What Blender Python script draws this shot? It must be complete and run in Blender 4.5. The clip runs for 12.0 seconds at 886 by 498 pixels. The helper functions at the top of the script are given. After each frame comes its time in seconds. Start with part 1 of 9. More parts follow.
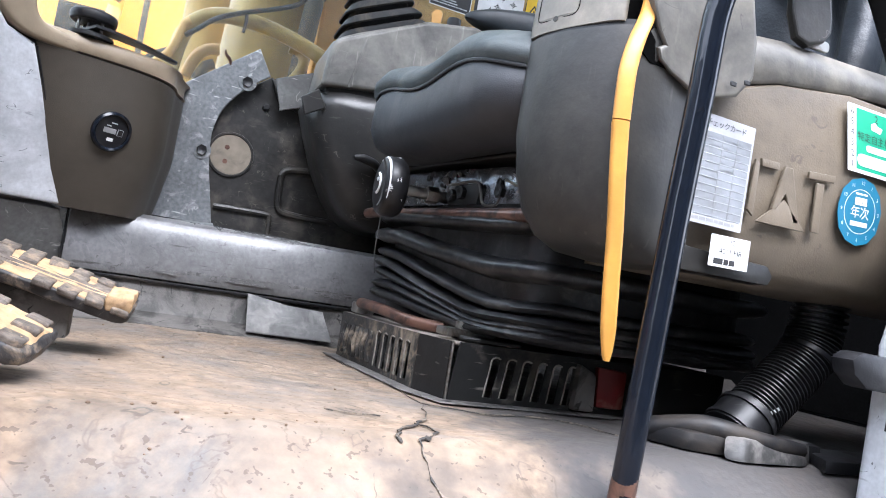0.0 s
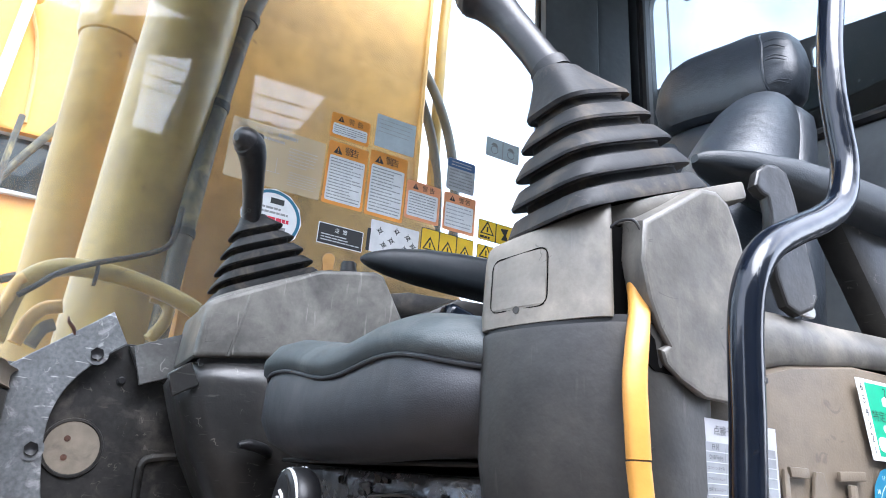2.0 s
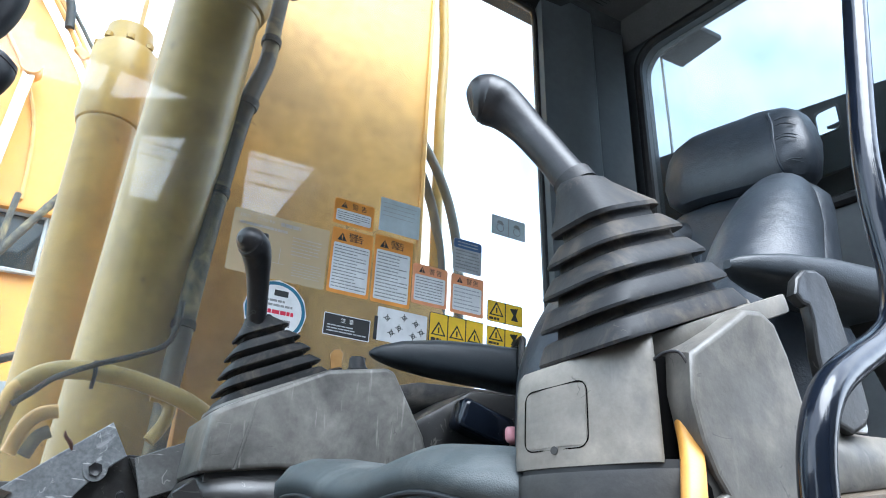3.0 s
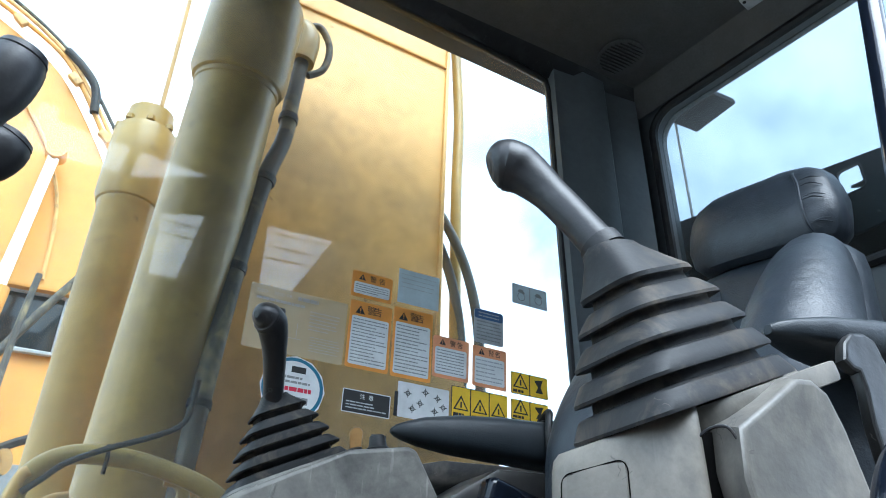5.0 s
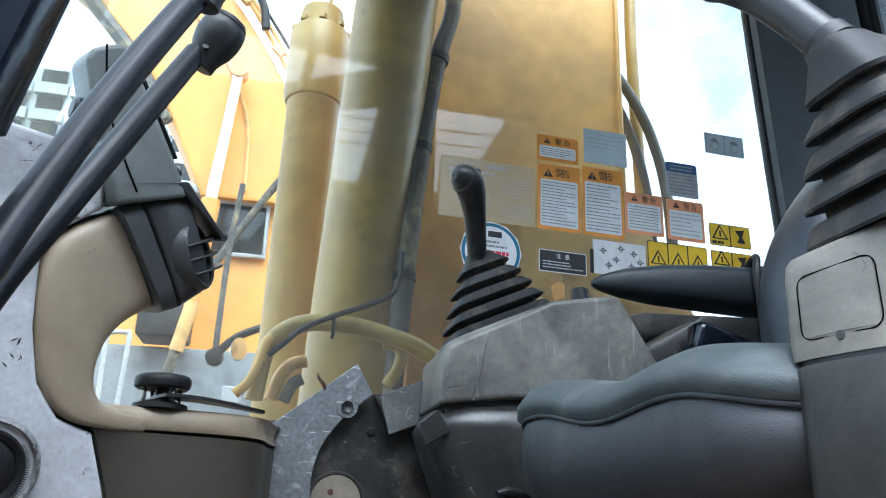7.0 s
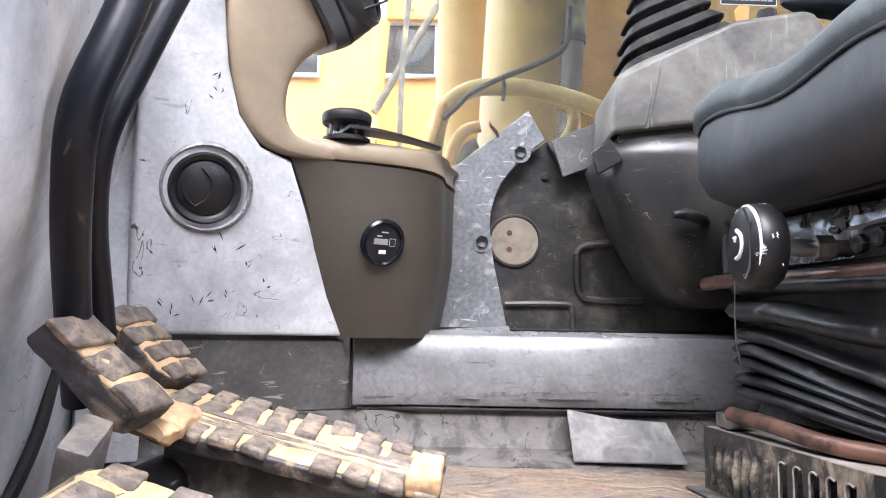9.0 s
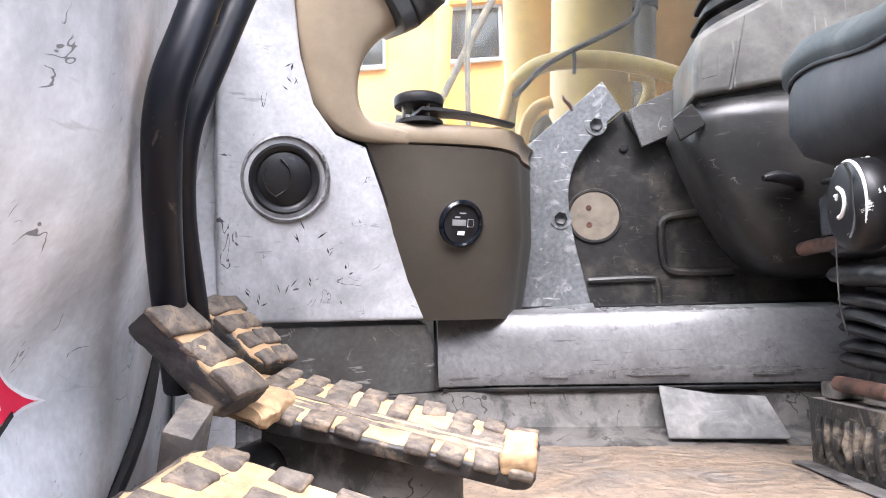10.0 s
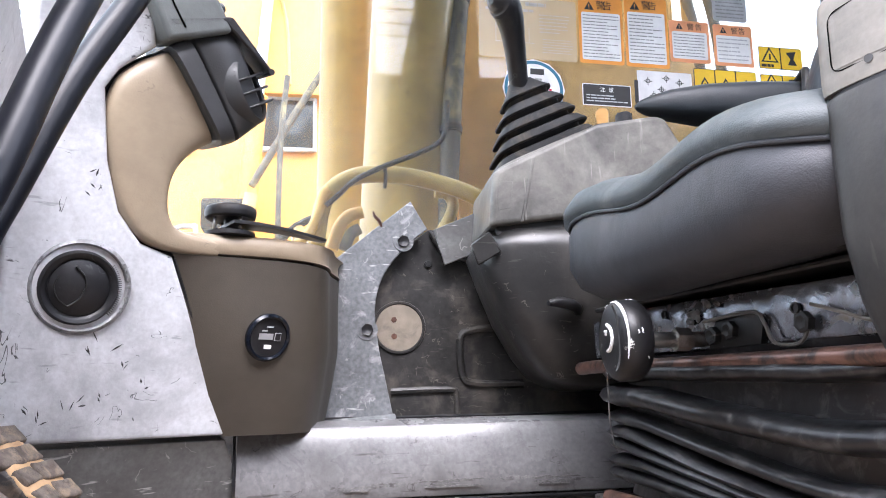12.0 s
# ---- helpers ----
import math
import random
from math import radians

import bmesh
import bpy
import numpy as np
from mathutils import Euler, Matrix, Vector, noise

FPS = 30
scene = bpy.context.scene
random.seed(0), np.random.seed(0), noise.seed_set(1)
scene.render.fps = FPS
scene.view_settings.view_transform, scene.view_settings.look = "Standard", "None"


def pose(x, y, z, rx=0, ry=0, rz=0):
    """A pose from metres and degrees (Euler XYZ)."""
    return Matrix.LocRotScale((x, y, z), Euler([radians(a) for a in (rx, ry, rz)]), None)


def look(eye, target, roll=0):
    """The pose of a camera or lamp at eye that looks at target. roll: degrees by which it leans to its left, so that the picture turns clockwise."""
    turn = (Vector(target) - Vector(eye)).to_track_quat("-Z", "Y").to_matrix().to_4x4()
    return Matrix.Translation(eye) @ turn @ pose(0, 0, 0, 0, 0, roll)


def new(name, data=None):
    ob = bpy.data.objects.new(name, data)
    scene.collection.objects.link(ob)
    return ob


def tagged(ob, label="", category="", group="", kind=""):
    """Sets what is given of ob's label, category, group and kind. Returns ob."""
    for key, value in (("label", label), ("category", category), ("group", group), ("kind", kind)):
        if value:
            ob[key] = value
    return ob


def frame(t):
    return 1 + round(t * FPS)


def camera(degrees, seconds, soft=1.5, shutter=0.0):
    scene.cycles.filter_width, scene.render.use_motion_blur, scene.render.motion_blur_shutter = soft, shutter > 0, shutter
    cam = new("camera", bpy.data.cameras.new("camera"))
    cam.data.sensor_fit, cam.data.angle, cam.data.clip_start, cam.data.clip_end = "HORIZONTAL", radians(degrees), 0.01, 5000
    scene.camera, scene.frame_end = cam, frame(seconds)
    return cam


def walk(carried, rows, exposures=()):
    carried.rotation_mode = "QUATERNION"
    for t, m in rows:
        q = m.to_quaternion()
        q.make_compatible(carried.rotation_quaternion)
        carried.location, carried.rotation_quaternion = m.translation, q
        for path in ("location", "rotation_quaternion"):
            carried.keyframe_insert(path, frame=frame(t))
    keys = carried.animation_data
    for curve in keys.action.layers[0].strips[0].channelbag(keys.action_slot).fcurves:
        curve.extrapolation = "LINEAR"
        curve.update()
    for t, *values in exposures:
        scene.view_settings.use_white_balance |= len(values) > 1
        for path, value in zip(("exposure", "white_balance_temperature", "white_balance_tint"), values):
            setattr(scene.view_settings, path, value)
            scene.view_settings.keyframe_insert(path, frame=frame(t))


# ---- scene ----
cam = camera(62.8, 12.0, soft=1.0)
PATH = [
    (0, (-0.102, 0.072, 0.124), (0.582, 1.948, 0.24), 9.1),
    (0.2, (-0.111, 0.139, 0.15), (0.679, 1.97, 0.303), 7.3),
    (0.5, (-0.144, 0.208, 0.172), (0.776, 1.968, 0.408), 5.4),
    (1, (-0.113, 0.245, 0.207), (0.867, 1.947, 0.585), 3.6),
    (1.1, (-0.098, 0.244, 0.216), (0.877, 1.937, 0.642), 3.3),
    (1.5, (-0.074, 0.252, 0.24), (0.865, 1.932, 0.783), 3.4),
    (2, (-0.105, 0.26, 0.269), (0.804, 1.919, 0.919), 3.1),
    (2.5, (-0.126, 0.264, 0.304), (0.779, 1.895, 1.027), 2.2),
    (3, (-0.12, 0.285, 0.338), (0.768, 1.895, 1.124), 1.2),
    (5, (-0.112, 0.309, 0.349), (0.692, 1.868, 1.31), 0.5),
    (5.5, (-0.113, 0.309, 0.35), (0.642, 1.892, 1.313), 0.5),
    (6, (-0.123, 0.304, 0.355), (0.547, 1.949, 1.275), 0.6),
    (6.5, (-0.137, 0.314, 0.333), (0.415, 2.05, 1.159), 0.9),
    (7, (-0.138, 0.328, 0.3), (0.277, 2.163, 0.979), 1.2),
    (7.5, (-0.127, 0.346, 0.243), (0.152, 2.256, 0.768), 1.2),
    (7.7, (-0.117, 0.335, 0.208), (0.095, 2.265, 0.688), 1.7),
    (9.5, (-0.125, 0.348, 0.168), (-0.259, 2.335, 0.353), -0.3),
    (10, (-0.129, 0.353, 0.164), (-0.376, 2.328, 0.351), -1.4),
    (10.5, (-0.13, 0.361, 0.166), (-0.434, 2.324, 0.394), -1.8),
    (11, (-0.115, 0.354, 0.182), (-0.372, 2.315, 0.481), -1.5),
    (11.5, (-0.118, 0.343, 0.201), (-0.177, 2.309, 0.56), -1.3),
    (12, (-0.131, 0.319, 0.199), (0.154, 2.257, 0.604), -1.4),
]
EXPOSURES = [(0.0, 3.15, 5750, 13), (0.5, 3.45, 5800, 14), (1.0, 3.5, 5800, 15), (2.0, 3.12, 5700, 13), (3.0, 2.85, 5500, 7), (5.0, 2.5, 5300, 3), (6.5, 2.42, 5250, 3), (7.5, 2.9, 5600, 9), (9.5, 3.7, 6100, 18), (10.5, 3.65, 6100, 18), (12.0, 3.58, 6050, 19)]
walk(cam, [(t, look(eye, target, roll)) for t, eye, target, roll in PATH], EXPOSURES)

# ---- sky, sun, exposure ----
world = bpy.data.worlds.new("sky")
scene.world = world
world.use_nodes = True
wn, wl = world.node_tree.nodes, world.node_tree.links
wn.clear()
w_out = wn.new("ShaderNodeOutputWorld")
w_bg = wn.new("ShaderNodeBackground")
w_sky = wn.new("ShaderNodeTexSky")
w_sky.sky_type = "NISHITA"
w_sky.sun_disc = False
w_sky.sun_elevation = radians(58)
w_sky.sun_rotation = radians(180)
w_sky.air_density = 1.0
w_sky.dust_density = 2.0
w_co = wn.new("ShaderNodeTexCoord")
w_noise = wn.new("ShaderNodeTexNoise")
w_noise.inputs["Scale"].default_value = 2.6
w_noise.inputs["Detail"].default_value = 7.0
w_noise.inputs["Roughness"].default_value = 0.58
w_ramp = wn.new("ShaderNodeValToRGB")
w_ramp.color_ramp.elements[0].position = 0.30
w_ramp.color_ramp.elements[0].color = (0.16, 0.16, 0.16, 1)
w_ramp.color_ramp.elements[1].position = 0.66
w_mix = wn.new("ShaderNodeMix")
w_mix.data_type = "RGBA"
w_mix.inputs["B"].default_value = (8.7, 8.8, 8.95, 1)
wl.new(w_co.outputs["Generated"], w_noise.inputs["Vector"])
wl.new(w_noise.outputs["Fac"], w_ramp.inputs["Fac"])
wl.new(w_ramp.outputs["Color"], w_mix.inputs["Factor"])
wl.new(w_sky.outputs["Color"], w_mix.inputs["A"])
wl.new(w_mix.outputs["Result"], w_bg.inputs["Color"])
w_bg.inputs["Strength"].default_value = 0.105
wl.new(w_bg.outputs["Background"], w_out.inputs["Surface"])

sun_data = bpy.data.lights.new("sun", "SUN")
sun_data.energy = 1.15
sun_data.angle = radians(45)
sun_data.color = (1.0, 0.97, 0.92)
sun = new("sun", sun_data)
sun.matrix_world = look((0.2, -4.2, 9.0), (0, 1.2, 0.4))


# ---- materials ----
def material(name, base, rough=0.5, metal=0.0, grain=60.0, grain_amt=0.12, stain=None, stain_scale=6.0, stain_lo=0.5, stain_hi=0.7,
             stain_rough=None, bump=0.15, bump_scale=300.0, coat=0.0, scratch=None, scratch_amt=0.0, ior=1.45,
             scratch_map=(14, 14, 90), scratch_turn=(0.5, 0.9, 0.3), marks=None, mark_amt=0.7, mark_scale=16.0, mark_gate=0.6, mottle=0.12, dent=0.25):
    """A surface with fine grain, larger stains or dust, optional scratches and a fine relief."""
    m = bpy.data.materials.new(name)
    m.use_nodes = True
    n, l = m.node_tree.nodes, m.node_tree.links
    b = n["Principled BSDF"]
    co = n.new("ShaderNodeTexCoord")
    geo = n.new("ShaderNodeNewGeometry")
    pos = geo.outputs["Position"]
    fine = n.new("ShaderNodeTexNoise")
    fine.inputs["Scale"].default_value = grain
    fine.inputs["Detail"].default_value = 5
    l.new(pos, fine.inputs["Vector"])
    ramp = n.new("ShaderNodeMapRange")
    ramp.inputs["From Min"].default_value, ramp.inputs["From Max"].default_value = 0.3, 0.7
    ramp.inputs["To Min"].default_value, ramp.inputs["To Max"].default_value = 1 - grain_amt, 1 + grain_amt
    l.new(fine.outputs["Fac"], ramp.inputs["Value"])
    mul = n.new("ShaderNodeMix")
    mul.data_type, mul.blend_type = "RGBA", "MULTIPLY"
    mul.inputs["Factor"].default_value = 1
    mul.inputs["A"].default_value = (*base, 1)
    comb = n.new("ShaderNodeCombineColor")
    for k in ("Red", "Green", "Blue"):
        l.new(ramp.outputs["Result"], comb.inputs[k])
    l.new(comb.outputs["Color"], mul.inputs["B"])
    colour = mul.outputs["Result"]
    b.inputs["Roughness"].default_value = rough
    b.inputs["Metallic"].default_value = metal
    b.inputs["IOR"].default_value = ior
    b.inputs["Coat Weight"].default_value = coat
    if stain:
        big = n.new("ShaderNodeTexNoise")
        big.inputs["Scale"].default_value = stain_scale
        big.inputs["Detail"].default_value = 8
        big.inputs["Roughness"].default_value = 0.65
        big.inputs["Distortion"].default_value = 0.6
        l.new(pos, big.inputs["Vector"])
        mr = n.new("ShaderNodeMapRange")
        mr.inputs["From Min"].default_value, mr.inputs["From Max"].default_value = stain_lo, stain_hi
        l.new(big.outputs["Fac"], mr.inputs["Value"])
        mx = n.new("ShaderNodeMix")
        mx.data_type = "RGBA"
        mx.inputs["B"].default_value = (*stain, 1)
        l.new(mr.outputs["Result"], mx.inputs["Factor"])
        l.new(colour, mx.inputs["A"])
        colour = mx.outputs["Result"]
        if stain_rough is not None:
            rr = n.new("ShaderNodeMapRange")
            rr.inputs["To Min"].default_value, rr.inputs["To Max"].default_value = rough, stain_rough
            l.new(mr.outputs["Result"], rr.inputs["Value"])
            l.new(rr.outputs["Result"], b.inputs["Roughness"])
    if scratch:
        st = n.new("ShaderNodeMapping")
        st.inputs["Scale"].default_value = scratch_map
        st.inputs["Rotation"].default_value = scratch_turn
        l.new(pos, st.inputs["Vector"])
        sn = n.new("ShaderNodeTexNoise")
        sn.inputs["Scale"].default_value = 1.6
        sn.inputs["Detail"].default_value = 3
        l.new(st.outputs["Vector"], sn.inputs["Vector"])
        sr = n.new("ShaderNodeMapRange")
        sr.inputs["From Min"].default_value, sr.inputs["From Max"].default_value = 0.66, 0.72
        sr.inputs["To Max"].default_value = scratch_amt
        l.new(sn.outputs["Fac"], sr.inputs["Value"])
        sx = n.new("ShaderNodeMix")
        sx.data_type = "RGBA"
        sx.inputs["B"].default_value = (*scratch, 1)
        l.new(sr.outputs["Result"], sx.inputs["Factor"])
        l.new(colour, sx.inputs["A"])
        colour = sx.outputs["Result"]
    if marks:
        # thin short strokes: the contour of one noise, let through where another is high
        cn = n.new("ShaderNodeTexNoise")
        cn.inputs["Scale"].default_value = mark_scale
        cn.inputs["Detail"].default_value = 3
        cn.inputs["Distortion"].default_value = 1.2
        l.new(pos, cn.inputs["Vector"])
        d = n.new("ShaderNodeMath")
        d.operation = "SUBTRACT"
        d.inputs[1].default_value = 0.5
        l.new(cn.outputs["Fac"], d.inputs[0])
        ab = n.new("ShaderNodeMath")
        ab.operation = "ABSOLUTE"
        l.new(d.outputs[0], ab.inputs[0])
        cr = n.new("ShaderNodeMapRange")
        cr.inputs["From Min"].default_value, cr.inputs["From Max"].default_value = 0.004, 0.009
        cr.inputs["To Min"].default_value, cr.inputs["To Max"].default_value = mark_amt, 0.0
        l.new(ab.outputs[0], cr.inputs["Value"])
        gn = n.new("ShaderNodeTexNoise")
        gn.inputs["Scale"].default_value = mark_scale * 1.7
        gn.inputs["Detail"].default_value = 4
        l.new(pos, gn.inputs["Vector"])
        gg = n.new("ShaderNodeMapRange")
        gg.inputs["From Min"].default_value, gg.inputs["From Max"].default_value = mark_gate, mark_gate + 0.03
        l.new(gn.outputs["Fac"], gg.inputs["Value"])
        mm = n.new("ShaderNodeMath")
        mm.operation = "MULTIPLY"
        l.new(cr.outputs["Result"], mm.inputs[0])
        l.new(gg.outputs["Result"], mm.inputs[1])
        kx = n.new("ShaderNodeMix")
        kx.data_type = "RGBA"
        kx.inputs["B"].default_value = (*marks, 1)
        l.new(mm.outputs[0], kx.inputs["Factor"])
        l.new(colour, kx.inputs["A"])
        colour = kx.outputs["Result"]
    if mottle:
        # hand-sized unevenness of tone
        tn = n.new("ShaderNodeTexNoise")
        tn.inputs["Scale"].default_value = 19
        tn.inputs["Detail"].default_value = 6
        tn.inputs["Roughness"].default_value = 0.7
        l.new(pos, tn.inputs["Vector"])
        tr = n.new("ShaderNodeMapRange")
        tr.inputs["From Min"].default_value, tr.inputs["From Max"].default_value = 0.3, 0.7
        tr.inputs["To Min"].default_value, tr.inputs["To Max"].default_value = 1 - mottle, 1 + mottle
        l.new(tn.outputs["Fac"], tr.inputs["Value"])
        vm = n.new("ShaderNodeVectorMath")
        vm.operation = "SCALE"
        l.new(colour, vm.inputs[0])
        l.new(tr.outputs["Result"], vm.inputs["Scale"])
        colour = vm.outputs["Vector"]
    l.new(colour, b.inputs["Base Color"])
    if bump:
        bn = n.new("ShaderNodeTexNoise")
        bn.inputs["Scale"].default_value = bump_scale
        bn.inputs["Detail"].default_value = 3
        l.new(pos, bn.inputs["Vector"])
        bp = n.new("ShaderNodeBump")
        bp.inputs["Strength"].default_value = bump
        bp.inputs["Distance"].default_value = 0.001
        l.new(bn.outputs["Fac"], bp.inputs["Height"])
        l.new(bp.outputs["Normal"], b.inputs["Normal"])
        if dent:
            # slow waviness of a moulded or knocked surface
            dn = n.new("ShaderNodeTexNoise")
            dn.inputs["Scale"].default_value = 28
            dn.inputs["Detail"].default_value = 2
            l.new(pos, dn.inputs["Vector"])
            bd = n.new("ShaderNodeBump")
            bd.inputs["Strength"].default_value = dent
            bd.inputs["Distance"].default_value = 0.004
            l.new(dn.outputs["Fac"], bd.inputs["Height"])
            l.new(bd.outputs["Normal"], bp.inputs["Normal"])
    return m


M = {}
M["plastic"] = material("worn_grey_plastic", (0.082, 0.077, 0.068), 0.42, stain=(0.24, 0.215, 0.175), stain_scale=6, stain_lo=0.4, stain_hi=0.72, stain_rough=0.58, scratch=(0.22, 0.20, 0.175), scratch_amt=0.16, scratch_turn=(0.06, 0.04, 0.0), scratch_map=(75, 75, 7), marks=(0.03, 0.028, 0.025), mark_amt=0.5, mottle=0.28)
M["plastic_dusty"] = material("dusty_grey_plastic", (0.072, 0.07, 0.064), 0.42, stain=(0.19, 0.18, 0.16), stain_scale=7, stain_lo=0.4, stain_hi=0.7, stain_rough=0.6, scratch=(0.40, 0.38, 0.35), scratch_amt=0.25, scratch_turn=(0.06, 0.04, 0.0), scratch_map=(75, 75, 7), marks=(0.04, 0.037, 0.033), mark_amt=0.5, mottle=0.35)
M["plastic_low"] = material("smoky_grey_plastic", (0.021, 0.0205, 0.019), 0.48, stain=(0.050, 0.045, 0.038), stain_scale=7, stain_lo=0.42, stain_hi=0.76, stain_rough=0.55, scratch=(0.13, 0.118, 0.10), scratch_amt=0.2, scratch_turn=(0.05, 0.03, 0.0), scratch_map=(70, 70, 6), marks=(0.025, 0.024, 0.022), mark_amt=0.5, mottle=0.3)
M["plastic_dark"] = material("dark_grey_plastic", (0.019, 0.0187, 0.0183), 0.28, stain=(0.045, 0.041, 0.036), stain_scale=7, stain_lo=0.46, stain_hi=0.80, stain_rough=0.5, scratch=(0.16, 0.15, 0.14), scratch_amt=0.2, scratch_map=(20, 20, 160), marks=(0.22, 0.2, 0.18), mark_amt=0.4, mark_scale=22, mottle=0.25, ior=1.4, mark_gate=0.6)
M["tan"] = material("tan_plastic", (0.29, 0.23, 0.16), 0.40, grain_amt=0.06, stain=(0.20, 0.155, 0.11), stain_scale=5, stain_lo=0.45, stain_hi=0.8, bump=0.25, bump_scale=500, marks=(0.12, 0.09, 0.07), mark_amt=0.35, mark_gate=0.63, mottle=0.06, dent=0.1)
M["tan_grime"] = material("grimy_tan_plastic", (0.155, 0.125, 0.09), 0.42, grain_amt=0.06, stain=(0.1, 0.082, 0.062), stain_scale=4, stain_lo=0.42, stain_hi=0.75, bump=0.25, bump_scale=500, marks=(0.07, 0.055, 0.045), mark_amt=0.5, mark_gate=0.6, mottle=0.14, dent=0.15)
M["brown"] = material("brown_plastic", (0.058, 0.049, 0.038), 0.42, grain_amt=0.05, bump=0.3, bump_scale=600, stain=(0.075, 0.066, 0.054), stain_scale=5, stain_lo=0.55, stain_hi=0.85, mottle=0.06, dent=0.1)
M["light_grey"] = material("scuffed_light_grey_panel", (0.5, 0.51, 0.525), 0.3, grain_amt=0.09, stain=(0.2, 0.2, 0.205), stain_scale=4, stain_lo=0.44, stain_hi=0.74, stain_rough=0.45, scratch=(0.1, 0.1, 0.1), scratch_amt=0.4, marks=(0.03, 0.03, 0.03), mark_amt=0.9, mark_scale=24, mark_gate=0.58, mottle=0.16, grain=180)
M["rim_grey"] = material("scuffed_grey_vent_rim", (0.26, 0.262, 0.268), 0.40, grain=160, grain_amt=0.15, stain=(0.12, 0.12, 0.122), stain_scale=40, stain_lo=0.48, stain_hi=0.66, marks=(0.03, 0.03, 0.03), mark_amt=0.8, mark_scale=40, mark_gate=0.5)
# large stain paints soft dark reflections; scratches and marks are wear
M["front_wall"] = material("blotched_light_grey_wall", (0.64, 0.65, 0.665), 0.3, grain_amt=0.08, stain=(0.2, 0.205, 0.215), stain_scale=2.6, stain_lo=0.44, stain_hi=0.74, stain_rough=0.4, scratch=(0.1, 0.1, 0.1), scratch_amt=0.25, marks=(0.05, 0.045, 0.04), mark_amt=0.8, mark_scale=16, mark_gate=0.58, mottle=0.14, dent=0.4, grain=180)
M["mid_grey"] = material("scuffed_mid_grey_panel", (0.115, 0.115, 0.112), 0.36, grain_amt=0.2, stain=(0.08, 0.078, 0.075), stain_scale=12, stain_lo=0.46, stain_hi=0.7, scratch=(0.45, 0.44, 0.42), scratch_amt=0.7, marks=(0.5, 0.49, 0.46), mark_amt=0.3, mottle=0.2, mark_gate=0.57, grain=150)
M["rail"] = material("worn_grey_rail", (0.175, 0.175, 0.178), 0.25, grain_amt=0.14, stain=(0.1, 0.098, 0.096), stain_scale=6, stain_lo=0.45, stain_hi=0.75, scratch=(0.05, 0.047, 0.043), scratch_amt=0.7, scratch_map=(7, 40, 75), scratch_turn=(0.0, 0.0, 0.0), marks=(0.05, 0.047, 0.043), mark_amt=0.6, mark_gate=0.6, mottle=0.24, stain_rough=0.42, grain=160, mark_scale=26)
M["scuffed_dark"] = material("dark_scraped_paint", (0.075, 0.073, 0.072), 0.45, stain=(0.17, 0.168, 0.165), stain_scale=90, stain_lo=0.42, stain_hi=0.62, mottle=0.3)
M["housing"] = material("grimy_black_housing", (0.018, 0.017, 0.016), 0.42, stain=(0.105, 0.09, 0.074), stain_scale=14, stain_lo=0.48, stain_hi=0.76, stain_rough=0.8, scratch=(0.18, 0.16, 0.14), scratch_amt=0.18, scratch_map=(20, 20, 160), marks=(0.2, 0.18, 0.15), mark_amt=0.35, mark_scale=24, mottle=0.3, mark_gate=0.57, grain_amt=0.3, grain=120)
M["plate"] = material("dusty_grey_steel_plate", (0.155, 0.163, 0.168), 0.42, 0.25, grain=160, grain_amt=0.25, stain=(0.40, 0.40, 0.40), stain_scale=34, stain_lo=0.56, stain_hi=0.7, scratch=(0.55, 0.55, 0.53), scratch_amt=0.85, marks=(0.6, 0.6, 0.58), mark_amt=0.35, mottle=0.2, mark_gate=0.57)
M["boot_rubber"] = material("dusty_black_gaiter_rubber", (0.013, 0.0135, 0.0145), 0.56, ior=1.35, stain=(0.12, 0.098, 0.074), stain_scale=17, stain_lo=0.5, stain_hi=0.78, stain_rough=0.85, marks=(0.12, 0.10, 0.08), mark_amt=0.35, mark_scale=26, mottle=0.25, dent=0.35)
M["rubber"] = material("black_rubber", (0.009, 0.009, 0.0105), 0.50, ior=1.4, stain=(0.055, 0.044, 0.034), stain_scale=14, stain_lo=0.52, stain_hi=0.78, stain_rough=0.8, mottle=0.3, dent=0.3)
M["black"] = material("black_plastic", (0.010, 0.010, 0.0115), 0.43, stain=(0.035, 0.035, 0.035), stain_scale=20, stain_lo=0.5, stain_hi=0.8, marks=(0.1, 0.1, 0.1), mark_amt=0.3, mottle=0.2)
M["black_paint"] = material("glossy_black_paint", (0.005, 0.007, 0.012), 0.15, coat=0.0, ior=1.40, stain=(0.07, 0.06, 0.052), stain_scale=34, stain_lo=0.67, stain_hi=0.75, stain_rough=0.6, bump=0.1, bump_scale=120)
M["lever_paint"] = material("worn_black_lever_paint", (0.0045, 0.0055, 0.009), 0.40, ior=1.33, stain=(0.10, 0.075, 0.06), stain_scale=30, stain_lo=0.64, stain_hi=0.72, stain_rough=0.6, bump=0.15, bump_scale=120)
M["vinyl_top"] = material("grey_green_vinyl", (0.042, 0.052, 0.055), 0.58, bump=0.4, bump_scale=700, grain_amt=0.06, stain=(0.12, 0.13, 0.13), stain_scale=6)
M["vinyl"] = material("dark_grey_vinyl", (0.026, 0.028, 0.0325), 0.55, bump=0.35, bump_scale=700, grain_amt=0.06, stain=(0.06, 0.06, 0.063), stain_scale=6, stain_lo=0.45, stain_hi=0.8, mottle=0.12, dent=0.3)
M["leather"] = material("black_leatherette", (0.018, 0.023, 0.030), 0.42, bump=0.5, bump_scale=350, grain_amt=0.1, stain=(0.03, 0.036, 0.045), stain_scale=9, dent=0.6)
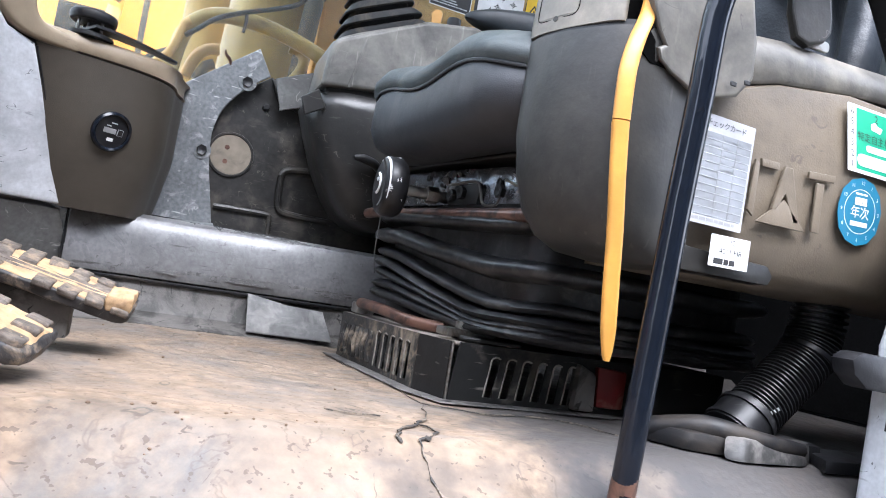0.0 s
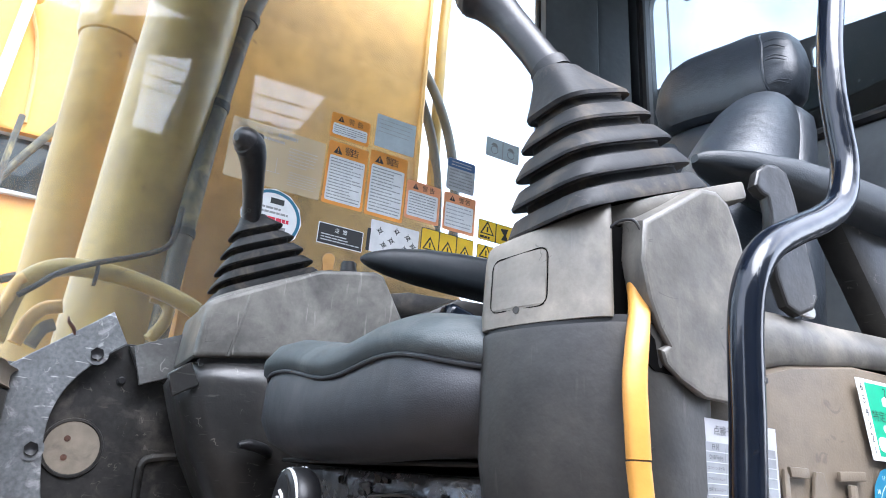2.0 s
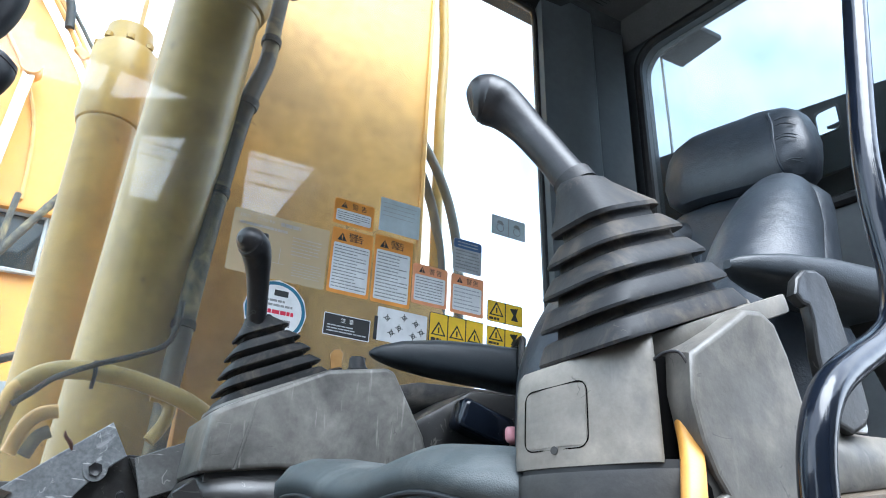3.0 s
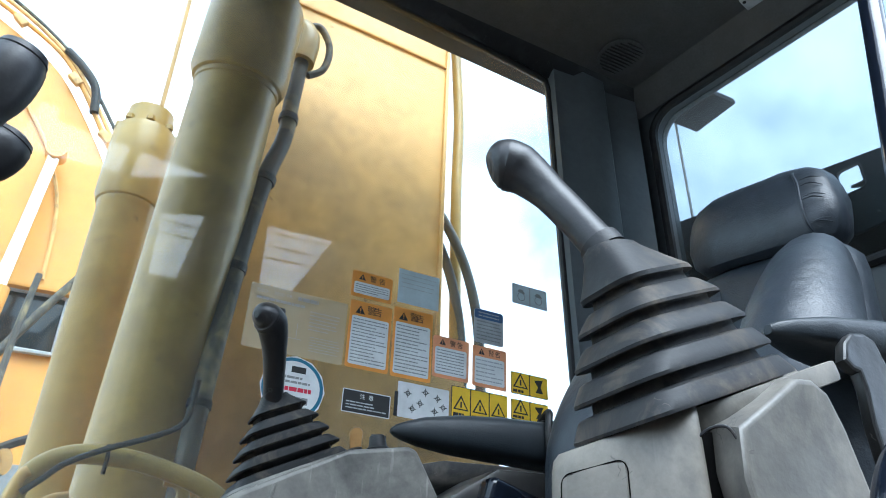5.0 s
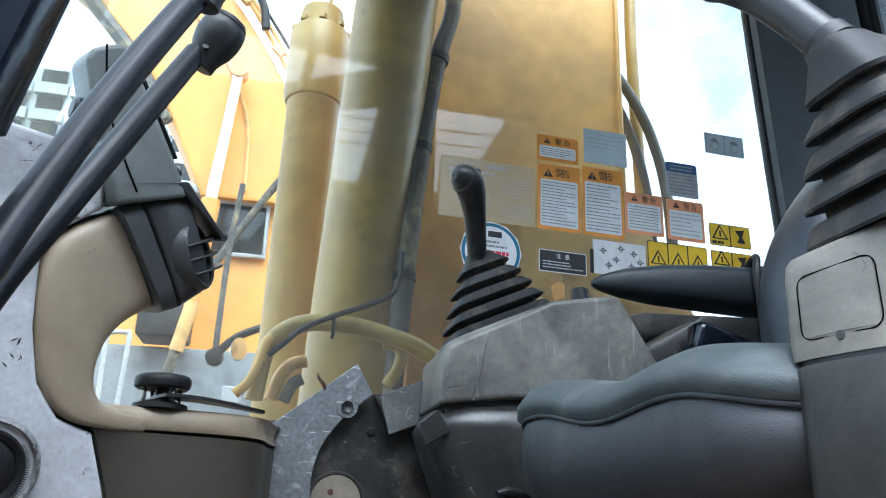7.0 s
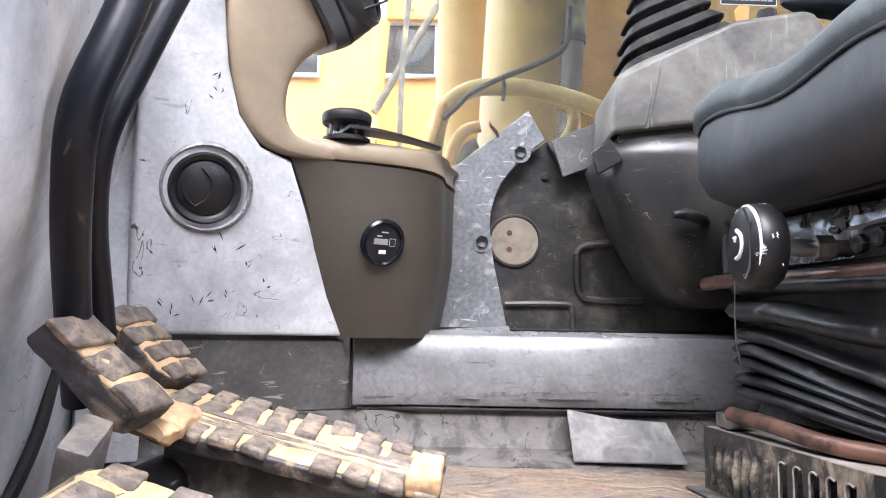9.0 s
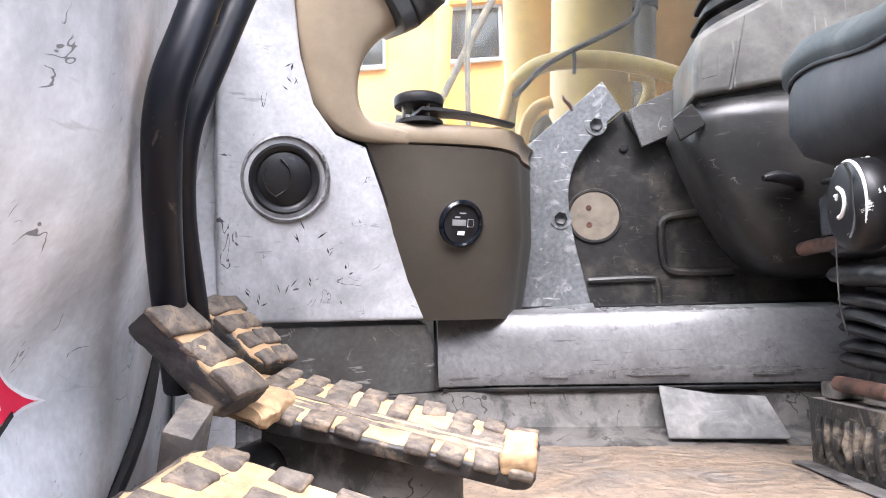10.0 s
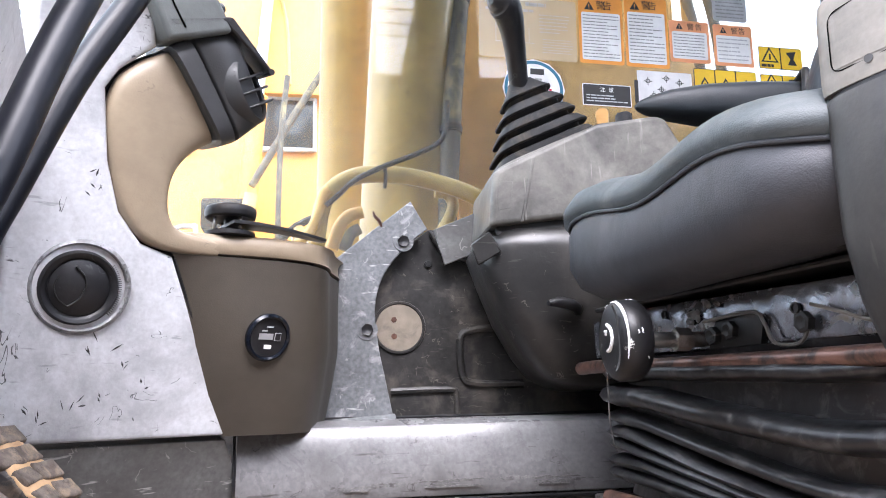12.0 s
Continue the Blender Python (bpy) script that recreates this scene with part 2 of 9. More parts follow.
M["arm_vinyl"] = material("slate_black_armrest_vinyl", (0.013, 0.017, 0.021), 0.45, bump=0.35, bump_scale=600, grain_amt=0.08, stain=(0.03, 0.036, 0.042), stain_scale=8, stain_lo=0.5, stain_hi=0.8, mottle=0.12)
M["yellow_lever"] = material("orange_yellow_paint", (0.56, 0.27, 0.05), 0.42, grain_amt=0.05, stain=(0.46, 0.235, 0.05), stain_scale=14)
M["yellow"] = material("machine_yellow_paint", (0.8, 0.47, 0.14), 0.42, grain_amt=0.07, stain=(0.5, 0.31, 0.12), stain_scale=2.4, stain_lo=0.46, stain_hi=0.72, stain_rough=0.65, marks=(0.10, 0.07, 0.04), mark_amt=0.6, mark_scale=9, mottle=0.16)
M["yellow_pale"] = material("faded_yellow_paint", (0.41, 0.285, 0.085), 0.34, grain_amt=0.06, stain=(0.24, 0.165, 0.06), stain_scale=4, stain_lo=0.45, stain_hi=0.75, marks=(0.10, 0.08, 0.05), mark_amt=0.5, mark_scale=11, mottle=0.12)
M["yellow_dirty"] = material("shaded_olive_yellow_paint", (0.7, 0.42, 0.14), 0.5, grain_amt=0.1, stain=(0.26, 0.17, 0.075), stain_scale=8, stain_lo=0.5, stain_hi=0.75)
M["steel"] = material("bare_steel", (0.36, 0.35, 0.33), 0.38, 1.0, stain=(0.12, 0.10, 0.085), stain_scale=30, stain_lo=0.48, stain_hi=0.66, mottle=0.2)
M["chrome"] = material("chrome_rod", (0.8, 0.82, 0.85), 0.1, 1.0, grain_amt=0.02, bump=0)
M["rust"] = material("rusty_red_paint", (0.16, 0.085, 0.062), 0.32, 0.4, stain=(0.035, 0.024, 0.021), stain_scale=34, stain_lo=0.45, stain_hi=0.65)
M["frame"] = material("matt_black_steel", (0.008, 0.008, 0.008), 0.52, ior=1.4, stain=(0.075, 0.066, 0.056), stain_scale=18, stain_lo=0.58, stain_hi=0.72, stain_rough=0.85, scratch=(0.25, 0.23, 0.21), scratch_amt=0.4, mottle=0.3)
M["headliner"] = material("dark_headliner", (0.072, 0.071, 0.070), 0.75, grain=200, grain_amt=0.1, stain=(0.075, 0.07, 0.066), stain_scale=4)
M["outlet"] = material("satin_brown_grey_plastic", (0.038, 0.039, 0.04), 0.42, grain_amt=0.05, stain=(0.055, 0.055, 0.054), stain_scale=5, stain_lo=0.5, stain_hi=0.85, bump=0.25, bump_scale=600, mottle=0.06, dent=0.1)
M["pillar"] = material("grey_pillar_trim", (0.095, 0.104, 0.112), 0.45, grain_amt=0.05, stain=(0.07, 0.075, 0.082), stain_scale=3, mottle=0.08)
M["paper"] = material("white_paper", (0.72, 0.72, 0.72), 0.6, grain_amt=0.03, bump=0)
M["paper_grey"] = material("grimy_grey_paper", (0.22, 0.23, 0.245), 0.5, grain_amt=0.04, stain=(0.16, 0.16, 0.165), stain_scale=14, stain_lo=0.48, stain_hi=0.7, bump=0)
M["paper_blue"] = material("pale_blue_paper", (0.55, 0.62, 0.65), 0.6, grain_amt=0.04, bump=0)
M["orange"] = material("orange_label", (0.75, 0.30, 0.04), 0.5, grain_amt=0.03, bump=0)
M["salmon"] = material("faded_orange_label", (0.78, 0.33, 0.15), 0.5, grain_amt=0.03, bump=0)
M["label_yellow"] = material("yellow_label", (0.80, 0.52, 0.02), 0.5, grain_amt=0.03, bump=0)
M["void"] = material("unlit_black_recess", (0.003, 0.003, 0.003), 1.0, ior=1.1, bump=0, mottle=0)
M["ink"] = material("black_ink", (0.02, 0.02, 0.02), 0.5, bump=0)
M["ink_grey"] = material("grey_ink", (0.26, 0.26, 0.26), 0.5, bump=0)
M["ink_pale"] = material("pale_grey_ink", (0.42, 0.43, 0.44), 0.5, bump=0)
M["green"] = material("green_label", (0.02, 0.30, 0.17), 0.45, grain_amt=0.03, bump=0)
M["blue"] = material("blue_label", (0.015, 0.135, 0.225), 0.45, grain_amt=0.03, bump=0)
M["navy"] = material("navy_label", (0.06, 0.12, 0.25), 0.45, grain_amt=0.03, bump=0)
M["red"] = material("red_label", (0.62, 0.02, 0.06), 0.5, grain_amt=0.03, bump=0)
M["pink"] = material("pink_plastic", (0.75, 0.35, 0.38), 0.4, bump=0)
M["silver_tape"] = material("grey_card", (0.38, 0.38, 0.40), 0.5, grain_amt=0.05, bump=0)
M["brass"] = material("worn_brass", (0.45, 0.26, 0.10), 0.35, 0.9)
M["concrete"] = material("dusty_dark_yard", (0.15, 0.14, 0.125), 0.85, grain=4, stain=(0.20, 0.19, 0.17), stain_scale=0.6)
M["white_paint"] = material("white_tower_wall", (0.62, 0.63, 0.64), 0.7, grain=0.5)
M["mud_rubber"] = material("mud_caked_rubber", (0.43, 0.285, 0.155), 0.85, grain=90, grain_amt=0.2, stain=(0.24, 0.16, 0.095), stain_scale=40, stain_lo=0.52, stain_hi=0.7, bump=0.9, bump_scale=160, dent=1.0, mottle=0.25, marks=(0.1, 0.07, 0.045), mark_amt=0.5, mark_scale=40)
M["crusted_pale"] = material("dusty_grey_rubber_block", (0.10, 0.092, 0.085), 0.75, stain=(0.22, 0.19, 0.155), stain_scale=40, stain_lo=0.48, stain_hi=0.66, bump=0.6, marks=(0.03, 0.027, 0.024), mark_amt=0.6, mark_scale=30, mottle=0.3)
M["tread_side"] = material("dark_rubber_edge", (0.030, 0.028, 0.028), 0.55, grain=120, grain_amt=0.3, stain=(0.24, 0.185, 0.13), stain_scale=30, stain_lo=0.52, stain_hi=0.70, stain_rough=0.85, bump=0.8, bump_scale=160, marks=(0.2, 0.16, 0.12), mark_amt=0.5, mark_scale=30, mottle=0.4, dent=0.8)
M["tread"] = material("worn_rubber_tread", (0.12, 0.1, 0.083), 0.78, grain=120, grain_amt=0.4, stain=(0.26, 0.195, 0.135), stain_scale=60, stain_lo=0.5, stain_hi=0.68, bump=0.9, bump_scale=220, dent=1.0, scratch=(0.03, 0.026, 0.022), scratch_amt=0.55, scratch_map=(26, 150, 26), scratch_turn=(0.0, 0.2, 0.5), marks=(0.02, 0.017, 0.015), mark_amt=0.45, mark_scale=70, mark_gate=0.44, mottle=0.3)


def floor_material():
    """Rubber mat under dried mud: swirled tan and grey films, fine tide lines, dark cracks and crumbs; shade painted in
    to the rear.
    """
    m = material("muddy_floor_mat", (0.205, 0.150, 0.104), 0.80, grain=80, grain_amt=0.26, stain=(0.105, 0.100, 0.096), stain_scale=3.4, stain_lo=0.46, stain_hi=0.64, stain_rough=0.66, bump=0.9, bump_scale=90,
                 marks=(0.06, 0.05, 0.04), mark_amt=0.8, mark_scale=9, mark_gate=0.54, mottle=0.34, dent=0.5)
    n, l = m.node_tree.nodes, m.node_tree.links
    b = n["Principled BSDF"]
    colour = b.inputs["Base Color"].links[0].from_socket
    pos = n.new("ShaderNodeNewGeometry").outputs["Position"]
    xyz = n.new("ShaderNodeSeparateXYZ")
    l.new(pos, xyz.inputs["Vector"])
    # less mud towards +x, with the shade by the seat painted in
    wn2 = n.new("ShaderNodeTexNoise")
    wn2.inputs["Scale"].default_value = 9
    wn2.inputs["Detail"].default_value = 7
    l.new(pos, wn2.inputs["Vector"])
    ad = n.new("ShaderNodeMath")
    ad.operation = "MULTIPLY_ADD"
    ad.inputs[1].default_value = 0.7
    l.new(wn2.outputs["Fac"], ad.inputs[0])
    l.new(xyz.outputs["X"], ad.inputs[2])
    bare_shade = n.new("ShaderNodeMapRange")
    bare_shade.inputs["From Min"].default_value, bare_shade.inputs["From Max"].default_value = 0.48, 0.64
    bare_shade.inputs["To Max"].default_value = 0.85
    l.new(ad.outputs[0], bare_shade.inputs["Value"])

    def tide(scale, count, width, amount, tint, distort):
        nonlocal colour
        warp = n.new("ShaderNodeTexNoise")
        warp.inputs["Scale"].default_value = scale
        warp.inputs["Detail"].default_value = 5
        warp.inputs["Distortion"].default_value = distort
        l.new(pos, warp.inputs["Vector"])
        wave = n.new("ShaderNodeMath")
        wave.operation = "MULTIPLY"
        wave.inputs[1].default_value = count
        l.new(warp.outputs["Fac"], wave.inputs[0])
        fr = n.new("ShaderNodeMath")
        fr.operation = "PINGPONG"
        fr.inputs[1].default_value = 1
        l.new(wave.outputs[0], fr.inputs[0])
        mr = n.new("ShaderNodeMapRange")
        mr.inputs["From Min"].default_value, mr.inputs["From Max"].default_value = 1 - width, 1.0
        mr.inputs["To Max"].default_value = amount
        l.new(fr.outputs[0], mr.inputs["Value"])
        mx = n.new("ShaderNodeMix")
        mx.data_type = "RGBA"
        mx.inputs["B"].default_value = (*tint, 1)
        l.new(mr.outputs["Result"], mx.inputs["Factor"])
        l.new(colour, mx.inputs["A"])
        colour = mx.outputs["Result"]

    # mud swept into rings by boots in front of the seat
    far = n.new("ShaderNodeVectorMath")
    far.operation = "DISTANCE"
    far.inputs[1].default_value = (0.06, 1.12, 0.0)
    warp = n.new("ShaderNodeTexNoise")
    warp.inputs["Scale"].default_value = 11
    warp.inputs["Detail"].default_value = 6
    l.new(pos, warp.inputs["Vector"])
    wa = n.new("ShaderNodeMath")
    wa.operation = "MULTIPLY_ADD"
    wa.inputs[1].default_value = 0.24
    l.new(pos, far.inputs[0])
    l.new(warp.outputs["Fac"], wa.inputs[0])
    l.new(far.outputs["Value"], wa.inputs[2])
    turns = n.new("ShaderNodeMath")
    turns.operation = "MULTIPLY"
    turns.inputs[1].default_value = 150
    l.new(wa.outputs[0], turns.inputs[0])
    ring = n.new("ShaderNodeMath")
    ring.operation = "SINE"
    l.new(turns.outputs[0], ring.inputs[0])
    near = n.new("ShaderNodeMapRange")
    near.inputs["From Min"].default_value, near.inputs["From Max"].default_value = 0.16, 0.34
    near.inputs["To Min"].default_value, near.inputs["To Max"].default_value = 1.0, 0.15
    l.new(far.outputs["Value"], near.inputs["Value"])
    amp = n.new("ShaderNodeMath")
    amp.operation = "MULTIPLY"
    l.new(ring.outputs[0], amp.inputs[0])
    l.new(near.outputs["Result"], amp.inputs[1])
    rb = n.new("ShaderNodeBump")
    rb.inputs["Strength"].default_value = 0.9
    rb.inputs["Distance"].default_value = 0.0016
    l.new(amp.outputs[0], rb.inputs["Height"])
    l.new(b.inputs["Normal"].links[0].from_socket, rb.inputs["Normal"])
    l.new(rb.outputs["Normal"], b.inputs["Normal"])
    rc = n.new("ShaderNodeMapRange")
    rc.inputs["From Min"].default_value, rc.inputs["From Max"].default_value = 0.35, 0.95
    rc.inputs["To Max"].default_value = 0.22
    l.new(amp.outputs[0], rc.inputs["Value"])
    rm = n.new("ShaderNodeMix")
    rm.data_type = "RGBA"
    rm.inputs["B"].default_value = (0.105, 0.092, 0.080, 1)
    l.new(rc.outputs["Result"], rm.inputs["Factor"])
    l.new(colour, rm.inputs["A"])
    colour = rm.outputs["Result"]

    tide(3.2, 5, 0.9, 0.45, (0.22, 0.170, 0.128), 2.6)
    tide(5.0, 4, 0.60, 0.34, (0.085, 0.062, 0.045), 2.0)
    tide(9.0, 4, 0.8, 0.30, (0.28, 0.225, 0.175), 3.0)
    tide(4.0, 4, 0.55, 0.40, (0.135, 0.138, 0.143), 3.2)
    tide(8.0, 8, 0.10, 0.4, (0.08, 0.06, 0.045), 1.4)
    crumbs = n.new("ShaderNodeTexNoise")
    crumbs.inputs["Scale"].default_value = 130
    crumbs.inputs["Detail"].default_value = 2
    l.new(pos, crumbs.inputs["Vector"])
    cr = n.new("ShaderNodeMapRange")
    cr.inputs["From Min"].default_value, cr.inputs["From Max"].default_value = 0.645, 0.68
    cr.inputs["To Max"].default_value = 0.6
    l.new(crumbs.outputs["Fac"], cr.inputs["Value"])
    mx = n.new("ShaderNodeMix")
    mx.data_type = "RGBA"
    mx.inputs["B"].default_value = (0.065, 0.050, 0.038, 1)
    l.new(cr.outputs["Result"], mx.inputs["Factor"])
    l.new(colour, mx.inputs["A"])
    # near-black tone: thinly muddied mat plus the shade put into its colour
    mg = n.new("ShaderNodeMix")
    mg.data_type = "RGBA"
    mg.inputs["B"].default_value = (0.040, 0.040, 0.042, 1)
    l.new(bare_shade.outputs["Result"], mg.inputs["Factor"])
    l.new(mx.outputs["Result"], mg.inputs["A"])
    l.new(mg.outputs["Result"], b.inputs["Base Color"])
    return m


M["floor"] = floor_material()


def glass_material(name, tint):
    m = bpy.data.materials.new(name)
    m.use_nodes = True
    n, l = m.node_tree.nodes, m.node_tree.links
    n.clear()
    out = n.new("ShaderNodeOutputMaterial")
    tr = n.new("ShaderNodeBsdfTransparent")
    tr.inputs["Color"].default_value = (*tint, 1)
    gl = n.new("ShaderNodeBsdfGlossy")
    gl.inputs["Roughness"].default_value = 0.01
    lw = n.new("ShaderNodeLayerWeight")
    lw.inputs["Blend"].default_value = 0.5
    pw = n.new("ShaderNodeMath")
    pw.operation = "POWER"
    pw.inputs[1].default_value = 5.0
    l.new(lw.outputs["Facing"], pw.inputs[0])
    fr = n.new("ShaderNodeMath")
    fr.operation = "MULTIPLY_ADD"
    fr.inputs[1].default_value, fr.inputs[2].default_value = 0.9, 0.036
    l.new(pw.outputs[0], fr.inputs[0])
    mx = n.new("ShaderNodeMixShader")
    l.new(fr.outputs[0], mx.inputs["Fac"])
    l.new(tr.outputs["BSDF"], mx.inputs[1])
    l.new(gl.outputs["BSDF"], mx.inputs[2])
    # thin dust film, denser in blotches; it also paints the veil of reflected haze
    dust = n.new("ShaderNodeBsdfTranslucent")
    dust.inputs["Color"].default_value = (0.85, 0.85, 0.82, 1)
    geo = n.new("ShaderNodeNewGeometry")
    dn = n.new("ShaderNodeTexNoise")
    dn.inputs["Scale"].default_value = 5
    dn.inputs["Detail"].default_value = 6
    l.new(geo.outputs["Position"], dn.inputs["Vector"])
    dr = n.new("ShaderNodeMapRange")
    dr.inputs["From Min"].default_value, dr.inputs["From Max"].default_value = 0.35, 0.7
    dr.inputs["To Min"].default_value, dr.inputs["To Max"].default_value = 0.008, 0.034
    l.new(dn.outputs["Fac"], dr.inputs["Value"])
    # added haze: the film thickens towards the lower edge of the pane
    sep = n.new("ShaderNodeSeparateXYZ")
    l.new(geo.outputs["Position"], sep.inputs["Vector"])
    low = n.new("ShaderNodeMapRange")
    low.inputs["From Min"].default_value, low.inputs["From Max"].default_value = 0.42, 0.85
    low.inputs["To Min"].default_value, low.inputs["To Max"].default_value = 0.03, 0.0
    l.new(sep.outputs["Z"], low.inputs["Value"])
    tot = n.new("ShaderNodeMath")
    tot.operation = "ADD"
    l.new(dr.outputs["Result"], tot.inputs[0])
    l.new(low.outputs["Result"], tot.inputs[1])
    md = n.new("ShaderNodeMixShader")
    l.new(tot.outputs[0], md.inputs["Fac"])
    l.new(mx.outputs["Shader"], md.inputs[1])
    l.new(dust.outputs["BSDF"], md.inputs[2])
    l.new(md.outputs["Shader"], out.inputs["Surface"])
    return m


M["glass"] = glass_material("clear_glass", (0.82, 0.85, 0.83))
M["glass_rear"] = glass_material("tinted_rear_glass", (0.50, 0.545, 0.56))


# ---- shape helpers ----
V = Vector


def thing(name, label, category, base, group="", kind=""):
    ob = new(name)
    ob.empty_display_size = 0.05
    ob.location = base
    return tagged(ob, label, category, group, kind)


def part(name, bm, mat, parent=None, label="", angle=38, weld=True):
    """Links a bmesh, given in world metres, as one mesh under a thing or a part."""
    if weld:
        bmesh.ops.remove_doubles(bm, verts=bm.verts, dist=0.00002)
    bmesh.ops.recalc_face_normals(bm, faces=bm.faces)
    root = V((0, 0, 0))
    p = parent
    while p:
        root += p.location
        p = p.parent
    for v in bm.verts:
        v.co -= root
    me = bpy.data.meshes.new(name)
    bm.to_mesh(me)
    bm.free()
    me.materials.append(M[mat] if isinstance(mat, str) else mat)
    me.shade_smooth()
    me.set_sharp_from_angle(angle=radians(angle))
    for poly in me.polygons:
        if len(poly.vertices) > 6:
            poly.use_smooth = False
    ob = new(name, me)
    if parent:
        ob.parent = parent
    if label:
        ob["label"] = label
    return ob


def solo(name, bm, mat, label, category, group="", kind="", angle=38):
    return tagged(part(name, bm, mat, None, "", angle), label, category, group, kind)


def box(c, size, bevel=0.004, seg=2, rot=None):
    bm = bmesh.new()
    bmesh.ops.create_cube(bm, size=1)
    for v in bm.verts:
        v.co = V((v.co.x * size[0], v.co.y * size[1], v.co.z * size[2]))
    if bevel:
        bmesh.ops.bevel(bm, geom=list(bm.edges), offset=bevel, segments=seg, profile=0.6, affect="EDGES", clamp_overlap=True)
    if rot:
        bmesh.ops.transform(bm, matrix=rot.to_4x4(), verts=bm.verts)
    bmesh.ops.translate(bm, vec=V(c), verts=bm.verts)
    return bm


def spline(ctrl, per=6, closed=False):
    """A smooth curve through the control points."""
    c = [V(p) for p in ctrl]
    n = len(c)
    out = []
    for i in range(n if closed else n - 1):
        p = [c[(i + k) % n] if closed else c[min(max(i + k, 0), n - 1)] for k in (-1, 0, 1, 2)]
        for j in range(per):
            t = j / per
            out.append(0.5 * (2 * p[1] + (p[2] - p[0]) * t + (2 * p[0] - 5 * p[1] + 4 * p[2] - p[3]) * t * t + (3 * p[1] - p[0] - 3 * p[2] + p[3]) * t ** 3))
    if not closed:
        out.append(c[-1])
    return out


def loft(rings, closed=True, caps=True, bm=None):
    bm = bm or bmesh.new()
    rows = [[bm.verts.new(p) for p in r] for r in rings]
    n = len(rows[0])
    for a, b in zip(rows, rows[1:]):
        for i in range(n if closed else n - 1):
            bm.faces.new((a[i], a[(i + 1) % n], b[(i + 1) % n], b[i]))
    if caps and closed:
        bm.faces.new(rows[0][::-1])
        bm.faces.new(rows[-1])
    return bm


def prism(pts, depth, bevel=0.004, seg=2):
    """A flat outline given a thickness along depth, with rounded edges."""
    bm = bmesh.new()
    a = [bm.verts.new(V(p)) for p in pts]
    b = [bm.verts.new(V(p) + V(depth)) for p in pts]
    n = len(a)
    bm.faces.new(a)
    bm.faces.new(b[::-1])
    for i in range(n):
        bm.faces.new((a[i], b[i], b[(i + 1) % n], a[(i + 1) % n]))
    bmesh.ops.recalc_face_normals(bm, faces=bm.faces)
    if bevel:
        rim = [e for e in bm.edges if (e.verts[0] in a) == (e.verts[1] in a)] if n > 10 else list(bm.edges)
        bmesh.ops.bevel(bm, geom=rim, offset=bevel, segments=seg, profile=0.6, affect="EDGES", clamp_overlap=True)
    return bm


def tube(ctrl, r, seg=12, per=6, smooth=True, caps=True, bm=None):
    """A round bar along a path; r is one radius or one for each control point."""
    pts = spline(ctrl, per) if smooth else [V(p) for p in ctrl]
    if isinstance(r, (int, float)):
        radii = [r] * len(pts)
    else:
        radii = []
        for i in range(len(pts)):
            f = i / (len(pts) - 1) * (len(r) - 1)
            k = min(int(f), len(r) - 2)
            radii.append(r[k] + (r[k + 1] - r[k]) * (f - k))
    tangent = [(pts[min(i + 1, len(pts) - 1)] - pts[max(i - 1, 0)]).normalized() for i in range(len(pts))]
    side = tangent[0].orthogonal().normalized()
    rings = []
    for p, t, rad in zip(pts, tangent, radii):
        side = (side - t * side.dot(t)).normalized()
        other = t.cross(side)
        rings.append([p + rad * (math.cos(a) * side + math.sin(a) * other) for a in (2 * math.pi * k / seg for k in range(seg))])
    return loft(rings, True, caps, bm)


def lathe(profile, base, axis=(0, 0, 1), seg=28, squash=(1, 1), side=None, bm=None):
    """A turned form: radius and height along the axis."""
    z = V(axis).normalized()
    x = V(side).normalized() if side else z.orthogonal().normalized()
    x = (x - z * x.dot(z)).normalized()
    y = z.cross(x)
    rings = [[V(base) + z * h + x * (r * squash[0] * math.cos(a)) + y * (r * squash[1] * math.sin(a)) for a in (2 * math.pi * k / seg for k in range(seg))] for r, h in profile]
    return loft(rings, True, True, bm)


def superring(c, a, b, ex=(1, 0, 0), ey=(0, 1, 0), n=28, power=0.5):
    """A ring between an ellipse and a rectangle."""
    ring = []
    for k in range(n):
        t = 2 * math.pi * k / n
        ct, st = math.cos(t), math.sin(t)
        ring.append(V(c) + V(ex) * (a * math.copysign(abs(ct) ** power, ct)) + V(ey) * (b * math.copysign(abs(st) ** power, st)))
    return ring


def merge(bm, other):
    me = bpy.data.meshes.new("tmp")
    other.to_mesh(me)
    other.free()
    bm.from_mesh(me)
    bpy.data.meshes.remove(me)
    return bm


def bolt(pos, axis, r, parent, mat="black"):
    bm = lathe([(r * 0.3, 0.004), (r, 0.004), (r * 1.05, 0.002), (r * 1.5, 0.0015), (r * 1.55, -0.002)], pos, axis, 14)
    return part("bolt", bm, mat, parent)


# ---- the cab: floor, walls, roof ----
def sheet(x0, x1, y0, y1, nx, ny, height):
    bm = bmesh.new()
    rows = [[bm.verts.new((x0 + (x1 - x0) * i / nx, y0 + (y1 - y0) * j / ny, height(x0 + (x1 - x0) * i / nx, y0 + (y1 - y0) * j / ny))) for j in range(ny + 1)] for i in range(nx + 1)]
    for i in range(nx):
        for j in range(ny):
            bm.faces.new((rows[i][j], rows[i + 1][j], rows[i + 1][j + 1], rows[i][j + 1]))
    return bm


def floor_height(x, y):
    up = max(0.0, y - 1.27)
    sill = min(1.0, max(0.0, (0.66 - y) / 0.09))
    return -0.045 * sill * sill * (3 - 2 * sill) + 0.003 * noise.noise((x * 9, y * 9, 0)) + 0.0015 * noise.noise((x * 30, y * 30, 4)) + up * up * 4.0


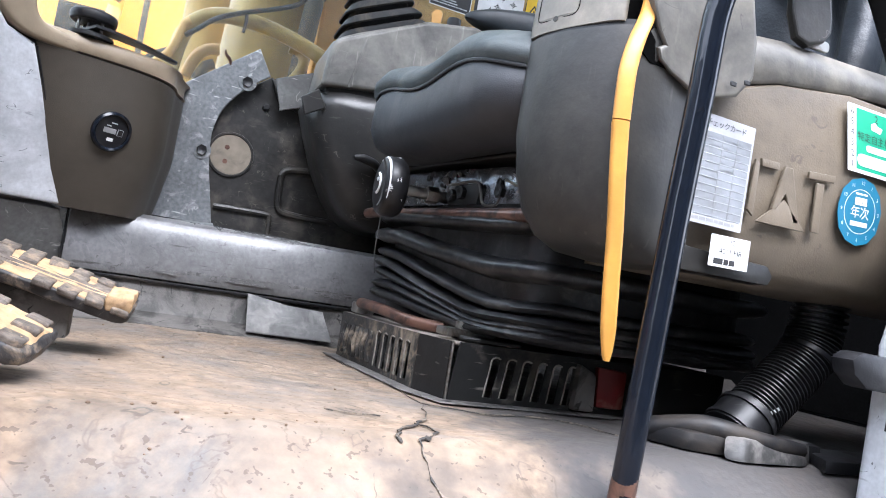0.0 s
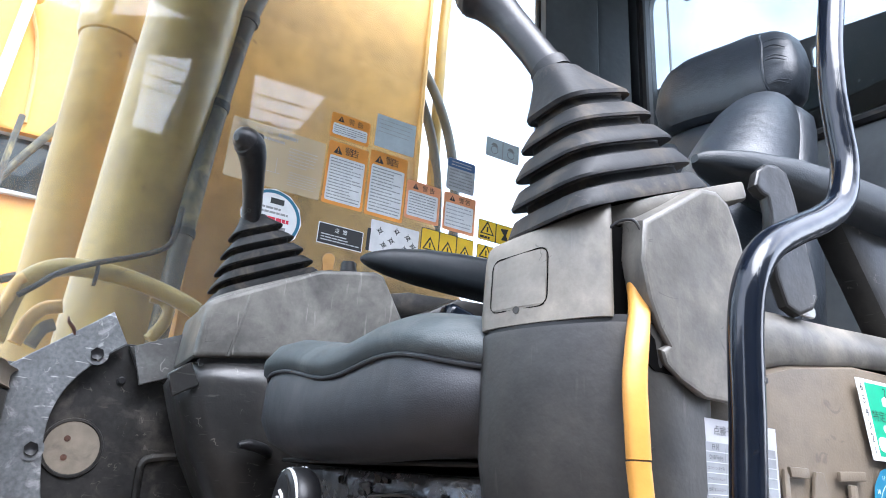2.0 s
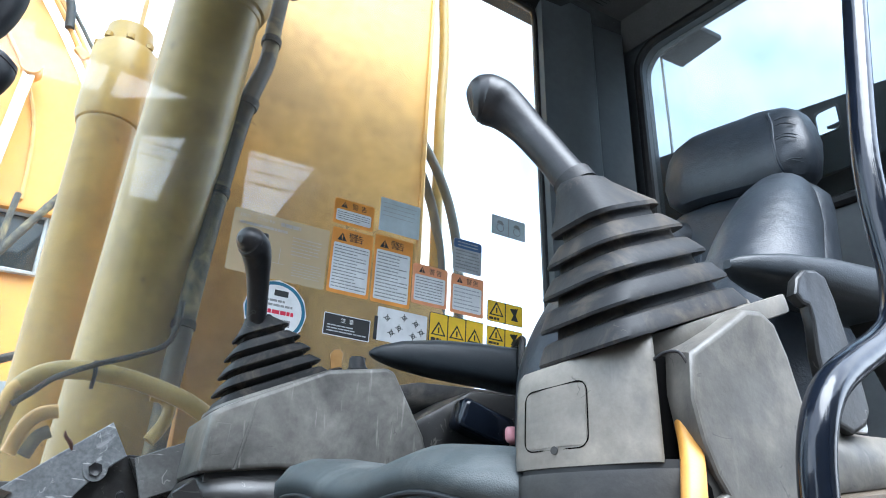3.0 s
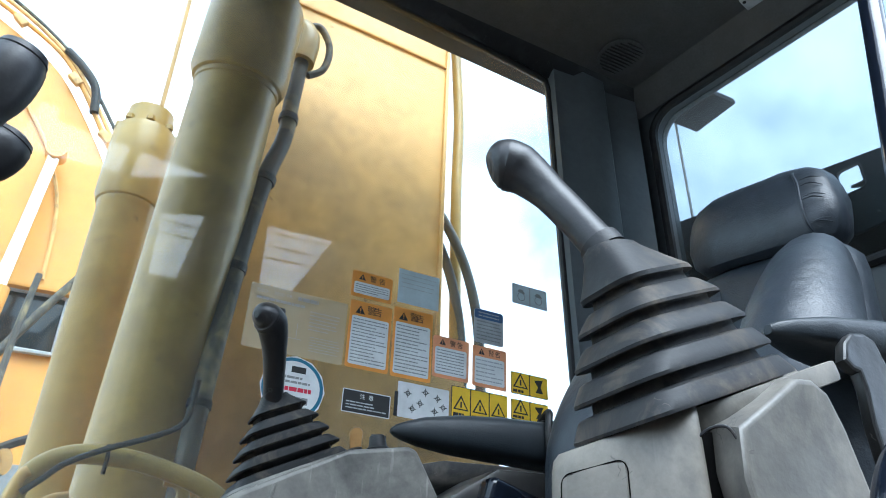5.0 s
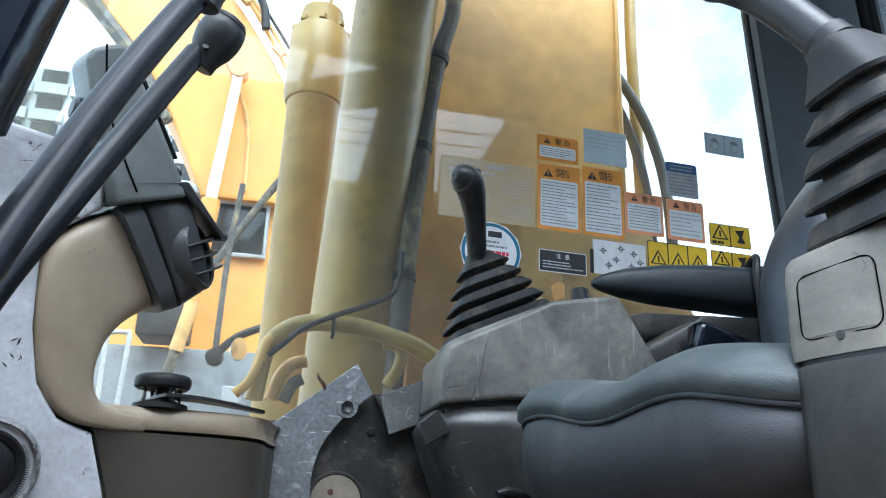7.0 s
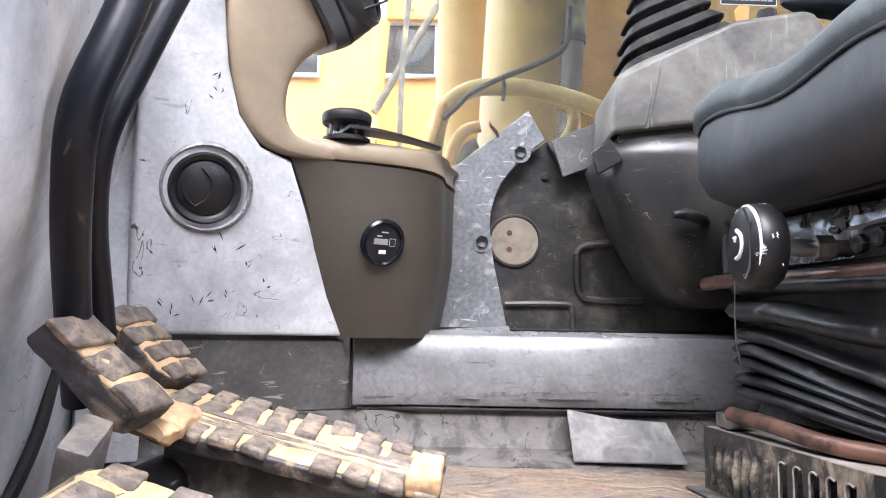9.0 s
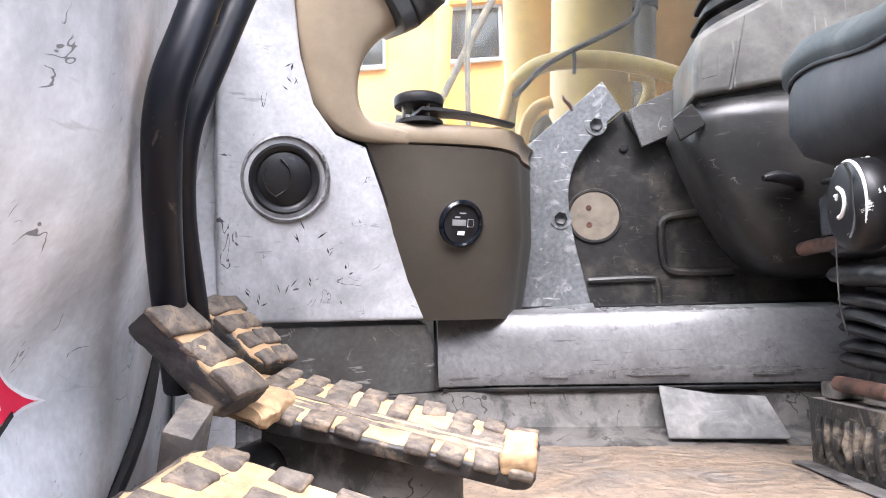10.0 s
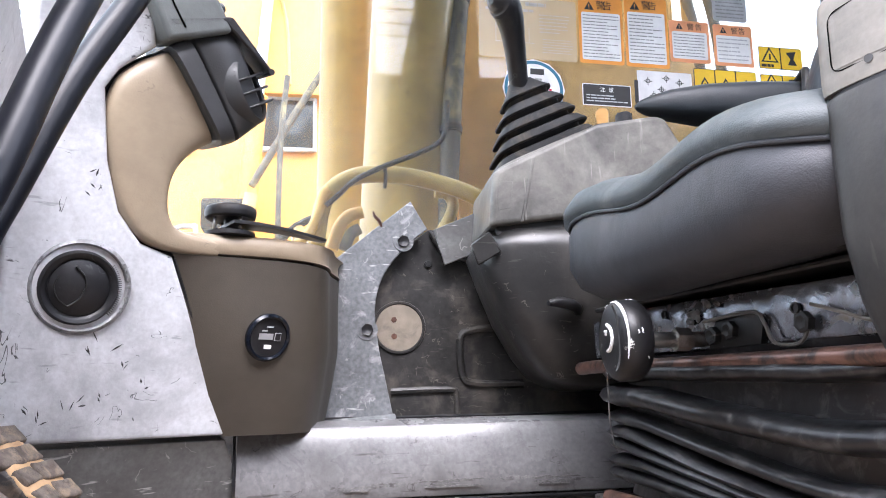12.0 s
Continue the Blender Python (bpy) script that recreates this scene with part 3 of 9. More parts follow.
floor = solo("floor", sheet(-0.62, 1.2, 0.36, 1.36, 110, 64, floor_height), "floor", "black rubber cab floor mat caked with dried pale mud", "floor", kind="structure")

def torn_line(path, width, seed):
    """A ragged dark tear in the mat."""
    rnd = random.Random(seed)
    pts = spline([(x, y, 0) for x, y in path], 5)
    left, right = [], []
    for k, p in enumerate(pts):
        w = width * rnd.uniform(0.2, 1.0) * (0.3 if k in (0, len(pts) - 1) else 1)
        j = V((rnd.uniform(-0.003, 0.003), rnd.uniform(-0.003, 0.003), 0))
        for row, s in ((left, 1), (right, -1)):
            q = p + j + V((0, w * s, 0))
            row.append(V((q.x, q.y, floor_height(q.x, q.y) + 0.0012)))
    return loft([[a, b, b + V((0, 0, 0.0012)), a + V((0, 0, 0.0012))] for a, b in zip(left, right)])


M["crumb"] = material("dried_mud_crumb", (0.16, 0.11, 0.075), 0.9)
M["tear"] = material("torn_black_mat", (0.035, 0.032, 0.029), 0.7, stain=(0.16, 0.13, 0.10), stain_scale=50, stain_lo=0.48, stain_hi=0.58)
for k, (path, w) in enumerate(((((0.168, 0.80), (0.150, 0.74), (0.128, 0.705), (0.100, 0.66), (0.094, 0.64)), 0.0035), (((0.128, 0.71), (0.142, 0.69), (0.128, 0.655), (0.112, 0.64), (0.120, 0.60), (0.145, 0.59), (0.160, 0.565)), 0.0035), (((0.137, 1.107), (0.160, 1.02), (0.172, 0.91), (0.168, 0.81), (0.23, 0.79), (0.33, 0.79), (0.38, 0.74)), 0.0022), (((0.05, 0.74), (0.075, 0.73), (0.10, 0.731)), 0.002))):
    part("tear", torn_line(path, w, k), "tear", floor)
rnd_c = random.Random(12)
for k in range(24):
    x, y = (rnd_c.gauss(-0.07, 0.05), rnd_c.gauss(0.66, 0.03)) if k < 14 else (rnd_c.uniform(-0.25, 0.18), rnd_c.uniform(0.62, 1.26))
    r = rnd_c.uniform(0.0008, 0.0024)
    part("crumb", box((x, y, floor_height(x, y) + r * 0.4), (2 * r, 1.6 * r, 1.2 * r), r * 0.5, 1, Matrix.Rotation(rnd_c.uniform(0, 3), 3, "Z")), "crumb", floor)

# under-floor slab and outer door sill
solo("door_sill", box((0.30, 0.42, -0.10), (1.9, 0.40, 0.08), 0.01), "rail", "worn grey steel door sill", "sill", kind="structure")

# wall_right: post-like lower wall with the grimy housing on it
M["kick"] = material("muddy_kick_strip", (0.115, 0.107, 0.1), 0.6, stain=(0.042, 0.04, 0.037), stain_scale=18, stain_lo=0.47, stain_hi=0.58, bump=0.6, marks=(0.015, 0.014, 0.013), mark_amt=0.9, mark_scale=13, mark_gate=0.5, mottle=0.25)
solo("wall_right", prism([(-0.6, 1.47, -0.05), (1.15, 1.47, -0.05), (1.15, 1.47, 0.45), (0.02, 1.47, 0.47), (-0.02, 1.47, 0.43), (-0.6, 1.47, 0.40)], (0, 0.05, 0), 0.003), "housing", "grimy black lower cab wall", "wall", kind="structure")

window_right = thing("window_1", "large side cab window with labels stuck on the glass", "window", (0.1, 1.475, 0.4), kind="structure")
part("pane", prism([(-0.60, 1.474, 0.39), (0.80, 1.474, 0.44), (0.80, 1.474, 1.635), (-0.30, 1.474, 1.80), (-0.60, 1.474, 1.80)], (0, 0.004, 0), 0), "glass", window_right).visible_shadow = False
part("seal", tube([(0.794, 1.468, 0.44), (0.789, 1.468, 1.60), (0.780, 1.468, 1.638), (0.74, 1.468, 1.648), (-0.3, 1.468, 1.80)], 0.008, 8, 3, False), "rubber", window_right)


def rear_corner_post():
    """Trim of the right rear post: a broad grey column with a ridge."""
    ring = [(0.800, 1.47), (0.805, 1.445), (0.865, 1.44), (0.885, 1.425), (0.95, 1.425), (0.965, 1.44), (1.06, 1.43), (1.10, 1.47), (1.10, 1.482), (0.800, 1.482)]
    return loft([[V((x - 0.012 * k, y, z)) for x, y in ring] for k, z in ((0, 0.0), (0.5, 0.6), (1, 1.2), (1.2, 1.80))])


solo("post_right_rear", rear_corner_post(), "pillar", "grey moulded rear corner post trim", "post", kind="structure")

# rear wall with a window opening, set at a slight angle
REAR_A, REAR_B = V((1.085, 1.47, 0)), V((1.21, 0.55, 0))
rear_u = (REAR_B - REAR_A).normalized()
rear_n = V((rear_u.y, -rear_u.x, 0))
if rear_n.x < 0:
    rear_n = -rear_n


def rear(u, z, d=0.0):
    return REAR_A + rear_u * u + V((0, 0, z)) + rear_n * d


def frame_wall(outer, inner, depth):
    """A wall with one opening: a ring of faces between two outlines, with thickness."""
    bm = bmesh.new()
    n = len(outer)
    o1, i1 = [bm.verts.new(p) for p in outer], [bm.verts.new(p) for p in inner]
    o2, i2 = [bm.verts.new(V(p) + depth) for p in outer], [bm.verts.new(V(p) + depth) for p in inner]
    for k in range(n):
        j = (k + 1) % n
        bm.faces.new((o1[k], o1[j], i1[j], i1[k]))
        bm.faces.new((o2[k], i2[k], i2[j], o2[j]))
        bm.faces.new((i1[k], i1[j], i2[j], i2[k]))
        bm.faces.new((o1[k], o2[k], o2[j], o1[j]))
    return bm


def rounded(u0, u1, z0, z1, r, n=6):
    pts = []
    for cu, cz, a0 in ((u1 - r, z1 - r, 0), (u0 + r, z1 - r, 90), (u0 + r, z0 + r, 180), (u1 - r, z0 + r, 270)):
        for k in range(n):
            a = radians(a0 + 90 * k / (n - 1))
            pts.append((cu + r * math.cos(a), cz + r * math.sin(a)))
    return pts


rear_hole = rounded(0.045, 0.80, 0.985, 1.60, 0.07)
rear_outer = rounded(0.0, 0.93, -0.02, 1.78, 0.005)
wall_rear = solo("wall_rear", frame_wall([rear(u, z) for u, z in rear_outer], [rear(u, z) for u, z in rear_hole], rear_n * 0.05), "pillar", "dark grey rear cab wall round the rear window", "wall", kind="structure")
window_rear = thing("window_2", "rear cab window with rounded corners and black seal", "window", rear(0.4, 0.985), kind="structure")
part("pane", prism([rear(u, z, 0.03) for u, z in rear_hole], rear_n * 0.004, 0), "glass_rear", window_rear).visible_shadow = False
part("seal", tube([rear(u, z, -0.004) for u, z in rear_hole] + [rear(*rear_hole[0], -0.004)], 0.012, 8, 2, False), "rubber", window_rear)

M["guard"] = material("speckled_dark_steel", (0.14, 0.155, 0.17), 0.5, stain=(0.16, 0.15, 0.13), stain_scale=7, stain_lo=0.5, stain_hi=0.75, marks=(0.3, 0.3, 0.3), mark_amt=0.4, mark_scale=30)
# dark cover plate outside the rear window, with one rounded opening
guard_hole = rounded(0.422, 0.474, 1.180, 1.243, 0.012)
guard_outer = []
for k, (gu, gz) in enumerate(guard_hole):
    gu, gz = ((-0.06, 0.95)[gu > 0.448], (1.092, 1.316 - 0.125 * (-0.06, 0.95)[gu > 0.448])[gz > 1.21])
    guard_outer.append((gu, gz))
rear_guard = thing("rear_cover", "dark speckled steel cover behind the rear window", "cover", rear(0.45, 1.092, 0.08))
part("plate", frame_wall([rear(u, z, 0.075) for u, z in guard_outer], [rear(u, z, 0.075) for u, z in guard_hole], rear_n * 0.012), "guard", rear_guard)
part("opening_lip", tube([rear(u, z, 0.074) for u, z in guard_hole] + [rear(*guard_hole[0], 0.074)], 0.003, 6, 2, False), "guard", rear_guard)
part("hook", tube([rear(0.474, 1.196, 0.085), rear(0.455, 1.200, 0.09), rear(0.440, 1.202, 0.088)], (0.008, 0.006, 0.003), 8, 3), "plate", rear_guard, "grey hook in the opening")
rnd_g = random.Random(21)
for k in range(26):
    u, z = rnd_g.uniform(0.40, 0.62), rnd_g.uniform(1.10, 1.22)
    if 0.41 < u < 0.485 and z > 1.165:
        continue
    part("paint_fleck", lathe([(rnd_g.uniform(0.0012, 0.0035), 0.0), (0.0008, 0.0008)], rear(u, z, 0.0745), -rear_n, 7), "ink_pale", rear_guard)

# near-black colour for the shade low on the rear wall
M["lining"] = material("black_wall_shade", (0.006, 0.006, 0.0065), 0.9, grain=220, grain_amt=0.3, ior=1.2, mottle=0.3)
# dusty engine cover beyond the rear window
M["dusty_hood"] = material("dusty_tan_hood", (0.34, 0.315, 0.27), 0.8, stain=(0.20, 0.19, 0.165), stain_scale=9, marks=(0.5, 0.48, 0.44), mark_amt=0.4, mark_scale=20)
hood = thing("engine_cover", "dust-coated tan engine cover behind the rear window", "engine cover", rear(0.45, -0.6, 0.4))
part("body", prism([rear(-0.10, -0.6, 0.12), rear(1.0, -0.6, 0.12), rear(1.0, 1.10, 0.12), rear(0.52, 1.125, 0.12), rear(-0.10, 1.15, 0.12)], rear_n * 0.9, 0.02, 2), "dusty_hood", hood)
part("carrier", box(rear(0.45, 1.07, 0.100), (0.03, 0.7, 0.05), 0.004, 2), "frame", hood, "dark carrier bar of the cover plate")

# added sheet that paints the rear wall dark where only shade falls
solo("rear_shade_sheet", prism([rear(0.03, 0.004, -0.012), rear(0.90, 0.004, -0.012), rear(0.90, 0.40, -0.012), rear(0.03, 0.40, -0.012)], rear_n * 0.008, 0.002, 1), "lining", "black sheet standing in for the shade low on the rear cab wall", "lining", kind="structure")

# ceiling
ceiling_pts = [(-0.55, 0.55, 1.80), (1.22, 0.55, 1.66), (1.10, 1.56, 1.66), (-0.55, 1.56, 1.80)]
solo("ceiling", prism([(x, y, z) for x, y, z in ceiling_pts], (0, 0, 0.05), 0.004), "headliner", "dark grey cab headliner", "ceiling", kind="structure")
# unseen block over the ceiling, added to keep sun off boom and cylinder tops
solo("roof", prism([(-0.60, 0.50, 1.86), (1.26, 0.50, 1.74), (1.14, 1.55, 1.74), (-0.60, 1.55, 1.86)], (0, 0, 0.22), 0.03, 3), "yellow_dirty", "unseen yellow roof block added to shade the cylinder tops", "roof", kind="structure")
solo("trim_roof_right", prism([(-0.5, 1.40, 1.792), (1.06, 1.40, 1.672), (1.06, 1.47, 1.60), (0.70, 1.47, 1.655), (-0.5, 1.47, 1.79)], (0, 0.02, 0.006), 0.003), "black", "black roof rail trim over the side window", "trim", kind="structure")
solo("trim_roof_rear", prism([rear(0.0, 1.615, -0.012), rear(0.93, 1.615, -0.012), rear(0.93, 1.70, -0.08), rear(0.0, 1.70, -0.08)], (-0.004, 0, -0.01), 0.003), "headliner", "grey headliner edge over the rear window", "trim", kind="structure")


def speaker_grille():
    """Round slotted speaker grille in the rear corner of the headliner."""
    g = thing("speaker_grille", "round slotted black speaker grille in the headliner", "grille", (0.925, 1.335, 1.672))
    c = V((0.925, 1.335, 1.672))
    nrm = V((-0.10, -0.02, -1)).normalized()
    part("rim", lathe([(0.060, 0.0), (0.060, 0.004), (0.056, 0.005), (0.0005, 0.003)], c, nrm, 32), "headliner", g)
    for k in range(-5, 6):
        y = k * 0.010
        half = math.sqrt(0.055 ** 2 - y * y)
        part("slat", box(c + V((0, y, 0)) + nrm * 0.006, (2 * half, 0.004, 0.004), 0.001, 1), "black", g)
    return g


speaker_grille()


def ceiling_plate():
    """Small grey cover plate at the rear edge of the headliner."""
    t = thing("ceiling_plate", "small light grey cover plate on the headliner", "cover plate", (1.07, 1.03, 1.664))
    pts = [(1.040, 1.060), (1.095, 1.072), (1.108, 1.012), (1.055, 0.990)]
    part("plate", prism([(x, y, 1.662 - 0.079 * (x - 1.07)) for x, y in pts], (0, 0, 0.004), 0.0015, 2), "ink_pale", t)
    for x, y in ((1.052, 1.055), (1.096, 1.016)):
        part("screw", lathe([(0.004, 0), (0.004, 0.002), (0.001, 0.002)], (x, y, 1.662 - 0.079 * (x - 1.07)), (0, 0, -1), 10), "frame", t)
    return t


ceiling_plate()

# left side: door header and rear door post close the cab above and behind the doorway
# notch added to the unseen header lets a sky triangle reflect in the glass
solo("wall_left", prism([(x, 0.56, z) for x, z in ((-0.35, 1.80), (1.2, 1.80), (1.2, 1.55), (0.20, 1.55), (-0.35, 1.42), (-0.35, 1.49), (0.157, 1.669), (-0.35, 1.73))], (0, 0.05, 0), 0.004), "pillar", "unseen grey doorway header, notched to shape a glass reflection", "wall", kind="structure")
solo("post_left_rear", box((1.13, 0.57, 1.13), (0.16, 0.10, 1.34), 0.02), "pillar", "grey rear door post", "post", kind="structure")
jamb = thing("door_jamb", "light grey lower door jamb with a black latch", "jamb", (0.9, 0.585, -0.05), kind="structure")
part("jamb", prism([(0.564, 0.565, -0.06), (1.21, 0.565, -0.06), (1.21, 0.565, 0.46), (0.66, 0.565, 0.46), (0.612, 0.565, 0.30), (0.572, 0.565, 0.14)], (0, 0.045, 0), 0.008, 3), "light_grey", jamb)
part("inner_face", prism([(0.58, 0.612, -0.05), (1.20, 0.612, -0.05), (1.20, 0.612, 0.45), (0.67, 0.612, 0.45), (0.61, 0.612, 0.28)], (0, 0.004, 0), 0), "frame", jamb)
part("latch", prism([(0.498, 0.572, 0.122), (0.510, 0.572, 0.130), (0.575, 0.572, 0.128), (0.575, 0.572, 0.094), (0.520, 0.572, 0.096), (0.503, 0.572, 0.108)], (0.004, 0.030, 0), 0.005, 2), "black", jamb, "black door latch")
part("latch_pin", tube([(0.548, 0.562, 0.092), (0.545, 0.562, 0.060)], 0.006, 10, 2), "black", jamb)


# front left: curved lower front wall and leaning front post
def wall_dip(y, z):
    """How far the pressed front wall falls back in the hollow low beside the doorway."""
    f = min(1.0, max(0.0, (0.90 - y) / 0.14))
    return -0.050 * f * f * (3 - 2 * f) * math.exp(-((z - 0.135) / 0.070) ** 2)


WALL_PLAN = [(0.07, 0.34), (0.045, 0.42), (0.022, 0.50), (0.010, 0.57), (0.003, 0.63), (0.0, 0.69), (-0.02, 0.76), (-0.055, 0.85), (-0.10, 0.96), (-0.14, 1.06), (-0.16, 1.13), (-0.165, 1.20)]


def wall_x(y, z):
    """The inner face of the lower front wall."""
    dx = WALL_PLAN[-1][0]
    for (d0, y0), (d1, y1) in zip(WALL_PLAN, WALL_PLAN[1:]):
        if y0 <= y <= y1:
            dx = d0 + (d1 - d0) * (y - y0) / (y1 - y0)
    return -0.373 + 0.17 * (z - 0.129) + dx + wall_dip(y, z) + 0.012 * math.sin(9 * z + 8 * y)


def front_wall():
    rings = []
    for z in (-0.03, 0.0, 0.03, 0.06, 0.09, 0.12, 0.15, 0.18, 0.21, 0.24, 0.27, 0.30, 0.35, 0.40, 0.45, 0.52):
        x0 = -0.373 + 0.17 * (z - 0.129)
        rings.append(spline([(x0 + dx + wall_dip(y, z) + 0.012 * math.sin(9 * z + 8 * y), y, z) for dx, y in WALL_PLAN], 4))
    bm = loft(rings, False, False)
    ret = bmesh.ops.extrude_face_region(bm, geom=list(bm.faces))
    bmesh.ops.translate(bm, vec=(-0.04, -0.01, 0), verts=[v for v in ret["geom"] if isinstance(v, bmesh.types.BMVert)])
    return bm


solo("trim_front_low", tube([(wall_x(y, z) + 0.003, y, z) for y, z in ((0.80, 0.002), (0.83, 0.020), (0.855, 0.042), (0.88, 0.061), (0.916, 0.087), (0.952, 0.116), (1.0, 0.150), (1.06, 0.185))], 0.0055, 8, 5), "rubber", "black rubber seam low on the front wall", "seal", kind="structure")
solo("wall_front", front_wall(), "front_wall", "dusty light grey lower front wall panel", "wall", kind="structure")


def front_post():
    plan = [(0.0, 0.700), (0.005, 0.715), (0.002, 0.735), (-0.016, 0.742), (-0.024, 0.725), (-0.018, 0.700)]
    rings = []
    for z in (0.492, 0.53, 0.7, 1.0, 1.4, 1.80):
        rings.append([V((-0.298 + 0.17 * (z - 0.502) + dx, y, z)) for dx, y in plan])
    return loft(rings)


solo("post_left_front", front_post(), "black_paint", "slim black leaning front door post", "post", kind="structure")
solo("window_3", prism([(-0.60, 0.74, 0.50), (-0.60, 1.46, 0.42), (-0.36, 1.46, 1.79), (-0.36, 0.74, 1.79)], (0.004, 0, 0), 0), "glass", "clear front windscreen glass", "window", kind="structure")

# ---- right front corner: panels in the plane of the corner console ----
P0 = V((-0.323, 1.198, 0.371))
PU, PN, PV = V((0.853, 0.522, 0)), V((0.51, -0.834, -0.208)), V((0.1085, -0.1775, 0.9776))


def pf(u, v, d=0.0):
    return P0 + PU * u + PV * v + PN * d


def corner_panel():
    t = thing("vent_console", "scuffed light grey front corner panel with round air vent", "panel", pf(-0.05, -0.3, -0.05))
    out = [(-0.176, 0.30), (-0.176, 0.0), (-0.170, -0.215), (0.091, -0.215), (-0.002, 0.0), (-0.04, 0.012), (-0.068, 0.045), (-0.086, 0.10), (-0.098, 0.18), (-0.085, 0.205), (-0.05, 0.24), (-0.06, 0.30)]
    part("panel", prism([pf(u, v, 0) for u, v in out], PN * -0.10, 0.006, 3), "light_grey", t)
    c = pf(-0.098, -0.043, -0.0005)
    lean = (PN - PU * 0.05).normalized()
    rim = part("vent_rim", lathe([(0.0540, -0.003), (0.0525, 0.0010), (0.0505, 0.0040), (0.0485, 0.0050), (0.0470, 0.003), (0.0460, -0.006), (0.0455, -0.014)], c, lean, 48), "rim_grey", t, "chipped grey vent surround")
    rnd = random.Random(5)
    for k in range(7):
        a = -0.5 + 1.3 * k / 7 + rnd.uniform(-0.08, 0.08)
        p = c + PU * (0.0490 * math.cos(a)) + PV * (0.0490 * math.sin(a)) + PN * (0.0048 + 0.0024 * math.cos(a))
        part("chip", box(p, (rnd.uniform(0.002, 0.004), 0.0012, rnd.uniform(0.003, 0.007)), 0.0005, 1), "mid_grey", rim)
    o = c - PU * 0.001 - PV * 0.001 - PN * 0.004
    vent = part("air_vent", lathe([(0.0455, -0.01), (0.0450, 0.003), (0.0420, 0.002), (0.0405, 0.007), (0.0385, 0.010), (0.036, 0.009), (0.0335, 0.008), (0.0315, 0.005), (0.0295, 0.0065), (0.0005, 0.0075)], o, PN, 48), "black", t, "round black air vent flap")
    part("flap_line", tube([o + PN * 0.0080 + PU * a + PV * b for a, b in ((-0.006, 0.023), (0.004, 0.012), (0.006, 0.0), (0.001, -0.012), (-0.010, -0.021))], 0.0013, 6, 4), "plastic_dark", vent)
    part("flap_line", tube([o + PN * 0.0080 + PU * a + PV * b for a, b in ((-0.022, 0.012), (-0.026, 0.0), (-0.020, -0.014), (-0.008, -0.022))], 0.0009, 6, 4), "plastic_dark", vent)
    for k in range(26):
        a = -0.7 + 1.4 * k / 25
        p = o + PU * (0.0395 * math.cos(a)) + PV * (0.0395 * math.sin(a)) + PN * 0.008
        part("ridge", tube([p, p + (PU * math.cos(a) + PV * math.sin(a)) * 0.004], 0.0006, 4, 1, False), "plastic_dark", vent)
    # black scuffs left by boots
    for u, v, s in ((-0.066, -0.105, 1.0), (-0.075, -0.125, 0.7), (-0.040, -0.128, 0.5), (-0.094, -0.178, 0.8), (-0.100, 0.078, 0.6), (-0.093, 0.060, 0.5), (-0.060, -0.170, 0.4), (-0.128, -0.186, 0.6), (-0.015, -0.150, 0.4)):
        for k in range(rnd.randint(2, 4)):
            a = rnd.uniform(0.3, 2.6)
            p = pf(u + rnd.uniform(-0.008, 0.008), v + rnd.uniform(-0.008, 0.008), 0.0002)
            q = p + (PU * math.cos(a) + PV * math.sin(a)) * (0.016 * s)
            w = (PU * -math.sin(a) + PV * math.cos(a)) * (0.0010 * rnd.uniform(0.4, 1.2))
            part("scuff", prism([p, p.lerp(q, 0.5) + w, q, p.lerp(q, 0.4) - w], PN * 0.0003, 0), "ink", t)
    return t


corner_panel()


def lower_corner_trim():
    return prism([pf(-0.170, -0.222, -0.008), pf(0.094, -0.222, -0.008), pf(0.137, -0.318, -0.02), pf(-0.11, -0.318, -0.02), pf(-0.16, -0.318, -0.02)], PN * -0.06, 0.0012, 1)


solo("lower_corner_trim", lower_corner_trim(), "mid_grey", "dark grey scuffed trim below the corner panel", "trim panel")


def corner_strip():
    t = thing("post_strip", "grey steel strip with two black bolts beside the corner panel", "strip", (-0.52, 1.16, 0.0))
    part("strip", prism([(-0.535, 1.135, 0.02), (-0.475, 1.165, 0.02), (-0.455, 1.125, 0.62), (-0.51, 1.095, 0.62)], (-0.03, 0.05, 0), 0.004), "light_grey", t)
    bolt(V((-0.512, 1.143, 0.394)), (0.45, -0.89, 0), 0.006, t)
    bolt(V((-0.517, 1.150, 0.233)), (0.45, -0.89, 0), 0.006, t)
    bolt(V((-0.497, 1.151, 0.330)), (0.45, -0.89, 0), 0.0022, t, "rubber")
    return t


corner_strip()


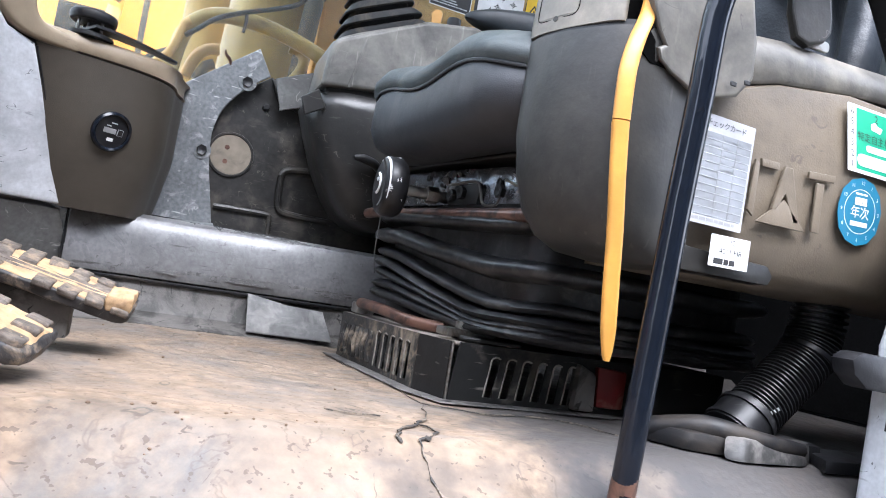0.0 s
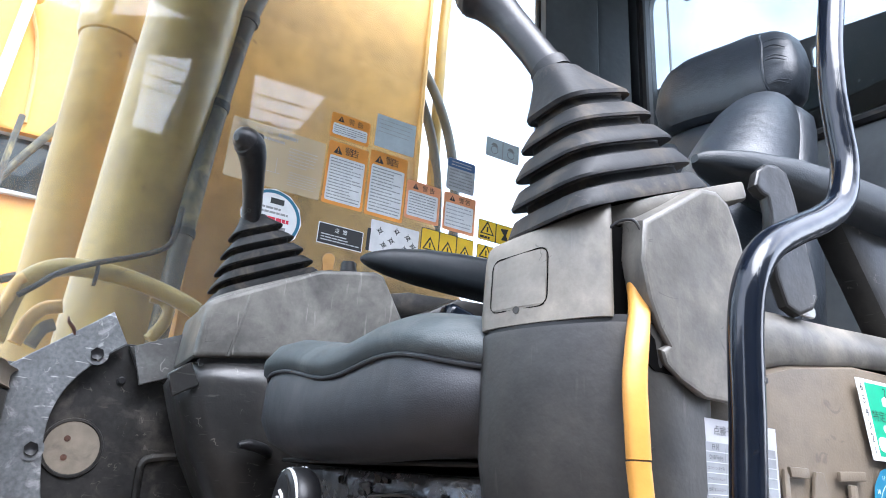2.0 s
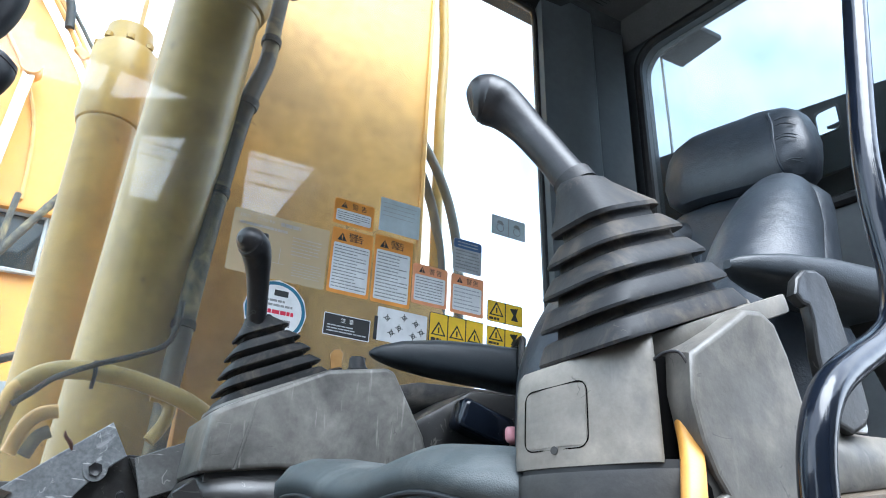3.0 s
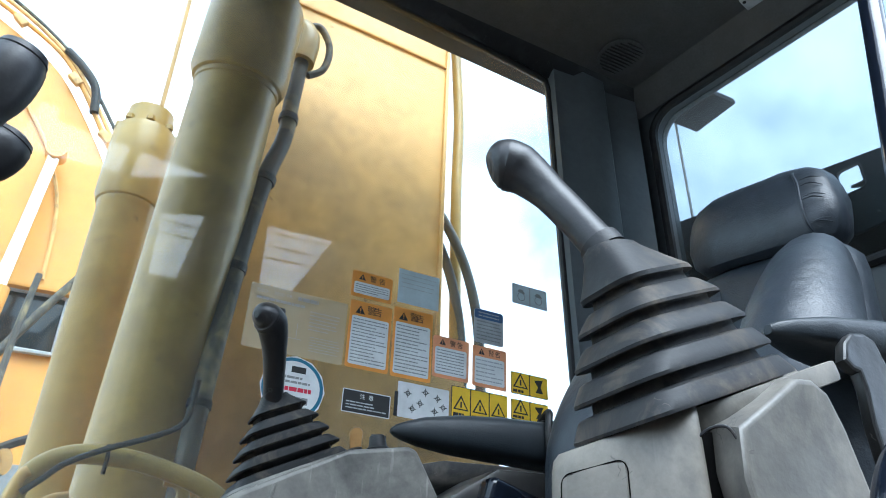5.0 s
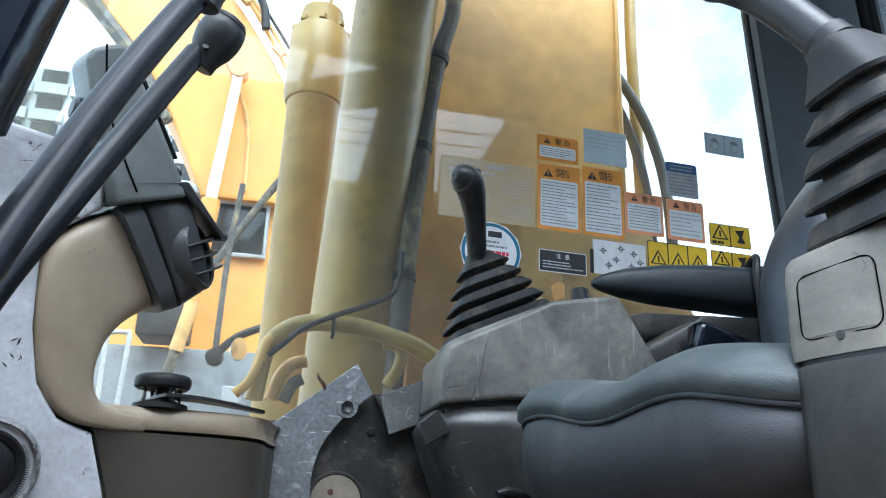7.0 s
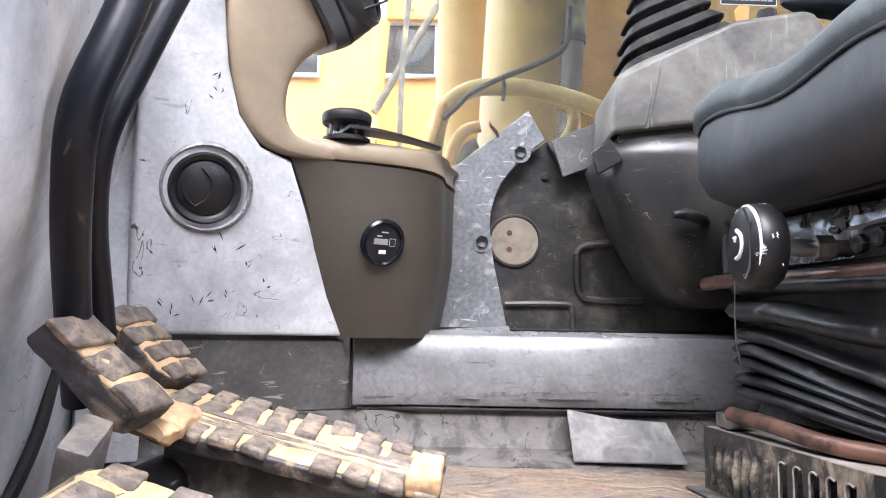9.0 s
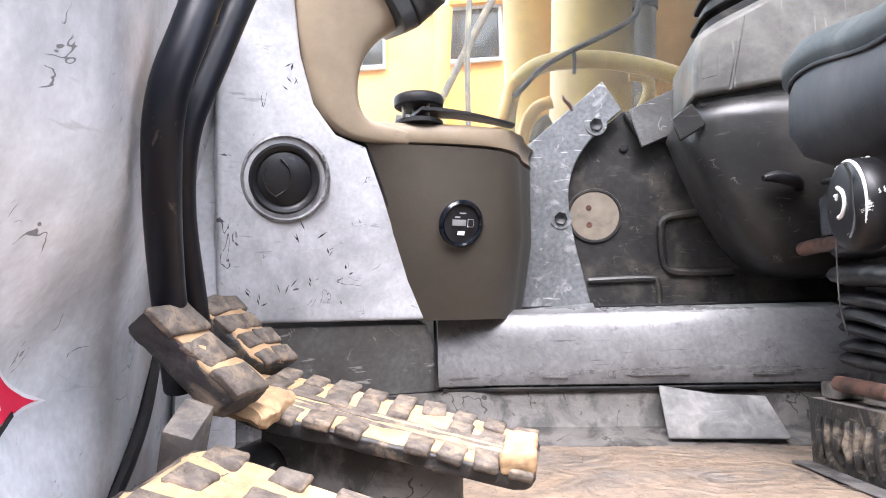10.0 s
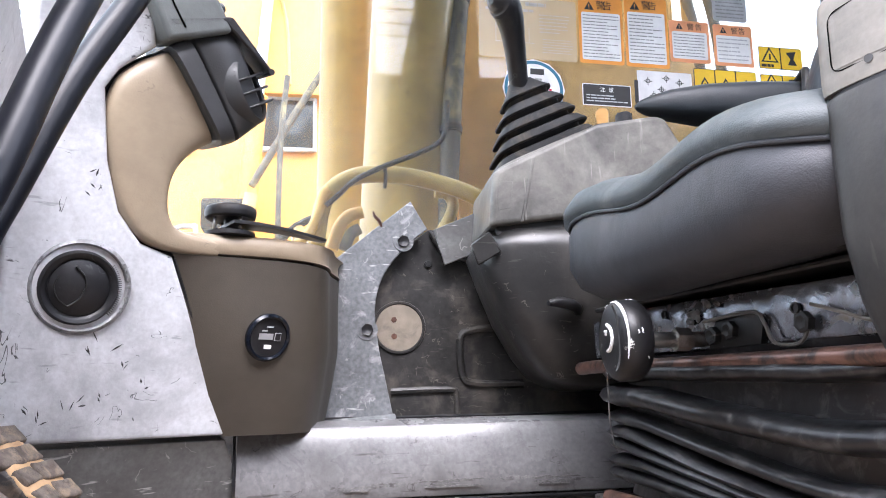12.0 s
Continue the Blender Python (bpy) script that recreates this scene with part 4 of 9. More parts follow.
def side_console():
    """Brown bin with rounded outer corner and tan lid shelf, carrying the hour meter."""
    t = thing("corner_console", "brown plastic corner console with tan top shelf", "console", (-0.22, 1.33, 0.16))
    top = [(-0.3265, 1.1985), (-0.27, 1.219), (-0.21, 1.246), (-0.168, 1.278), (-0.148, 1.315), (-0.143, 1.36), (-0.143, 1.45), (-0.32, 1.45)]
    mid = [(-0.3035, 1.2365), (-0.25, 1.238), (-0.205, 1.256), (-0.166, 1.287), (-0.148, 1.32), (-0.143, 1.36), (-0.143, 1.45), (-0.30, 1.45)]
    low = [(-0.2735, 1.2825), (-0.235, 1.287), (-0.205, 1.299), (-0.180, 1.317), (-0.166, 1.345), (-0.160, 1.38), (-0.160, 1.45), (-0.27, 1.45)]
    rings = []
    for k, z in ((0, 0.376), (0.05, 0.372), (0.25, 0.33), (0.5, 0.27), (0.75, 0.21), (0.95, 0.17), (1, 0.160)):
        a, b, f = (top, mid, k * 2) if k < 0.5 else (mid, low, k * 2 - 1)
        rings.append(spline([(x0 + (x1 - x0) * f, y0 + (y1 - y0) * f, z) for (x0, y0), (x1, y1) in zip(a, b)], 4))
    part("bin", loft(rings), "brown", t)
    part("seam", tube([pf(0.001, -0.002, -0.0015), pf(0.046, -0.106, -0.0015), pf(0.094, -0.213, -0.0015)], 0.0016, 6, 3), "rubber", t)
    part("backing", prism([pf(-0.09, -0.215, -0.055), pf(0.10, -0.215, -0.055), pf(0.05, 0.0, -0.055), pf(-0.02, 0.02, -0.055), pf(-0.09, 0.02, -0.055)], PN * -0.02, 0), "black", t)
    shelf = []
    for g, z in ((0.003, 0.379), (-0.002, 0.384), (-0.002, 0.397), (0.004, 0.403), (0.012, 0.405)):
        shelf.append(spline([(x + 0.6 * g, y + g, z + 0.03 * (x + 0.32) * 0.4) for x, y in top], 4))
    part("shelf", loft(shelf), "tan", t)
    outer = [(0.05, 0.004), (0.0, 0.005), (-0.038, 0.014), (-0.066, 0.042), (-0.084, 0.095), (-0.094, 0.150), (-0.090, 0.188), (-0.070, 0.216), (-0.036, 0.240)]
    inner = [(0.05, 0.026), (0.014, 0.030), (-0.004, 0.038), (-0.013, 0.060), (-0.012, 0.090), (-0.003, 0.112), (0.010, 0.128), (0.020, 0.136), (0.030, 0.143)]

    def arm(grow, d0, half, power):
        o = spline([(u, v, 0) for u, v in outer], 4)
        i = spline([(u, v, 0) for u, v in inner], 4)
        rings = []
        for a, b in zip(o, i):
            w = (b - a).normalized()
            a, b = a - w * grow, b + w * min(grow, 0.0)
            m = (a + b) / 2
            rings.append(superring(pf(m.x, m.y, d0), (b - a).length / 2, half, PU * w.x + PV * w.y, PN, 40, power))
        return loft(rings)

    part("duct", arm(0.0, -0.030, 0.036, 0.42), "tan", t, "tan curved air duct", 60)
    part("duct_gasket", arm(0.0035, -0.040, 0.030, 0.25), "black", t)
    return t


console = side_console()


def hour_meter():
    c = V((-0.2170, 1.2440, 0.279))
    ax = V((0.53, -0.80, -0.28)).normalized()
    t = thing("hour_meter", "round black hour meter gauge with grey display", "gauge", c)
    part("bezel", lathe([(0.026, -0.006), (0.030, -0.002), (0.0300, 0.002), (0.027, 0.0045), (0.0245, 0.003), (0.0240, 0.001)], c, ax, 40), "black_paint", t)
    part("dial", lathe([(0.0245, -0.002), (0.0245, 0.0012), (0.0005, 0.0013)], c, ax, 32), "black", t)
    r = ax.cross(V((0, 0, 1))).normalized() * -1
    r = r if r.x > 0 else -r
    u = r.cross(ax)
    u = u if u.z > 0 else -u

    def plate(name, x, y, w, h, mat, d=0.0020):
        return part(name, prism([c + ax * d + r * (x + a * w / 2) + u * (y + b * h / 2) for a, b in ((-1, -1), (1, -1), (1, 1), (-1, 1))], ax * 0.0006, 0), mat, t)

    plate("display", -0.004, 0.0015, 0.019, 0.0075, "ink_grey")
    plate("mark", 0.012, 0.0015, 0.0085, 0.010, "ink_pale")
    plate("mark", 0.012, 0.0015, 0.0070, 0.0085, "black", 0.0024)
    plate("mark", 0.0, 0.0135, 0.009, 0.0016, "ink_pale")
    plate("mark", -0.007, 0.0085, 0.007, 0.0014, "ink_pale")
    plate("badge", 0.0, -0.0115, 0.0095, 0.0050, "paper")
    return t


hour_meter()


def screw_cap():
    """Black screw mount with a strap, left on the shelf."""
    t = thing("screw_mount", "black round screw mount with strap on the tan shelf", "mount", (-0.267, 1.245, 0.405))
    c = V((-0.267, 1.243, 0.404))
    part("disc", lathe([(0.028, 0.024), (0.031, 0.026), (0.032, 0.030), (0.032, 0.036), (0.030, 0.039), (0.028, 0.040), (0.0005, 0.038)], c, (0, 0, 1), 36), "rubber", t)
    part("foot", lathe([(0.024, 0.0), (0.031, 0.001), (0.031, 0.006), (0.020, 0.010), (0.008, 0.010), (0.008, 0.025)], c, (0, 0, 1), 28), "black", t)
    for a in (0.6, 2.2, 3.9, 5.4):
        part("screw", lathe([(0.0022, 0.006), (0.0022, 0.026)], c + V((0.023 * math.cos(a), 0.023 * math.sin(a), 0)), (0, 0, 1), 8), "steel", t)
    strap = []
    for k, p in enumerate(spline([(-0.268, 1.225, 0.416), (-0.235, 1.240, 0.417), (-0.195, 1.262, 0.415), (-0.150, 1.300, 0.412)], 5)):
        w = 0.022 - 0.0011 * k
        d = V((-0.5, 0.86, 0))
        strap.append([p - d * w, p + d * w, p + d * w + V((0, 0, 0.004)), p - d * w + V((0, 0, 0.004))])
    part("strap", loft(strap), "black", t)
    return t


screw_cap()


def vent_head():
    """Dark air outlet on the end of the tan duct."""
    t = thing("air_outlet", "dark grey air outlet head with black louvres", "air vent", pf(0.02, 0.15, -0.02))

    def slab(back, front, d0, half, name, mat, grow=1.0):
        rings = []
        for f in (0.0, 0.02, 0.06, 0.5, 0.94, 0.98, 1.0):
            a, b = [V((p[0] + (q[0] - p[0]) * f, p[1] + (q[1] - p[1]) * f, 0)) for p, q in zip(back, front)]
            k = {0.0: 0.90, 0.02: 0.96, 0.98: 0.96, 1.0: 0.90}.get(f, 1.0) * grow
            m, w = (a + b) / 2, (b - a)
            rings.append(superring(pf(m.x, m.y, d0), w.length / 2 * k, half * k, (PU * w.x + PV * w.y).normalized(), PN, 36, 0.36))
        part(name, loft(rings), mat, t, "", 55)

    slab(((-0.040, 0.242), (0.036, 0.139)), ((-0.020, 0.258), (0.054, 0.148)), -0.028, 0.050, "collar", "outlet")
    slab(((-0.0185, 0.2585), (0.0555, 0.1488)), ((0.030, 0.281), (0.086, 0.180)), -0.028, 0.051, "shell", "outlet")
    c, ax = pf(0.060, 0.213, 0.012), (PU * 0.58 + PV * 0.34 + PN * 0.74).normalized()
    long = (PU * 0.54 - PV * 0.84).normalized()
    part("ring", lathe([(0.030, -0.030), (0.041, -0.024), (0.041, 0.002), (0.038, 0.006), (0.034, 0.004), (0.033, -0.016)], c, ax, 36, (1.0, 0.80), long), "outlet", t)
    part("throat", lathe([(0.0335, -0.012), (0.0335, -0.006), (0.0005, -0.008)], c, ax, 28, (1.0, 0.80), long), "ink", t)
    side = ax.cross(long).normalized()
    side = (side - ax * side.dot(ax)).normalized()
    for k in (-1, 0, 1):
        o = c + long * (0.017 * k)
        lv = [o - side * 0.024, o + side * 0.026] + [o + side * (0.026 - 0.050 * f) + ax * (0.022 * math.sin(math.pi * (0.18 + 0.82 * f)) + 0.002) for f in (0.0, 0.2, 0.4, 0.6, 0.8, 1.0)]
        part("louvre", prism(lv, long * 0.003, 0.0008, 1), "black", t)
    for k in range(14):
        a = 2.2 + 1.9 * k / 13
        p = c + ax * 0.003 + long * (0.0395 * math.cos(a)) + side * (0.0395 * 0.80 * math.sin(a))
        part("tick", box(p, (0.0022, 0.0022, 0.0022), 0.0005, 1), "ink", t)
    return t


vent_head()


def monitor():
    t = thing("monitor", "dark grey instrument monitor standing on a bracket", "monitor", pf(-0.03, 0.26, -0.03))
    side = [(-0.114, 0.384), (-0.110, 0.398), (-0.097, 0.407), (-0.084, 0.415), (-0.073, 0.411), (0.014, 0.294), (0.026, 0.274), (-0.046, 0.243), (-0.060, 0.270), (-0.094, 0.333)]
    case = part("case", prism([pf(u, v, 0.030) for u, v in side], PN * -0.055, 0.006, 3), "monitor_grey", t)
    part("case_joint", tube([pf(-0.0985, 0.4065, 0.0305), pf(-0.078, 0.335, 0.0305), pf(-0.030, 0.262, 0.0305)], 0.0012, 6, 3), "void", case)
    a, b = pf(-0.070, 0.413, 0.02), pf(0.022, 0.292, 0.02)
    nrm = (PU * 0.80 + PV * 0.60).normalized()
    part("screen", prism([a + nrm * 0.001 + (b - a) * 0.08, a + nrm * 0.001 + (b - a) * 0.82, a + nrm * 0.001 + (b - a) * 0.82 - PN * 0.034, a + nrm * 0.001 + (b - a) * 0.08 - PN * 0.034], nrm * 0.003, 0.001, 1), "glass_dark", t, "dark glossy screen")
    for k in range(2):
        part("button", lathe([(0.006, 0), (0.006, 0.003), (0.0045, 0.004)], a + (b - a) * 0.91 - PN * (0.008 + 0.018 * k), nrm, 14), "pillar", t)
        part("button_mark", lathe([(0.002, 0), (0.002, 0.0006)], a + (b - a) * 0.91 - PN * (0.008 + 0.018 * k) + nrm * 0.004, nrm, 10), "paper", t)
    part("bracket", prism([pf(-0.045, 0.258, 0.03), pf(0.016, 0.282, 0.03), pf(0.078, 0.238, 0.03), pf(0.080, 0.243, 0.03), pf(0.024, 0.292, 0.03), pf(-0.05, 0.268, 0.03)], PN * -0.10, 0.002, 1), "black", t, "black steel bracket")
    part("bracket_lip", tube([pf(0.080, 0.240, 0.03), pf(0.080, 0.240, -0.07)], 0.004, 8, 2), "black", t)
    knob = part("knob", lathe([(0.004, 0), (0.014, 0.002), (0.014, 0.018), (0.010, 0.022)], pf(-0.086, 0.335, 0.0), -PU, 16), "black", t)
    return t


M["monitor_grey"] = material("greenish_grey_monitor_case", (0.14, 0.152, 0.147), 0.45, grain_amt=0.05, bump=0.25, bump_scale=500, stain=(0.1, 0.108, 0.104), stain_scale=5, mottle=0.06, dent=0.1)
M["glass_dark"] = material("dark_glossy_screen", (0.02, 0.024, 0.026), 0.08, bump=0)
monitor()


# ---- right lower wall: plate, housing, rail ----
def steel_plate():
    t = thing("bracket_plate", "bare dusty grey steel bracket plate with two bolts", "plate", (-0.06, 1.43, 0.17))
    arc = [(-0.027, 0.435), (-0.052, 0.405), (-0.068, 0.374), (-0.075, 0.335), (-0.070, 0.280), (-0.062, 0.240), (-0.048, 0.173)]
    out = [(-0.165, 0.169), (-0.165, 0.392), (-0.018, 0.509), (0.008, 0.464)]
    out = [(x, 1.432, z) for x, z in out] + list(spline([(x, 1.432, z) for x, z in arc], 3))
    part("plate", prism(out, (0, 0.006, 0), 0.0012, 1), "plate", t)
    part("fold", prism([(-0.165, 1.425, 0.168), (-0.046, 1.425, 0.176), (-0.045, 1.40, 0.166), (-0.165, 1.40, 0.158)], (0, 0.003, 0.004), 0.001, 1), "plate", t)
    for x, z in ((-0.030, 0.443), (-0.087, 0.305)):
        part("washer", lathe([(0.006, 0.002), (0.016, 0.002), (0.016, 0.0)], V((x, 1.432, z)), (0, -1, 0), 24), "plate", t)
        part("bolt", lathe([(0.003, 0.002), (0.0095, 0.005), (0.0095, 0.0)], V((x, 1.431, z)), (0, -1, 0), 6), "black", t)
    return t


steel_plate()


def inner_housing():
    t = thing("wall_housing", "grimy black moulded inner housing with a beige round recess", "housing", (0.1, 1.46, 0.17))
    part("back", prism([(-0.12, 1.462, 0.165), (0.62, 1.462, 0.165), (0.62, 1.462, 0.44), (0.08, 1.462, 0.47), (0.012, 1.462, 0.469), (-0.08, 1.462, 0.40)], (0, 0.006, 0), 0.001, 1), "housing", t)
    c = V((-0.036, 1.462, 0.311))
    part("recess_rim", lathe([(0.042, 0.0), (0.041, 0.004), (0.038, 0.004), (0.036, 0.001)], c, (0, -1, 0), 36), "housing", t)
    part("recess_disc", lathe([(0.037, 0.0005), (0.037, 0.002), (0.0005, 0.0022)], c, (0, -1, 0), 32), "disc", t, "beige round disc")
    for dz in (0.012, -0.014):
        part("hole", lathe([(0.0045, 0.002), (0.0045, 0.0030), (0.0004, 0.0030)], c + V((-0.008, 0, dz)), (0, -1, 0), 12), "rust", t)
    # raised ribs and pads of the moulding
    part("rib", tube([(0.06, 1.459, 0.29), (0.063, 1.459, 0.235), (0.085, 1.459, 0.222), (0.16, 1.459, 0.220)], 0.006, 8, 4), "housing", t)
    part("rib", tube([(0.06, 1.459, 0.29), (0.075, 1.459, 0.305), (0.16, 1.459, 0.312)], 0.006, 8, 4), "housing", t)
    part("rib", tube([(-0.05, 1.459, 0.213), (0.04, 1.459, 0.214), (0.052, 1.459, 0.205), (0.053, 1.459, 0.170)], 0.005, 8, 4), "housing", t)
    part("ledge", prism([(0.012, 1.462, 0.465), (0.03, 1.462, 0.43), (0.10, 1.462, 0.40), (0.20, 1.462, 0.40), (0.20, 1.462, 0.45)], (0, -0.014, 0), 0.005, 2), "housing", t)
    bolt(V((0.012, 1.460, 0.412)), (0, -1, 0), 0.0045, t, "rubber")
    return t


M["disc"] = material("beige_disc", (0.20, 0.17, 0.13), 0.6, stain=(0.12, 0.10, 0.08), stain_scale=20)
inner_housing()
solo("cover_tab", prism([(0.018, 1.428, 0.462), (0.104, 1.428, 0.498), (0.104, 1.428, 0.432), (0.034, 1.428, 0.405)], (0, 0.004, 0), 0.001, 1), "mid_grey", "dark grey folded cover plate", "plate")


def rail_section(x, y):
    return [V((x, y + 0.13, 0.172)), V((x, y + 0.035, 0.172)), V((x, y + 0.012, 0.165)), V((x, y + 0.002, 0.150)), V((x, y, 0.12)), V((x, y - 0.002, 0.085)), V((x, y + 0.004, 0.072)), V((x, y + 0.02, 0.066)), V((x, y + 0.13, 0.066))]


rail = thing("sill_rail", "worn light grey sill rail below the window", "rail", (0.3, 1.36, 0.066))
part("cover", loft([rail_section(x, y) for x, y in ((-0.259, 1.313), (-0.235, 1.322), (-0.18, 1.329), (-0.05, 1.33), (0.3, 1.33), (0.9, 1.33))]), "rail", rail)
part("end_gasket", tube([(-0.263, 1.316, 0.168), (-0.262, 1.312, 0.12), (-0.262, 1.313, 0.070)], 0.0022, 6, 3), "rubber", rail)
part("lower_edge", tube([(-0.255, 1.322, 0.067), (-0.18, 1.336, 0.066), (0.3, 1.337, 0.066), (0.9, 1.337, 0.066)], 0.003, 6, 4), "rubber", rail)
part("rear_gasket", tube([(-0.25, 1.43, 0.1735), (0.3, 1.43, 0.1735), (0.9, 1.43, 0.1735)], 0.003, 6, 2), "rubber", rail)
for x, z in ((-0.075, 0.128), (0.28, 0.13)):
    part("plug", lathe([(0.0055, 0.0), (0.0055, 0.0012), (0.0005, 0.0015)], (x, 1.331, z), (0, -1, 0), 14), "rail", rail)
rnd_r = random.Random(31)
for k in range(34):
    x, w = rnd_r.uniform(-0.22, 0.25), rnd_r.uniform(0.020, 0.085)
    z, h = (rnd_r.choice((0.0835, 0.087, 0.0915)) + rnd_r.uniform(-0.0015, 0.0015), rnd_r.uniform(0.0012, 0.0042)) if k < 24 else (rnd_r.uniform(0.10, 0.150), rnd_r.uniform(0.0006, 0.0015))
    w = w if k < 24 else w * 0.15
    xs = [x + w * (j / 16 - 0.5) for j in range(17)]
    face = 1.33 - 0.0020 + 0.0020 * min(1.0, max(0.0, z - 0.085) / 0.035) + (0.0013 if z > 0.125 else 0.0)
    low = [(q, z - h * rnd_r.uniform(0.0, 0.6) * (0.2 if j in (0, 16) else 1)) for j, q in enumerate(xs)]
    top = [(q, z + h * rnd_r.uniform(0.1, 0.6) * (0.2 if j in (0, 16) else 1)) for j, q in enumerate(xs)]
    part("scuff", prism([(q, face - 0.0006, v) for q, v in low + top[::-1]], (0, 0.001, 0), 0), "scuffed_dark", rail)
solo("trim_kick", loft([[V((x, y + 0.13, 0.064)), V((x, y + 0.008, 0.064)), V((x, y + 0.006, 0.04)), V((x, y - 0.004, 0.018)), V((x, y - 0.05, 0.002)), V((x, y - 0.05, -0.01)), V((x, y + 0.13, -0.01))] for x, y in ((-0.6, 1.18), (-0.45, 1.24), (-0.26, 1.315), (-0.18, 1.332), (0.3, 1.335), (1.0, 1.335))]), "kick", "muddy grey rubber kick strip under the rail", "skirting", kind="structure")


def loose_tape():
    pts = [(0.024, 1.326, 0.068), (0.090, 1.321, 0.057), (0.152, 1.319, 0.054), (0.167, 1.279, 0.009), (0.095, 1.285, 0.008), (0.027, 1.288, 0.008)]
    return prism(pts, (0, -0.002, 0.003), 0.0008, 1)


M["sheet"] = material("dusty_grey_sheet", (0.135, 0.134, 0.132), 0.75, stain=(0.24, 0.235, 0.225), stain_scale=26, stain_lo=0.45, stain_hi=0.65, scratch=(0.25, 0.25, 0.24), scratch_amt=0.3, marks=(0.25, 0.25, 0.24), mark_amt=0.3, mottle=0.3)
solo("loose_sheet", loose_tape(), "sheet", "loose dusty grey sheet lying against the rail", "sheet")


# ---- joystick with stepped rubber boot ----
def boot(tiers, neck, neck_r, slope):
    """Stepped rubber gaiter: skirts that overhang one another. Each tier: centre, half length, half depth of its lip."""
    rings = []

    def ring(c, a, b, power):
        return superring(c, a, b, V((1, 0, math.tan(slope))), V((0, 1, 0)), 48, power)

    rows = [(V(c), a, b) for c, a, b in tiers] + [(V(neck), neck_r, neck_r)]
    for k, ((c0, a0, b0), (c1, a1, b1)) in enumerate(zip(rows, rows[1:])):
        power = 0.40 + 0.03 * k
        if k == len(tiers) - 1:
            steps = ((0.04, 0, 0.86), (0.0, 0, 1.0), (0.10, 0, 1.0), (0.40, 0.42, 1.0), (0.80, 0.86, 1.04), (0.95, 1.0, 1.06))
        else:
            steps = ((0.06, 0, 0.84), (0.0, 0, 1.0), (0.10, 0, 1.005), (0.35, 0.45, 1.0), (0.60, 1.0, 1.0), (0.66, 1.0, 0.95), (0.70, 1.0, 0.84), (1.0, 1.0, 0.82))
        for f, mix, grow in steps:
            a, b = a0 + (a1 - a0) * mix, b0 + (b1 - b0) * mix
            rings.append(ring(c0.lerp(c1, f), a * grow, b * grow, power if mix < 0.8 or k < len(tiers) - 1 else 0.8))
    rings.append(superring(rows[-1][0], neck_r, neck_r, V((1, 0, 0.25)), V((0, 1, 0)), 48, 1.0))
    return loft(rings)


def boot_plate(c, a, b, slope):
    ex = V((math.cos(slope), 0, math.sin(slope)))
    nz = V((-math.sin(slope), 0, math.cos(slope)))
    return loft([superring(V(c) + nz * h, a * g, b * g, ex, (0, 1, 0), 28, 0.45) for h, g in ((-0.012, 1.0), (0.002, 1.0), (0.006, 0.96))])


def right_console():
    t = thing("right_console", "worn grey operator console beside the window", "console", (0.2, 1.38, 0.2))
    prof = [(0.078, 0.434), (0.086, 0.512), (0.100, 0.522), (0.245, 0.592), (0.338, 0.607), (0.352, 0.603), (0.405, 0.510), (0.42, 0.45), (0.18, 0.447)]
    part("upper_shell", prism([(x, 1.285, z) for x, z in prof], (0, 0.16, 0), 0.010, 3), "plastic_dusty", t)
    part("ridge", prism([(0.121, 1.284, 0.440), (0.128, 1.284, 0.440), (0.150, 1.284, 0.540), (0.142, 1.284, 0.536)], (0, 0.004, 0), 0.002, 1), "plastic_dusty", t)
    rings = []
    for z, x0, x1, y0 in ((0.434, 0.084, 0.38, 1.290), (0.428, 0.074, 0.38, 1.284), (0.405, 0.062, 0.38, 1.281), (0.36, 0.078, 0.375, 1.281), (0.305, 0.100, 0.36, 1.286), (0.255, 0.129, 0.34, 1.296), (0.225, 0.155, 0.32, 1.310), (0.210, 0.185, 0.30, 1.328), (0.206, 0.21, 0.27, 1.35)):
        rings.append(superring(((x0 + x1) / 2, (y0 + 1.45) / 2, z), (x1 - x0) / 2, (1.45 - y0) / 2, (1, 0, 0), (0, 1, 0), 48, 0.50))
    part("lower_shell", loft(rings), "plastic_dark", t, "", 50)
    part("gap", prism([(0.09, 1.298, 0.425), (0.40, 1.298, 0.44), (0.40, 1.298, 0.46), (0.09, 1.298, 0.445)], (0, 0.13, 0), 0), "ink", t)
    part("corner_tab", prism([(0.050, 1.287, 0.408), (0.078, 1.287, 0.428), (0.094, 1.287, 0.398), (0.060, 1.287, 0.378)], (0, 0.006, 0), 0.002, 1), "plastic_dark", t)
    part("hatch", prism([(0.090, 1.2845, 0.456), (0.110, 1.2845, 0.460), (0.114, 1.2845, 0.500), (0.094, 1.2845, 0.500)], (0, 0.003, 0), 0.001, 1), "plastic_dusty", t)
    part("latch", tube([(0.150, 1.262, 0.322), (0.166, 1.266, 0.324), (0.186, 1.270, 0.320), (0.196, 1.280, 0.316), (0.200, 1.300, 0.314)], (0.004, 0.0075, 0.008, 0.007, 0.006), 12, 4), "black", t, "black release handle")
    part("boot_rim", boot_plate((0.178, 1.360, 0.556), 0.092, 0.068, 0.42), "plastic_dusty", t)
    return t


right_console()


